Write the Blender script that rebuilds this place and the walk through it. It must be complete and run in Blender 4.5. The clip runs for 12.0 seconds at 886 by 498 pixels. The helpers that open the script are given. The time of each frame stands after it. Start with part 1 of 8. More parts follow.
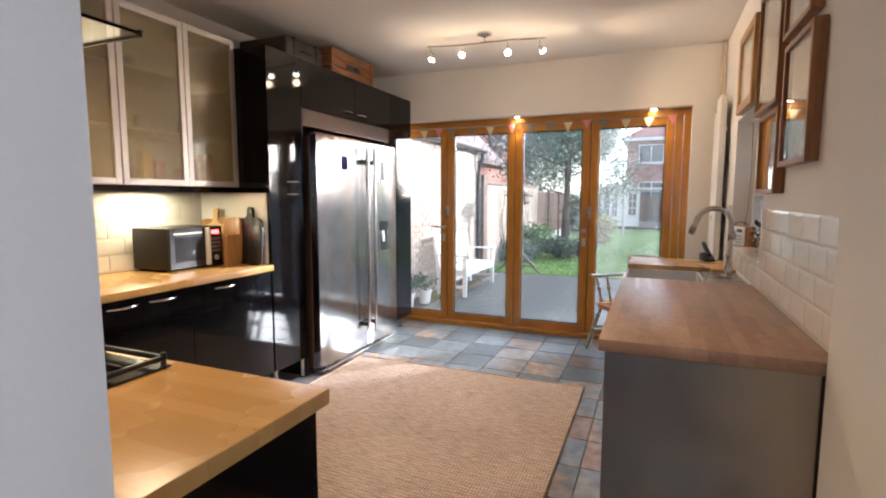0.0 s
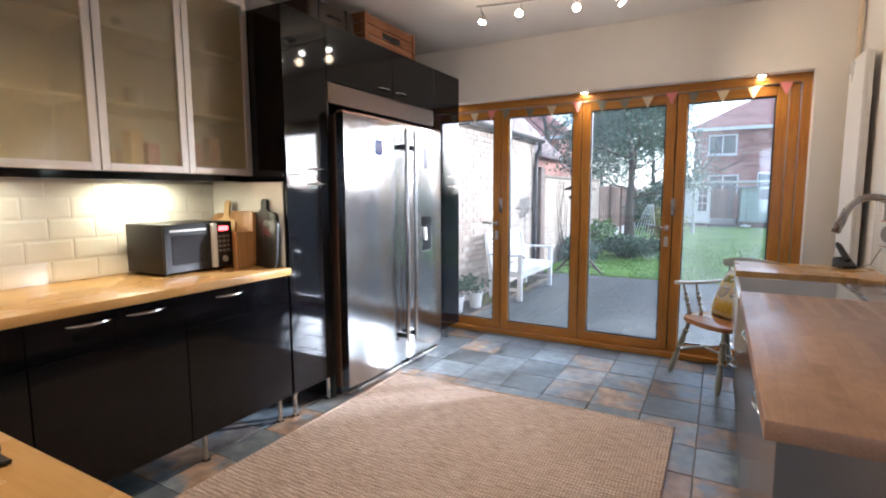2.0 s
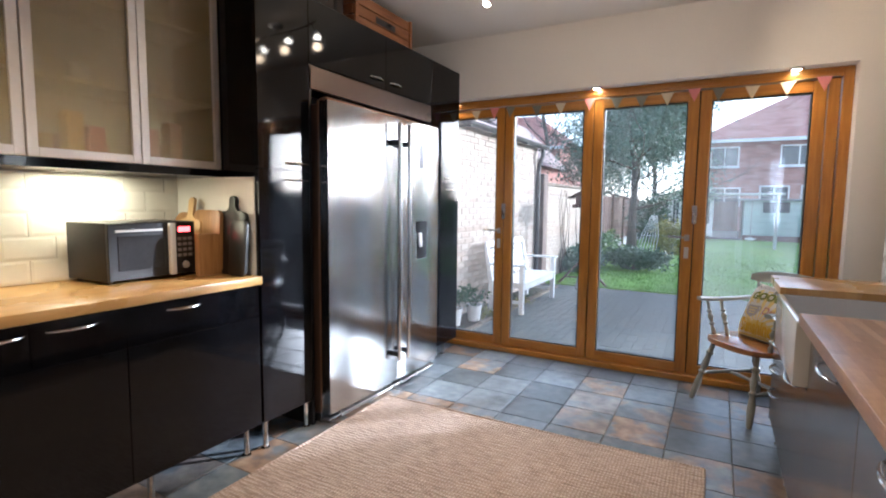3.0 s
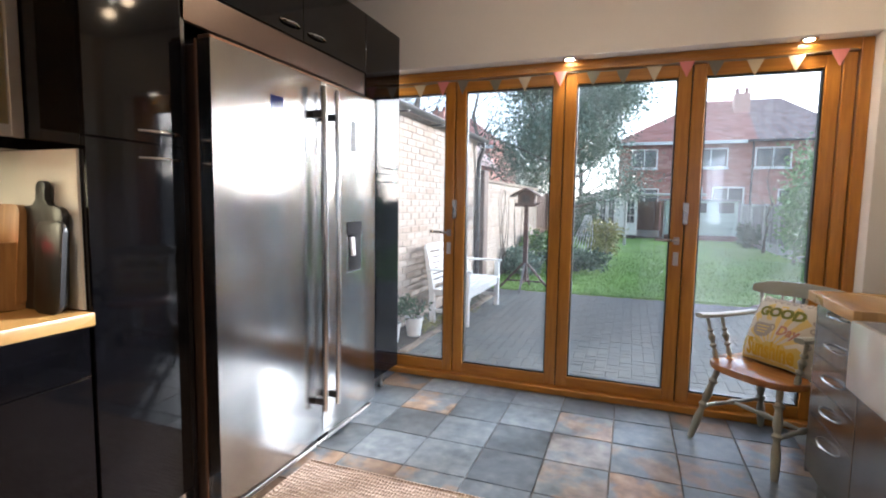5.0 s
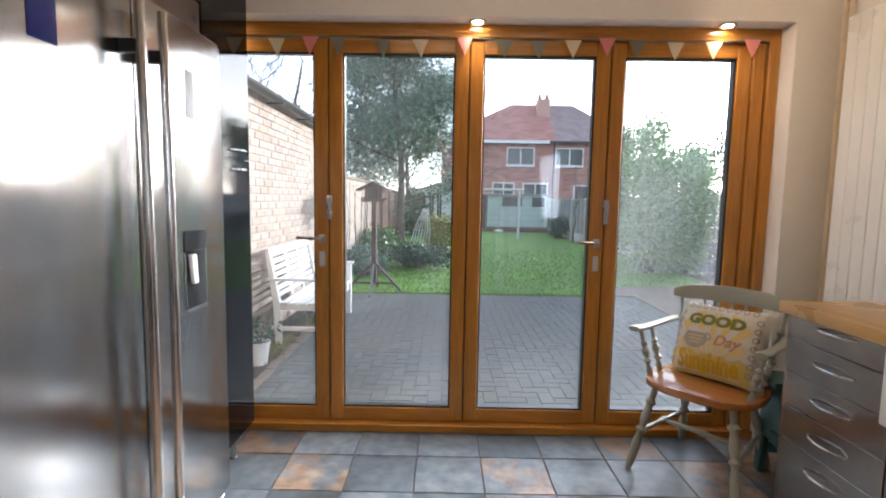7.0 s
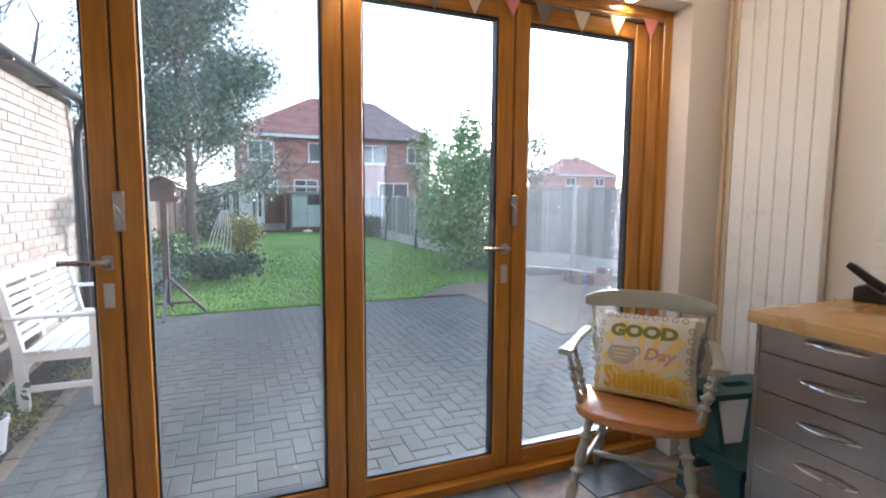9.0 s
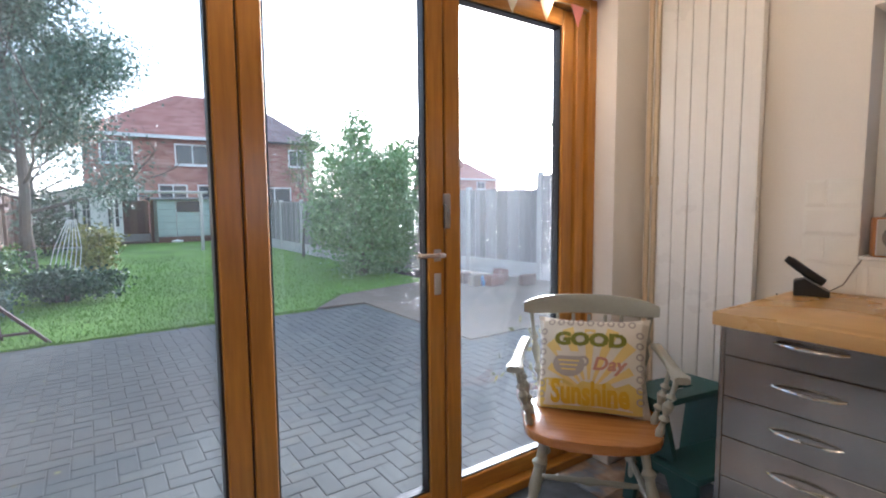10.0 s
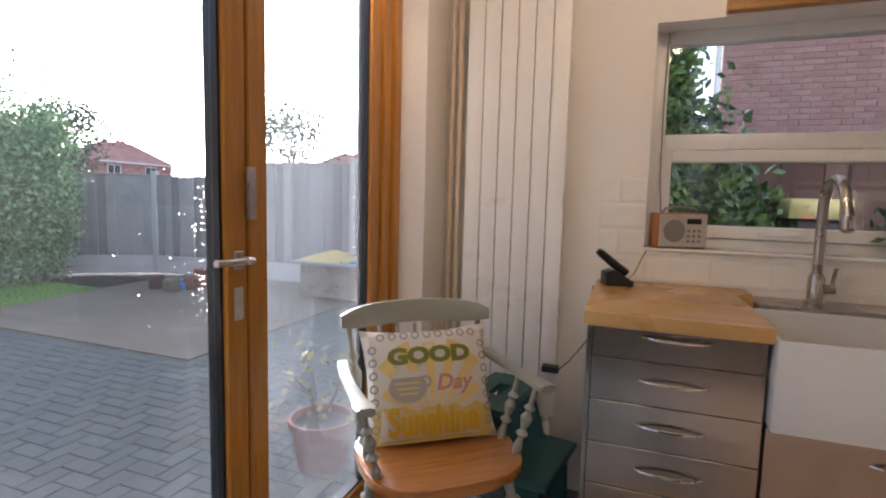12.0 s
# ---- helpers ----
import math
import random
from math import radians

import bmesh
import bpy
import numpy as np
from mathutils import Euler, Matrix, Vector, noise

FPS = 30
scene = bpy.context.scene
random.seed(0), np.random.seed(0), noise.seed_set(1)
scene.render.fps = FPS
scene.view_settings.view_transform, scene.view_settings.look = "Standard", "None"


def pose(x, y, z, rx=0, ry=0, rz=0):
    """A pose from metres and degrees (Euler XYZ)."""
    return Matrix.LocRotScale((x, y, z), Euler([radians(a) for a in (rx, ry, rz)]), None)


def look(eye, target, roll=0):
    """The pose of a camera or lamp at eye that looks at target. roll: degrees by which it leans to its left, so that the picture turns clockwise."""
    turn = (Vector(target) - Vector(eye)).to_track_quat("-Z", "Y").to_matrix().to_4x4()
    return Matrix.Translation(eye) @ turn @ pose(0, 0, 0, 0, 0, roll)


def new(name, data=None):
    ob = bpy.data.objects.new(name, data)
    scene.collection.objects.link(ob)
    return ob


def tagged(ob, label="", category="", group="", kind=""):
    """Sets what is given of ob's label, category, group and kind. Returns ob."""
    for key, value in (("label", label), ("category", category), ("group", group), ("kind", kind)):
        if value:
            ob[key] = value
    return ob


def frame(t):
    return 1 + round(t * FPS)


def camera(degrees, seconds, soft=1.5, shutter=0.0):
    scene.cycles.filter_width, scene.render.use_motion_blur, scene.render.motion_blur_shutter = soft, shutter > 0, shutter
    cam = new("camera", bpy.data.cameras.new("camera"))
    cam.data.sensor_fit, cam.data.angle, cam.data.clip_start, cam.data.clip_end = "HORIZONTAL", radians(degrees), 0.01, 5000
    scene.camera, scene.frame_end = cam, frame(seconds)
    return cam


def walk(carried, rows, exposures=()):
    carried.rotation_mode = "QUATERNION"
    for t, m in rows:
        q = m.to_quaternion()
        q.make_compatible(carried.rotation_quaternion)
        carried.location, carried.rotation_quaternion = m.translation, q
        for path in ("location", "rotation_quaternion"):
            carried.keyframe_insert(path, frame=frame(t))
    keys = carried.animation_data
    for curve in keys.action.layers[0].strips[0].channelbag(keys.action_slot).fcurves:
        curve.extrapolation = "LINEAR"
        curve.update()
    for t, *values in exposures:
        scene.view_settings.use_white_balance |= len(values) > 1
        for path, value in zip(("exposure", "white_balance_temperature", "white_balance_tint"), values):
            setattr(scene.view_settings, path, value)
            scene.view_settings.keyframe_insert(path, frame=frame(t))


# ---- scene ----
import itertools

cam = camera(82.9, 12.0, soft=2.0)
METRES, EYE, TILT, LEAN, TURN = 4.5, 1.355, 0.0, 0.0, 22.7
ROWS = [
    (0.0, 0.0, 0.0, 0.0, 0.01, -5.98, -0.1),
    (0.5, 0.0051, 0.0319, -0.0008, 2.25, -5.79, -0.02),
    (1.0, 0.0055, 0.0651, -0.0028, 3.12, -5.81, 0.34),
    (1.5, 0.0036, 0.1039, -0.0071, 4.3, -6.34, 0.58),
    (2.0, 0.003, 0.1449, -0.0098, 6.13, -6.35, 0.22),
    (2.5, -0.0002, 0.1852, -0.0152, 6.48, -5.53, -0.42),
    (4.5, -0.0218, 0.3666, -0.0288, 1.15, -5.43, -0.84),
    (5.0, -0.0362, 0.4074, -0.0267, -2.15, -5.21, -0.86),
    (5.5, -0.0496, 0.4498, -0.0275, -6.34, -5.14, -0.49),
    (6.0, -0.0635, 0.4944, -0.0245, -11.43, -5.56, -0.01),
    (6.5, -0.0777, 0.5395, -0.0249, -16.83, -5.47, -0.36),
    (7.0, -0.09, 0.5859, -0.0242, -22.39, -5.6, -0.97),
    (9.0, -0.079, 0.7616, -0.026, -44.97, -5.57, -0.38),
    (9.5, -0.0671, 0.8006, -0.03, -51.36, -5.16, -0.06),
    (10.0, -0.0487, 0.8335, -0.0297, -57.98, -5.12, 0.49),
    (10.5, -0.0279, 0.8633, -0.0312, -65.38, -5.07, 0.16),
    (11.0, -0.0101, 0.8978, -0.0351, -74.03, -5.25, -0.91),
    (11.5, 0.0089, 0.9308, -0.0382, -83.42, -5.11, -1.5),
    (12.0, 0.0235, 0.958, -0.0368, -92.56, -5.5, -1.46),
]
walk(cam, [(t, pose(0, 0, EYE, TILT, LEAN, TURN) @ pose(METRES * x, METRES * y, METRES * z, 90 + pitch, roll, yaw)) for t, x, y, z, yaw, pitch, roll in ROWS],
     exposures=[(0.0, 2.46, 5500, 12), (2.5, 2.30, 5000, 10), (5.5, 2.17, 5450, 11), (7.0, 2.12, 5550, 11), (9.5, 2.21, 5250, 12), (10.5, 2.14, 5300, 13), (11.0, 2.02, 5400, 15), (12.0, 1.97, 5500, 16)])
# ---- world, sun, large lights ----
SUN_EL, SUN_AZ = 13.0, 43.0
world = bpy.data.worlds.new("world")
scene.world = world
world.use_nodes = True
wn = world.node_tree
sky = wn.nodes.new("ShaderNodeTexSky")
sky.sky_type, sky.sun_disc = "NISHITA", False
sky.sun_elevation, sky.sun_rotation = radians(SUN_EL), radians(SUN_AZ)
sky.air_density, sky.dust_density, sky.ozone_density = 1.0, 1.4, 1.0
thin_cloud = wn.nodes.new("ShaderNodeHueSaturation")
thin_cloud.inputs["Saturation"].default_value = 0.5
wn.links.new(sky.outputs[0], thin_cloud.inputs["Color"])
wn.links.new(thin_cloud.outputs[0], wn.nodes["Background"].inputs[0])
wn.nodes["Background"].inputs[1].default_value = 0.15

sun = new("sun", bpy.data.lights.new("sun", "SUN"))
sun.data.energy, sun.data.angle, sun.data.color = 1.35, radians(2.0), (1.0, 0.93, 0.84)
sx, sy = math.sin(radians(SUN_AZ)), math.cos(radians(SUN_AZ))
sun.matrix_world = look((0, 0, 8), (-sx * 10, -sy * 10, 8 - 10 * math.tan(radians(SUN_EL))))

WARM = (1.0, 0.67, 0.36)


def lamp(name, kind, at, to, power, size=0.03, angle=100, colour=WARM):
    light = bpy.data.lights.new(name, kind)
    light.energy, light.color = power, colour
    if kind == "SPOT":
        light.spot_size, light.spot_blend, light.shadow_soft_size = radians(angle), 0.6, size
    elif kind == "AREA":
        light.shape, light.size, light.size_y = "RECTANGLE", size, 0.04
    else:
        light.shadow_soft_size = size
    ob = new(name, light)
    ob.matrix_world = look(at, to)
    return ob


TRACK = [((-1.68, 3.80), (-2.1, 3.3)), ((-1.42, 3.79), (-1.5, 2.6)), ((-1.08, 3.87), (-0.9, 2.6)), ((-0.84, 3.90), (0.45, 4.15))]
for (lx, ly), (tx, ty) in TRACK:
    lamp("track_spot_light", "SPOT", (lx + 0.05 * (tx - lx), ly + 0.05 * (ty - ly), 2.41), (tx, ty, 2.0 if tx > 0 else 0.9), 6.0 if tx > 0 else 5.0, 0.03, 100)
    lamp("track_glow_light", "POINT", (lx + 0.05 * (tx - lx), ly + 0.05 * (ty - ly), 2.37), (tx, ty, 0.9), 0.35, 0.03)
for lx, power in ((-2.47, 0.8), (-1.25, 0.8), (-0.03, 0.8)):
    lamp("soffit_spot_light", "SPOT", (lx, 4.825, 2.10), (lx, 4.70, 0), power, 0.03, 120)
for ly, power in ((0.9, 0.25), (1.45, 0.25), (2.15, 1.0)):
    lamp("under_cabinet_light", "AREA", (-2.85, ly, 1.372), (-2.87, ly, 0), power, 0.3, colour=(1.0, 0.80, 0.44))
# Unseen overhead fill, added to brighten the rug, worktops and wall cabinets.
for lx, ly in ((-1.6, 1.3),):
    lamp("ceiling_spot_light", "SPOT", (lx, ly, 2.57), (lx, ly, 0), 19, 0.04, 122)
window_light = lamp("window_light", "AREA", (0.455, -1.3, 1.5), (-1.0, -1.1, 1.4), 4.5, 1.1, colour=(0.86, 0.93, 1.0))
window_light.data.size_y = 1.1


# ---- materials ----
def nodes_of(name):
    m = bpy.data.materials.new(name)
    m.use_nodes = True
    t = m.node_tree
    return m, t, t.nodes["Principled BSDF"]


def node(t, kind, inputs=(), **props):
    n = t.nodes.new("ShaderNode" + kind)
    for k, v in props.items():
        setattr(n, k, v)
    for k, v in dict(inputs).items():
        if isinstance(v, bpy.types.NodeSocket):
            t.links.new(v, n.inputs[k])
        else:
            n.inputs[k].default_value = v
    return n


def rgba(c):
    return (*c, 1.0)


def coords(t, stretch=(1, 1, 1), turn=(0, 0, 0)):
    co = node(t, "TexCoord").outputs["Object"]
    return node(t, "Mapping", {"Vector": co, "Scale": stretch, "Rotation": [radians(a) for a in turn]}).outputs[0]


def noise_at(t, co, scale, detail=4.0):
    return node(t, "TexNoise", {"Vector": co, "Scale": scale, "Detail": detail}).outputs["Fac"]


def ramp(t, fac, stops):
    n = node(t, "ValToRGB", {"Fac": fac})
    e = n.color_ramp.elements
    while len(e) < len(stops):
        e.new(0.5)
    for el, (p, c) in zip(e, stops):
        el.position, el.color = p, rgba(c)
    return n.outputs[0]


def mixc(t, fac, a, b, how="MIX"):
    n = node(t, "Mix", data_type="RGBA", blend_type=how)
    for i, v in ((0, fac), (6, a), (7, b)):
        if isinstance(v, bpy.types.NodeSocket):
            t.links.new(v, n.inputs[i])
        else:
            n.inputs[i].default_value = v if i == 0 else rgba(v)
    return n.outputs[2]


def math2(t, op, a, b=0.0, c=0.0):
    return node(t, "Math", {0: a, 1: b, 2: c}, operation=op).outputs[0]


def scaled(c, k):
    return tuple(min(1.0, v * k) for v in c)


def bumped(t, bsdf, height, strength, distance=0.002):
    t.links.new(node(t, "Bump", {"Height": height, "Strength": strength, "Distance": distance}).outputs[0], bsdf.inputs["Normal"])


def surface(name, base, rough=0.5, metal=0.0, var=0.12, scale=3.0, fine=60.0, bump=0.15, coat=0.0, stretch=(1, 1, 1), rand=0.0, rvar=0.1, distance=0.002):
    m, t, b = nodes_of(name)
    co = coords(t, stretch)
    big, small = noise_at(t, co, scale), noise_at(t, co, fine, 6.0)
    mixed = math2(t, "MULTIPLY_ADD", big, 0.65, math2(t, "MULTIPLY", small, 0.35))
    if rand:
        r = math2(t, "FRACT", math2(t, "ADD", node(t, "ObjectInfo").outputs["Random"], node(t, "NewGeometry").outputs["Random Per Island"]))
        mixed = math2(t, "MULTIPLY_ADD", math2(t, "SUBTRACT", r, 0.5), rand, mixed)
    colour = ramp(t, mixed, [(0.25, scaled(base, 1 - var * 1.6)), (0.5, base), (0.75, scaled(base, 1 + var * 1.3))])
    t.links.new(colour, b.inputs["Base Color"])
    t.links.new(math2(t, "MULTIPLY_ADD", big, rvar * 2, rough - rvar), b.inputs["Roughness"])
    b.inputs["Metallic"].default_value, b.inputs["Coat Weight"].default_value = metal, coat
    b.inputs["Coat Roughness"].default_value = 0.08
    if bump:
        bumped(t, b, small, bump, distance)
    return m


def glowing(name, colour, strength):
    m, t, b = nodes_of(name)
    b.inputs["Base Color"].default_value = rgba(colour)
    b.inputs["Emission Color"].default_value = rgba(colour)
    b.inputs["Emission Strength"].default_value = strength
    return m


def block_wood(name, a, bcol, along="y", stave=0.042, length=0.9, rough=0.3):
    """Solid-wood block worktop: glued staves with grain."""
    m, t, b = nodes_of(name)
    turn = (0, 0, 90) if along == "y" else (0, 0, 0)
    co = coords(t, (1, 1, 1), turn)
    br = node(t, "TexBrick", {"Vector": co, "Color1": (0.0, 0, 0, 1), "Color2": (1, 1, 1, 1), "Mortar": (0.5, 0.5, 0.5, 1), "Scale": 1.0, "Mortar Size": 0.0006, "Brick Width": length, "Row Height": stave, "Bias": 0.0})
    grain = noise_at(t, coords(t, (60, 4, 60) if along == "y" else (4, 60, 60)), 3.0, 6.0)
    blot = noise_at(t, co, 2.5)
    f = math2(t, "MULTIPLY_ADD", node(t, "RGBToBW", {0: br.outputs[0]}).outputs[0], 0.35, math2(t, "MULTIPLY_ADD", grain, 0.35, math2(t, "MULTIPLY", blot, 0.3)))
    t.links.new(ramp(t, f, [(0.2, bcol), (0.5, tuple((p + q) / 2 for p, q in zip(a, bcol))), (0.8, a)]), b.inputs["Base Color"])
    t.links.new(math2(t, "MULTIPLY_ADD", blot, 0.2, rough - 0.1), b.inputs["Roughness"])
    bumped(t, b, grain, 0.08)
    return m


def worn_block(name, a, bcol):
    """Old oiled block worktop: small mottled end blocks, dark water marks and a satin sheen."""
    m, t, b = nodes_of(name)
    co = coords(t, turn=(0, 0, 90))
    br = node(t, "TexBrick", {"Vector": co, "Color1": (0.0, 0, 0, 1), "Color2": (1, 1, 1, 1), "Mortar": (0.5, 0.5, 0.5, 1), "Scale": 1.0, "Mortar Size": 0.0006, "Brick Width": 0.28, "Row Height": 0.04, "Bias": 0.0})
    grain, blot, mottle = noise_at(t, coords(t, (60, 4, 60)), 3.0, 6.0), noise_at(t, co, 3.0, 6.0), noise_at(t, co, 22.0, 5.0)
    f = math2(t, "MULTIPLY_ADD", node(t, "RGBToBW", {0: br.outputs[0]}).outputs[0], 0.16, math2(t, "MULTIPLY_ADD", grain, 0.25, math2(t, "MULTIPLY_ADD", mottle, 0.25, math2(t, "MULTIPLY", blot, 0.40))))
    t.links.new(ramp(t, f, [(0.34, bcol), (0.52, tuple((p + q) / 2 for p, q in zip(a, bcol))), (0.70, a)]), b.inputs["Base Color"])
    t.links.new(math2(t, "MULTIPLY_ADD", blot, 0.35, 0.18), b.inputs["Roughness"])
    bumped(t, b, math2(t, "MULTIPLY_ADD", mottle, 0.5, grain), 0.12)
    return m


def grain_wood(name, a, bcol, along="z", rough=0.35, coat=0.2):
    m, t, b = nodes_of(name)
    st = {"x": (2.5, 30, 30), "y": (30, 2.5, 30), "z": (30, 30, 2.5)}[along]
    g = noise_at(t, coords(t, st), 2.0, 8.0)
    blot = noise_at(t, coords(t), 4.0)
    f = math2(t, "MULTIPLY_ADD", g, 0.7, math2(t, "MULTIPLY", blot, 0.3))
    t.links.new(ramp(t, f, [(0.3, bcol), (0.7, a)]), b.inputs["Base Color"])
    b.inputs["Roughness"].default_value, b.inputs["Coat Weight"].default_value = rough, coat
    b.inputs["Coat Roughness"].default_value = 0.15
    bumped(t, b, g, 0.1)
    return m


def brushed(name, base=(0.56, 0.56, 0.55), rough=0.28, along="z", spread=0.08):
    m, t, b = nodes_of(name)
    st = {"x": (1, 300, 300), "y": (300, 1, 300), "z": (300, 300, 1.2)}[along]
    g = noise_at(t, coords(t, st), 1.0, 3.0)
    smear = noise_at(t, coords(t, (3, 3, 1.2)), 2.5, 5.0)
    b.inputs["Metallic"].default_value = 1.0
    t.links.new(ramp(t, smear, [(0.3, scaled(base, 0.9)), (0.7, scaled(base, 1.08))]), b.inputs["Base Color"])
    t.links.new(math2(t, "ADD", math2(t, "MULTIPLY", g, spread), math2(t, "MULTIPLY_ADD", smear, 0.08, rough - 0.05)), b.inputs["Roughness"])
    bumped(t, b, g, 0.004, 0.0001)
    b.inputs["Anisotropic"].default_value, b.inputs["Anisotropic Rotation"].default_value = 0.75, 0.0
    t.links.new(node(t, "Tangent", direction_type="RADIAL", axis="Z").outputs[0], b.inputs["Tangent"])
    return m


def clear_glass(name, rough=0.0, tint=(1, 1, 1), transmission=1.0, film=0.0):
    m, t, b = nodes_of(name)
    b.inputs["Base Color"].default_value = rgba(tint)
    b.inputs["Roughness"].default_value = rough
    b.inputs["Transmission Weight"].default_value = transmission
    b.inputs["IOR"].default_value = 1.45
    if film:
        # A thin film of dust and dried rain over the pane; its haze also imitates glare.
        """A thin film of dust and dried rain over the pane."""
        co = coords(t, (1, 1, 0.35))
        mask = math2(t, "MULTIPLY", ramp_value(t, noise_at(t, co, 3.0, 6.0), 0.35, 0.75), film)
        haze = node(t, "BsdfTranslucent", {"Color": (0.9, 0.92, 0.94, 1)})
        mixed = node(t, "MixShader", {0: math2(t, "ADD", mask, film * 0.25), 1: b.outputs[0], 2: haze.outputs[0]})
        t.links.new(mixed.outputs[0], t.nodes["Material Output"].inputs["Surface"])
    return m


def slate(name):
    m, t, b = nodes_of(name)
    co = coords(t)
    info = node(t, "ObjectInfo")
    off = node(t, "VectorMath", {0: co, 1: node(t, "CombineXYZ", {0: math2(t, "MULTIPLY", info.outputs["Random"], 30.0)}).outputs[0]}, operation="ADD").outputs[0]
    n1, n2, n3 = noise_at(t, off, 5.0, 9.0), noise_at(t, off, 13.0, 12.0), noise_at(t, off, 90.0)
    grey = ramp(t, n2, [(0.3, (0.075, 0.09, 0.105)), (0.5, (0.12, 0.142, 0.162)), (0.72, (0.185, 0.205, 0.215))])
    rust = ramp(t, n2, [(0.3, (0.12, 0.085, 0.065)), (0.5, (0.235, 0.155, 0.10)), (0.75, (0.34, 0.255, 0.175))])
    amount = math2(t, "MULTIPLY", ramp_value(t, math2(t, "FRACT", math2(t, "MULTIPLY", info.outputs["Random"], 7.13)), 0.45, 0.62), ramp_value(t, n1, 0.43, 0.53))
    tone = math2(t, "FRACT", math2(t, "MULTIPLY", info.outputs["Random"], 13.7))
    value = math2(t, "MULTIPLY_ADD", tone, 1.0, 0.78)
    base = mixc(t, 1.0, mixc(t, amount, grey, rust), node(t, "CombineColor", {0: value, 1: value, 2: value}).outputs[0], "MULTIPLY")
    t.links.new(base, b.inputs["Base Color"])
    t.links.new(math2(t, "MULTIPLY_ADD", n2, 0.30, 0.22), b.inputs["Roughness"])
    bumped(t, b, math2(t, "MULTIPLY_ADD", n1, 1.5, math2(t, "MULTIPLY_ADD", n2, 0.8, math2(t, "MULTIPLY", n3, 0.15))), 0.3, 0.004)
    return m


def ramp_value(t, fac, lo, hi):
    return node(t, "MapRange", {0: fac, 1: lo, 2: hi}).outputs[0]


def jute(name):
    m, t, b = nodes_of(name)
    co = coords(t)
    w1 = node(t, "TexWave", {"Vector": co, "Scale": 13.0, "Distortion": 5.0, "Detail": 4.0, "Detail Scale": 3.0}, bands_direction="Y").outputs["Fac"]
    w2 = node(t, "TexWave", {"Vector": co, "Scale": 20.0, "Distortion": 3.0, "Detail": 2.0}, bands_direction="X").outputs["Fac"]
    streak = noise_at(t, coords(t, (6, 45, 1)), 2.0, 8.0)
    blot = noise_at(t, co, 2.0)
    f = math2(t, "MULTIPLY_ADD", math2(t, "MULTIPLY", w1, w2), 0.24, math2(t, "MULTIPLY_ADD", streak, 0.62, math2(t, "MULTIPLY", blot, 0.2)))
    t.links.new(ramp(t, f, [(0.22, (0.20, 0.14, 0.105)), (0.45, (0.47, 0.36, 0.285)), (0.75, (0.76, 0.65, 0.55))]), b.inputs["Base Color"])
    b.inputs["Roughness"].default_value = 0.95
    bumped(t, b, math2(t, "MULTIPLY_ADD", w1, 1.0, w2), 0.8, 0.004)
    return m


def palette(name, stops, rough=0.85, speckle=40.0, bump=0.3, amount=0.35, distance=0.004, big=1.5):
    """A surface of many pieces: each piece takes its own tone from the stops, with stains over them."""
    m, t, b = nodes_of(name)
    co = coords(t)
    r = math2(t, "FRACT", math2(t, "ADD", node(t, "ObjectInfo").outputs["Random"], node(t, "NewGeometry").outputs["Random Per Island"]))
    n1, n2 = noise_at(t, co, big), noise_at(t, co, speckle, 6.0)
    f = math2(t, "MULTIPLY_ADD", r, 1 - amount, math2(t, "MULTIPLY", math2(t, "MULTIPLY_ADD", n1, 0.6, math2(t, "MULTIPLY", n2, 0.4)), amount))
    t.links.new(ramp(t, f, stops), b.inputs["Base Color"])
    b.inputs["Roughness"].default_value = rough
    bumped(t, b, n2, bump, distance)
    return m


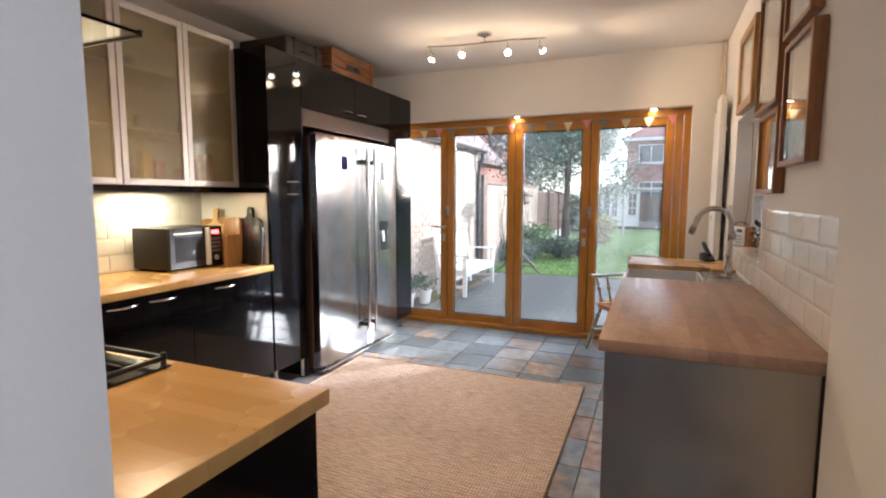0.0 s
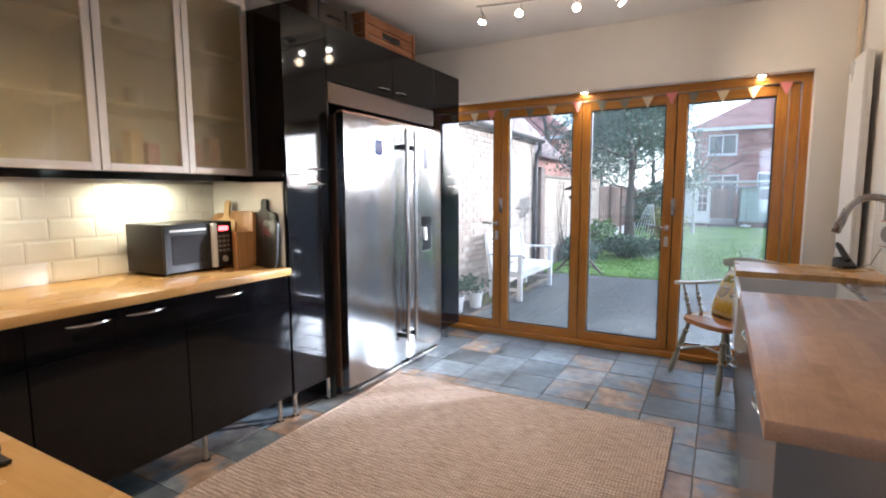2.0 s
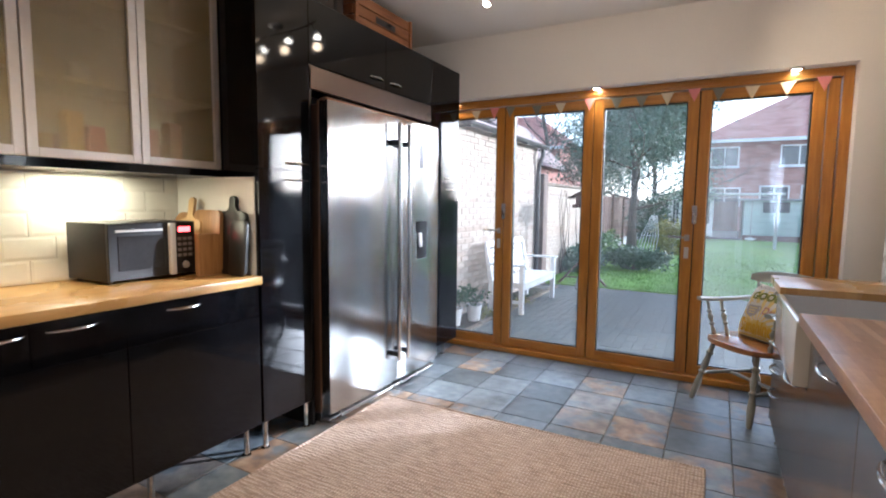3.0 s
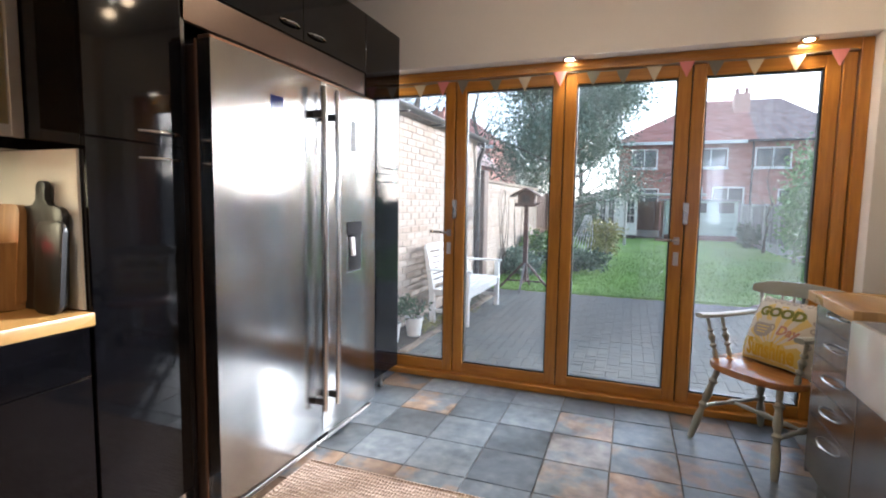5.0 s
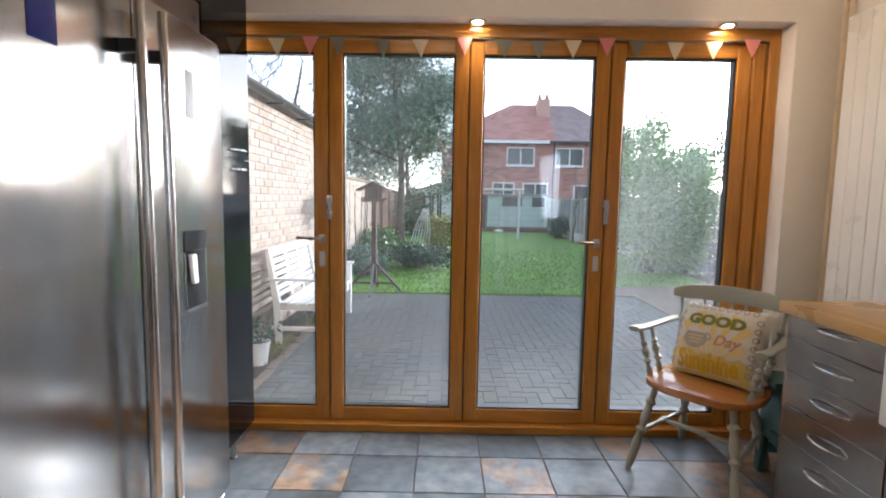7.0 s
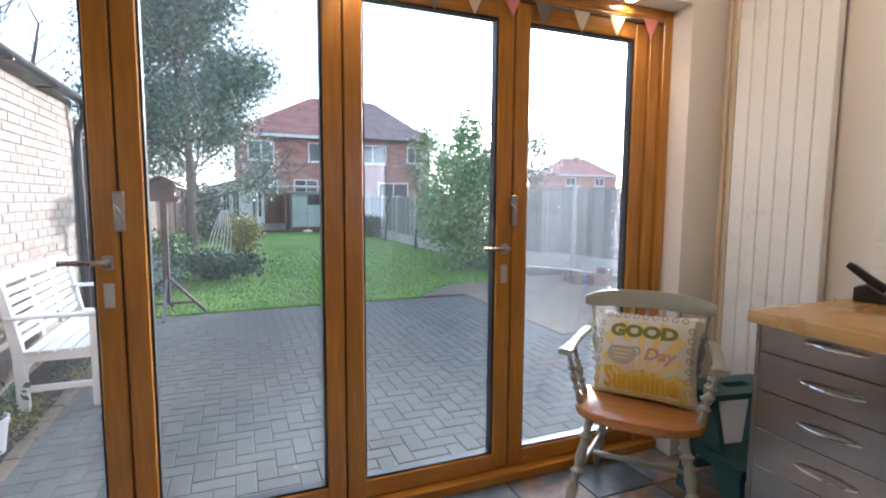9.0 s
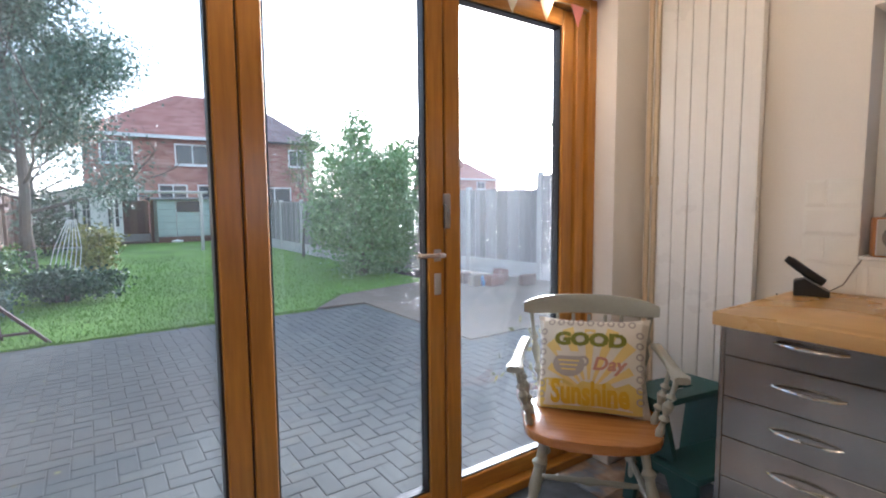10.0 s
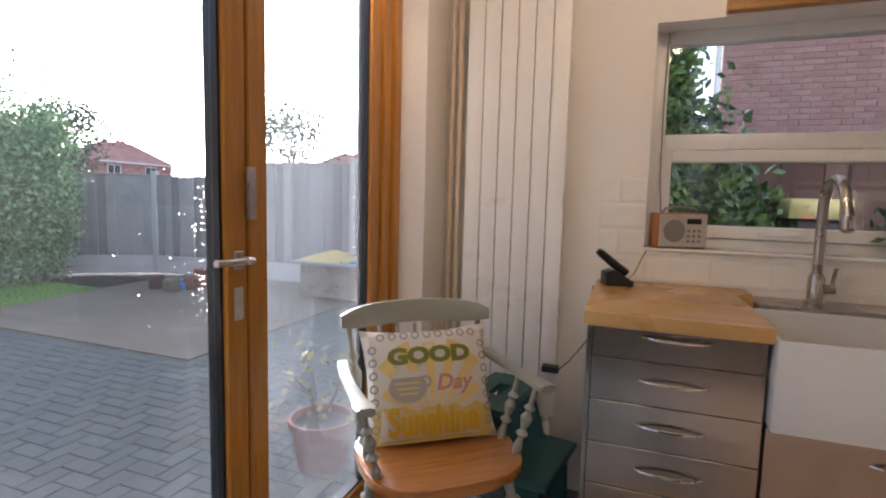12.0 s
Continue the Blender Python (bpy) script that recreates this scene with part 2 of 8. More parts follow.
M = {
    "wall": surface("white_wall_paint", (0.80, 0.765, 0.72), 0.75, var=0.03, scale=1.2, fine=120, bump=0.12, distance=0.001),
    "ceiling": surface("ceiling_paint", (0.80, 0.77, 0.73), 0.8, var=0.03, scale=0.8, fine=80, bump=0.1, distance=0.001),
    "floor_bed": surface("dark_grout", (0.09, 0.09, 0.09), 0.9),
    "grout": surface("pale_grout", (0.19, 0.175, 0.155), 0.9, var=0.5, scale=1.3),
    "slate": slate("riven_slate"),
    "jute": jute("woven_jute"),
    "oak": grain_wood("varnished_oak", (0.56, 0.245, 0.028), (0.36, 0.14, 0.014), "z", 0.32, 0.2),
    "oak_x": grain_wood("varnished_oak_rail", (0.56, 0.245, 0.028), (0.36, 0.14, 0.014), "x", 0.32, 0.2),
    "block": block_wood("oiled_beech_block", (0.61, 0.375, 0.13), (0.44, 0.25, 0.072), "y", rough=0.28),
    "block_x": block_wood("oiled_beech_block_across", (0.61, 0.375, 0.13), (0.44, 0.25, 0.072), "x", rough=0.28),
    "block_dark": worn_block("worn_teak_block", (0.48, 0.30, 0.19), (0.25, 0.14, 0.09)),
    "black_gloss": surface("black_gloss_lacquer", (0.003, 0.003, 0.004), 0.06, var=0.3, bump=0.015, fine=6, rvar=0.03),
    "black": surface("black_plastic", (0.012, 0.012, 0.013), 0.35, bump=0.05),
    "steel": brushed("brushed_steel", (0.41, 0.41, 0.405), 0.17, spread=0.04),
    "steel_y": brushed("brushed_steel_fronts", (0.38, 0.345, 0.31), 0.2, "y", spread=0.05),
    "chrome": surface("chrome", (0.64, 0.63, 0.61), 0.12, 1.0, var=0.04, bump=0),
    "satin": surface("satin_nickel", (0.46, 0.43, 0.40), 0.28, 1.0, var=0.05, bump=0),
    "alu": surface("pale_aluminium", (0.72, 0.68, 0.64), 0.4, 0.6, var=0.04, bump=0.03),
    "tile": surface("white_glazed_tile", (0.82, 0.80, 0.75), 0.06, var=0.03, scale=6, fine=14, bump=0.12, rand=0.08, rvar=0.03, distance=0.002),
    "porcelain": surface("white_porcelain", (0.64, 0.64, 0.64), 0.12, var=0.02, bump=0.02),
    "radiator": surface("white_enamel", (0.84, 0.83, 0.81), 0.3, var=0.03, bump=0.02),
    "glass": clear_glass("window_glass", film=0.015),
    "frosted": clear_glass("frosted_glass", 0.17, (0.95, 0.86, 0.60), 0.80),
    "white_plastic": surface("white_upvc", (0.75, 0.75, 0.74), 0.3, var=0.03, bump=0.02),
    "bulb": glowing("lit_bulb", (1.0, 0.83, 0.58), 18.0),
    "cabinet_inside": surface("cream_melamine", (0.62, 0.55, 0.40), 0.5, var=0.04),
    "brass": surface("painted_pipe", (0.66, 0.55, 0.40), 0.45, var=0.1),
}

M["black_gloss"].node_tree.nodes["Principled BSDF"].inputs["Specular IOR Level"].default_value = 0.32
# Stronger film on the last leaf: mist plus painted sun glare.
M["glass_misted_glare"] = clear_glass("misted_glare_glass", film=0.06)
# Brown metal of the filler panel; on the fridge body it paints reflected wood.
M["steel_side"] = surface("brown_metal_and_reflection", (0.09, 0.058, 0.042), 0.35, 0.5, var=0.06)
# Brown that paints warm reflections in the rounded fridge edges.
M["edge_reflection"] = surface("brown_edge_reflection", (0.20, 0.10, 0.055), 0.35, 0.4, var=0.1)
M["well_black"] = surface("matt_black_plastic", (0.012, 0.012, 0.013), 0.75, bump=0.05)
M["well_black"].node_tree.nodes["Principled BSDF"].inputs["Specular IOR Level"].default_value = 0.12
M["steel_dark"] = surface("dark_grey_plastic", (0.08, 0.08, 0.085), 0.3, 0.3)
M["chrome_soft"] = surface("polished_steel", (0.68, 0.68, 0.67), 0.18, 1.0, var=0.03, bump=0)
M["label_dark"] = surface("dark_sticker", (0.03, 0.035, 0.045), 0.4)
M["blue_glass"] = surface("blue_display", (0.01, 0.015, 0.09), 0.1)
M["silver"] = surface("silver_plastic", (0.62, 0.60, 0.57), 0.35, 0.5, var=0.04, bump=0.02)
M["sticker"] = surface("grey_sticker", (0.20, 0.21, 0.22), 0.5)
M["paper_white"] = surface("white_print", (0.7, 0.7, 0.7), 0.6, var=0.03, bump=0)


# ---- building helpers ----
def box(bm, x0, x1, y0, y1, z0, z1, bevel=0.0, seg=1):
    vs = [bm.verts.new(p) for p in itertools.product((x0, x1), (y0, y1), (z0, z1))]
    fs = [bm.faces.new([vs[i] for i in f]) for f in ((0, 1, 3, 2), (4, 6, 7, 5), (0, 4, 5, 1), (2, 3, 7, 6), (0, 2, 6, 4), (1, 5, 7, 3))]
    if bevel:
        es = list({e for f in fs for e in f.edges})
        bmesh.ops.bevel(bm, geom=es, offset=bevel, segments=seg, affect="EDGES", profile=0.5)
    return vs


def boxes(*dims, bevel=0.002, seg=1):
    bm = bmesh.new()
    for d in dims:
        box(bm, *d, bevel=bevel, seg=seg)
    return bm


def ring(bm, centre, axis_u, axis_v, r, n):
    return [bm.verts.new(centre + axis_u * (r * math.cos(2 * math.pi * i / n)) + axis_v * (r * math.sin(2 * math.pi * i / n))) for i in range(n)]


def bridge(bm, a, b):
    n = len(a)
    for i in range(n):
        bm.faces.new((a[i], a[(i + 1) % n], b[(i + 1) % n], b[i]))


def tube(bm, pts, r, n=10, caps=True):
    """A round bar along the points; r a number or one for each point."""
    pts = [Vector(p) for p in pts]
    rs = r if isinstance(r, (list, tuple)) else [r] * len(pts)
    last, first, u = None, None, None
    for i, p in enumerate(pts):
        d = (pts[min(i + 1, len(pts) - 1)] - pts[max(i - 1, 0)]).normalized()
        if u is None:
            u = d.orthogonal().normalized()
        u = (u - d * u.dot(d)).normalized()
        v = d.cross(u)
        c = ring(bm, p, u, v, rs[i], n)
        if last:
            bridge(bm, last, c)
        else:
            first = c
        last = c
    if caps:
        bm.faces.new(first[::-1])
        bm.faces.new(last)
    return bm


def lathe(bm, profile, at=(0, 0, 0), n=16, turn=None):
    """Turns (radius, height) pairs round the z axis, then sets them at a place."""
    m = Matrix.Translation(at) @ (turn.to_4x4() if turn else Matrix())
    last = None
    for r, z in profile:
        c = [bm.verts.new(m @ Vector((r * math.cos(2 * math.pi * i / n), r * math.sin(2 * math.pi * i / n), z))) for i in range(n)] if r > 1e-5 else [bm.verts.new(m @ Vector((0, 0, z)))]
        if last:
            if len(c) == n and len(last) == n:
                bridge(bm, last, c)
            elif len(c) == 1 and len(last) == n:
                for i in range(n):
                    bm.faces.new((last[i], last[(i + 1) % n], c[0]))
            elif len(c) == n:
                for i in range(n):
                    bm.faces.new((last[0], c[(i + 1) % n], c[i]))
        last = c
    return bm


def prism(bm, poly, axis, lo, hi, bevel=0.0):
    """Pushes a flat outline out along an axis."""
    def put(p, h):
        return {"x": (h, p[0], p[1]), "y": (p[0], h, p[1]), "z": (p[0], p[1], h)}[axis]
    a = [bm.verts.new(put(p, lo)) for p in poly]
    b = [bm.verts.new(put(p, hi)) for p in poly]
    fs = [bm.faces.new(a), bm.faces.new(b[::-1])]
    n = len(poly)
    for i in range(n):
        fs.append(bm.faces.new((a[i], b[i], b[(i + 1) % n], a[(i + 1) % n])))
    if bevel:
        bmesh.ops.bevel(bm, geom=list({e for f in fs for e in f.edges}), offset=bevel, segments=2, affect="EDGES", profile=0.5)
    return bm


def smooth(bm, angle=35):
    bmesh.ops.recalc_face_normals(bm, faces=bm.faces)
    for f in bm.faces:
        f.smooth = True
    for e in bm.edges:
        if len(e.link_faces) == 2 and e.calc_face_angle(0) > radians(angle):
            e.smooth = False
    return bm


def thing(name, at, label, category, group="", turn=0.0):
    ob = new(name)
    ob.matrix_basis = pose(*at, 0, 0, turn)
    ob.empty_display_size = 0.05
    return tagged(ob, label, category, group)


def chain(ob):
    m = Matrix()
    while ob:
        m = ob.matrix_basis @ m
        ob = ob.parent
    return m


def mesh_of(name, bm, mat):
    me = bpy.data.meshes.new(name)
    smooth(bm)
    bm.to_mesh(me)
    bm.free()
    for mm in mat if isinstance(mat, (list, tuple)) else (mat,):
        me.materials.append(mm)
    return me


def part(name, bm, mat, parent, label="", local=False, kind=""):
    """One mesh under a thing or part. Points are in the world's metres unless local."""
    if parent and not local:
        bm.transform(chain(parent).inverted())
    ob = new(name, mesh_of(name, bm, mat))
    ob.parent = parent
    return tagged(ob, label, "", "", kind)


def structure(name, bm, mat, label, category="", group=""):
    return tagged(new(name, mesh_of(name, bm, mat)), label, category or name.split("_")[0], group, "structure")


def single(name, bm, mat, label, category, at, group="", local=False):
    """A thing that is one mesh, with its origin at its base."""
    if not local:
        bm.transform(Matrix.Translation(at).inverted())
    ob = new(name, mesh_of(name, bm, mat))
    ob.location = at
    return tagged(ob, label, category, group)


# ---- the room ----
LEFT, RIGHT, FAR, NEAR, CEIL = -2.97, 0.50, 4.77, 0.345, 2.60
OUT_X0, OUT_X1, OUT_Z = -2.85, 0.27, 2.12   # opening of the folding doors
WIN = (2.92, 3.95, 1.02, 1.86)              # kitchen window: y from, to, z from, to
GROUND = -0.15

structure("wall_west", boxes((LEFT - 0.25, LEFT, -2.6, 5.05, -0.1, CEIL), bevel=0), M["wall"], "white painted plaster kitchen wall")
structure("wall_north", boxes((LEFT, OUT_X0, FAR, 5.05, -0.1, CEIL), (OUT_X1, RIGHT, FAR, 5.05, -0.1, CEIL), (OUT_X0, OUT_X1, FAR, 5.05, OUT_Z, CEIL), bevel=0), M["wall"], "white painted wall round the folding doors")
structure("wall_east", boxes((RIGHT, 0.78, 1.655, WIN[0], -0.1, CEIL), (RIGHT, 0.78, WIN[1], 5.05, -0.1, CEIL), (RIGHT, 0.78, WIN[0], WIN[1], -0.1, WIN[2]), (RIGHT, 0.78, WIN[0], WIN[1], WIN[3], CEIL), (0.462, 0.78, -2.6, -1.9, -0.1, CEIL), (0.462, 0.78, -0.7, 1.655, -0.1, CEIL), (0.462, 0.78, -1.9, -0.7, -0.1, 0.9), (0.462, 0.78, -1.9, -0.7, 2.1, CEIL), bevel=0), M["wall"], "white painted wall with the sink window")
structure("wall_inner", boxes((LEFT, -0.54, 0.20, NEAR, 0, CEIL), (-0.54, 0.462, 0.20, NEAR, 2.08, CEIL), bevel=0), M["wall"], "white painted wall beside the kitchen doorway")
structure("wall_south", boxes((LEFT - 0.25, 0.78, -2.85, -2.6, -0.1, CEIL), bevel=0), M["wall"], "plain white painted wall")
# Two unseen doors, added to shape what the steel end panel reflects.
structure("door_1", boxes((-0.92, -0.10, -2.599, -2.56, 0.0, 2.02), (-0.86, -0.16, -2.559, -2.552, 0.15, 0.95), (-0.86, -0.16, -2.559, -2.552, 1.1, 1.9), bevel=0.003), surface("brown_door_stain", (0.20, 0.10, 0.05), 0.4), "unseen brown panelled door added to tint the steel end panel reflection", "door")
structure("door_2", boxes((-0.06, 0.455, -2.599, -2.56, 0.0, 2.02), bevel=0.003), surface("white_door_paint", (0.75, 0.74, 0.72), 0.4), "unseen white painted door added to brighten the steel end panel reflection", "door")
structure("ceiling", boxes((LEFT - 0.25, 0.78, -2.85, 5.05, CEIL, CEIL + 0.2), bevel=0), M["ceiling"], "flat white painted ceiling")
structure("floor", boxes((LEFT - 0.25, 0.78, -2.85, 5.05, -0.12, -0.008), bevel=0), M["grout"], "mortar bed under slate floor tiles")


# ---- folding doors ----
def folding_doors():
    y0, y1 = 4.90, 4.965
    frame = structure("door_frame", boxes((OUT_X0, -2.725, 4.875, 4.99, 0.045, OUT_Z), (0.215, OUT_X1, 4.875, 4.99, 0.045, OUT_Z), (0.148, 0.208, 4.888, 4.985, 0.045, 2.055), bevel=0.004), M["oak"], "varnished oak outer frame of the folding doors", "door frame")
    part("head_rail", boxes((-2.725, 0.215, 4.875, 4.99, 2.058, OUT_Z), (-2.725, 0.215, 4.872, 4.874, 2.075, 2.085), bevel=0.003), M["oak_x"], frame)
    part("sill", boxes((OUT_X0, OUT_X1, 4.855, 5.03, 0.001, 0.044), bevel=0.004), M["oak_x"], frame)
    edges = [(-2.72, -2.003), (-1.997, -1.283), (-1.277, -0.566), (-0.559, 0.143)]
    for i, (a, b) in enumerate(edges):
        door = tagged(new("door"), "closed oak framed glazed folding door leaf", "door", "folding door leaves", "structure")
        door.location = (a, 4.93, 0.045)
        s = 0.07
        part("stile", boxes((a, a + s, y0, y1, 0.047, 2.052), bevel=0.004), M["oak"], door)
        part("stile", boxes((b - s, b, y0, y1, 0.047, 2.052), bevel=0.004), M["oak"], door)
        part("rail", boxes((a + s, b - s, y0, y1, 0.047, 0.118), bevel=0.003), M["oak_x"], door)
        part("rail", boxes((a + s, b - s, y0, y1, 1.982, 2.052), bevel=0.003), M["oak_x"], door)
        g = boxes((a + s, a + s + 0.008, y0 + 0.012, y1 - 0.01, 0.118, 1.982), (b - s - 0.008, b - s, y0 + 0.012, y1 - 0.01, 0.118, 1.982), (a + s + 0.008, b - s - 0.008, y0 + 0.012, y1 - 0.01, 0.118, 0.127), (a + s + 0.008, b - s - 0.008, y0 + 0.012, y1 - 0.01, 1.974, 1.982), bevel=0)
        part("gasket", g, M["black"], door, "black rubber glazing gasket")
        pane = part("pane", boxes((a + s + 0.002, b - s - 0.002, 4.930, 4.936, 0.12, 1.98), bevel=0), M["glass_misted_glare"] if i == 3 else M["glass"], door, "slightly misted glass door pane with glare put into its haze" if i == 3 else "clear glass door pane")
        pane.visible_shadow = False
        if i < 3:
            part("seal", boxes((b - 0.001, b + 0.008, y0 + 0.012, y1 - 0.012, 0.05, 2.05), bevel=0), M["black"], door, "black rubber seal between door leaves")
        if i in (0, 2):
            hx = b - 0.034
            bm = boxes((hx - 0.016, hx + 0.016, y0 - 0.007, y0, 1.01, 1.055), bevel=0.003)
            tube(bm, [(hx, y0 - 0.005, 1.035), (hx, y0 - 0.045, 1.035), (hx - 0.02, y0 - 0.052, 1.036), (hx - 0.12, y0 - 0.052, 1.04)], 0.009, 8)
            part("handle", bm, M["satin"], door, "satin metal lever handle")
            bm = boxes((hx - 0.015, hx + 0.015, y0 - 0.005, y0, 0.885, 0.965), bevel=0.002)
            lathe(bm, [(0.0, 0), (0.008, 0), (0.008, 0.004), (0, 0.004)], (hx, y0 - 0.005, 0.935), 10, Euler((radians(90), 0, 0)).to_matrix())
            part("lock", bm, M["silver"], door, "pale metal keyhole plate")
            part("keyhole", lathe(bmesh.new(), [(0, 0), (0.005, 0), (0.005, 0.001), (0, 0.001)], (hx, y0 - 0.0055, 0.935), 10, Euler((radians(90), 0, 0)).to_matrix()), M["black"], door)
            bm = boxes((b - 0.010, b + 0.022, y0 - 0.014, y0 - 0.001, 1.13, 1.26), bevel=0.004)
            part("catch", bm, M["satin"], door, "satin metal door catch")


folding_doors()


# ---- kitchen window ----
def kitchen_window():
    w0, w1, z0, z1 = WIN
    win = tagged(new("window_1"), "white plastic kitchen window over the sink", "window", "", "structure")
    win.location = (0.66, (w0 + w1) / 2, z0)
    x0, x1, f = 0.62, 0.68, 0.055
    part("window_frame", boxes((x0, x1, w0, w0 + f, z0, z1), (x0, x1, w1 - f, w1, z0, z1), (x0, x1, w0 + f, w1 - f, z0, z0 + 0.05), (x0, x1, w0 + f, w1 - f, z1 - 0.05, z1), (x0, x1, w0 + f, w1 - f, 1.41, 1.47), bevel=0.006, seg=2), M["white_plastic"], win)
    part("sash", boxes((x0 - 0.012, x1 - 0.01, w0 + f - 0.02, w0 + f + 0.03, z0 + 0.052, 1.408), (x0 - 0.012, x1 - 0.01, w1 - f - 0.03, w1 - f + 0.02, z0 + 0.052, 1.408), (x0 - 0.012, x1 - 0.01, w0 + f + 0.03, w1 - f - 0.03, z0 + 0.052, z0 + 0.10), (x0 - 0.012, x1 - 0.01, w0 + f + 0.03, w1 - f - 0.03, 1.362, 1.408), bevel=0.004), M["white_plastic"], win)
    for a, b in ((z0 + 0.10, 1.362), (1.47, z1 - 0.05)):
        p = part("pane", boxes((0.645, 0.650, w0 + f, w1 - f, a, b), bevel=0), M["glass"], win, "clear glass window pane")
        p.visible_shadow = False
    bm = boxes((x0 - 0.022, x0 - 0.012, 3.40, 3.46, z0 + 0.068, z0 + 0.085), bevel=0.002)
    tube(bm, [(x0 - 0.03, 3.43, z0 + 0.078), (x0 - 0.045, 3.45, z0 + 0.076), (x0 - 0.045, 3.56, z0 + 0.072)], 0.007, 8)
    part("handle", bm, M["white_plastic"], win, "white window handle")
    part("window_sill", boxes((RIGHT - 0.012, x0 - 0.001, w0 + 0.002, w1 - 0.002, z0, z0 + 0.012), bevel=0.003), M["tile"], win, "white tiled window sill")


kitchen_window()
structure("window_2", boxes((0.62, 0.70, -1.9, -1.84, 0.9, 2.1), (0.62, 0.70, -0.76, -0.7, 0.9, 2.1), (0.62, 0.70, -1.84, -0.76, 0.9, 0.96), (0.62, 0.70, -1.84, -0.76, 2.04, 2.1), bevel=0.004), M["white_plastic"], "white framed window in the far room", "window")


# ---- left run of units ----
def arc_handle(bm, p0, p1, out, r=0.006, rise=0.022):
    """A bowed bar handle between two ends; out: the way it stands off."""
    p0, p1, out = Vector(p0), Vector(p1), Vector(out)
    pts = [p0.lerp(p1, k / 10) + out * (rise * math.sin(math.pi * k / 10) ** 0.6) for k in range(11)]
    tube(bm, pts, [r * (0.7 + 0.3 * math.sin(math.pi * k / 10)) for k in range(11)], 8)
    return bm


def chrome_leg(parent, x, y, top):
    bm = bmesh.new()
    lathe(bm, [(0, 0), (0.022, 0), (0.022, 0.006), (0.014, 0.010), (0.013, top - 0.012), (0.02, top - 0.008), (0.02, top), (0, top)], (x, y, 0), 14)
    return part("leg", bm, M["chrome"], parent, "chrome cabinet leg")


FRONT_L = -2.36


def base_unit(y0, y1, handles, legs, z0=0.148):
    u = thing("base_cabinet", ((LEFT + FRONT_L) / 2, (y0 + y1) / 2, 0), "glossy black kitchen base cabinet on chrome legs", "cabinet", "base cabinets under the wooden worktop")
    part("body", boxes((LEFT + 0.01, FRONT_L - 0.02, y0 + 0.001, y1 - 0.001, z0, 0.855), bevel=0.001), M["black"], u)
    n = len(handles)
    w = (y1 - y0) / n
    for i, hy in enumerate(handles):
        a, b = y0 + w * i, y0 + w * (i + 1)
        d = part("drawer", boxes((FRONT_L - 0.018, FRONT_L, a + 0.0015, b - 0.0015, 0.70, 0.853), bevel=0.0015), M["black_gloss"], u, "glossy black drawer front")
        part("handle", arc_handle(bmesh.new(), (FRONT_L, hy - 0.08, 0.815), (FRONT_L, hy + 0.08, 0.815), (1, 0, 0), 0.006, 0.026), M["chrome"], d, "chrome bow handle")
    part("door", boxes((FRONT_L - 0.018, FRONT_L, y0 + 0.0015, y1 - 0.0015, z0, 0.697), bevel=0.0015), M["black_gloss"], u, "glossy black cabinet door")
    for ly in legs:
        chrome_leg(u, FRONT_L - 0.045, ly, z0)
        chrome_leg(u, LEFT + 0.10, ly, z0)


base_unit(0.98, 1.40, (1.2,), (1.03,))
base_unit(1.40, 2.01, (1.61, 1.83), (1.5,))
base_unit(2.01, 2.64, (2.25,), (2.10, 2.58))

worktop = single("worktop", boxes((LEFT + 0.002, -2.335, 0.972, 2.642, 0.857, 0.897), bevel=0.004, seg=2), M["block"], "oiled beech block worktop on the black base cabinets", "worktop", (-2.65, 1.8, 0.857))


def metro_tiles(parent, face, sign, y0, y1, z0, z1, tw=0.20, th=0.10, shift=0.0, skip=None):
    """Bevelled brick tiles on a wall; the face is a plane of constant x, sign the way it looks."""
    shapes = {}
    row = 0
    z = z0
    while z < z1 - 0.02:
        h = min(th, z1 - z)
        y = y0 - (tw / 2 if row % 2 else 0) + shift - tw
        while y < y1:
            a, b = max(y, y0), min(y + tw, y1)
            if b - a > 0.02 and not (skip and skip(a, b, z, z + h)):
                key = (round(b - a, 3), round(h, 3))
                if key not in shapes:
                    bm = bmesh.new()
                    w, hh, g, d = (b - a) / 2 - 0.0012, h / 2 - 0.0012, 0.012, 0.0045
                    lo = [bm.verts.new((0, p, q)) for p, q in ((-w, -hh), (w, -hh), (w, hh), (-w, hh))]
                    mid = [bm.verts.new((sign * 0.003, p, q)) for p, q in ((-w, -hh), (w, -hh), (w, hh), (-w, hh))]
                    top = [bm.verts.new((sign * d, p, q)) for p, q in ((-w + g, -hh + g), (w - g, -hh + g), (w - g, hh - g), (-w + g, hh - g))]
                    bridge(bm, lo, mid), bridge(bm, mid, top), bm.faces.new(top)
                    shapes[key] = mesh_of("tile", bm, M["tile"])
                    for p in shapes[key].polygons:
                        p.use_smooth = False
                ob = new("tile", shapes[key])
                ob.location = Vector((face, (a + b) / 2, z + h / 2)) - parent.location
                ob.parent = parent
            y += tw
        z += th
        row += 1


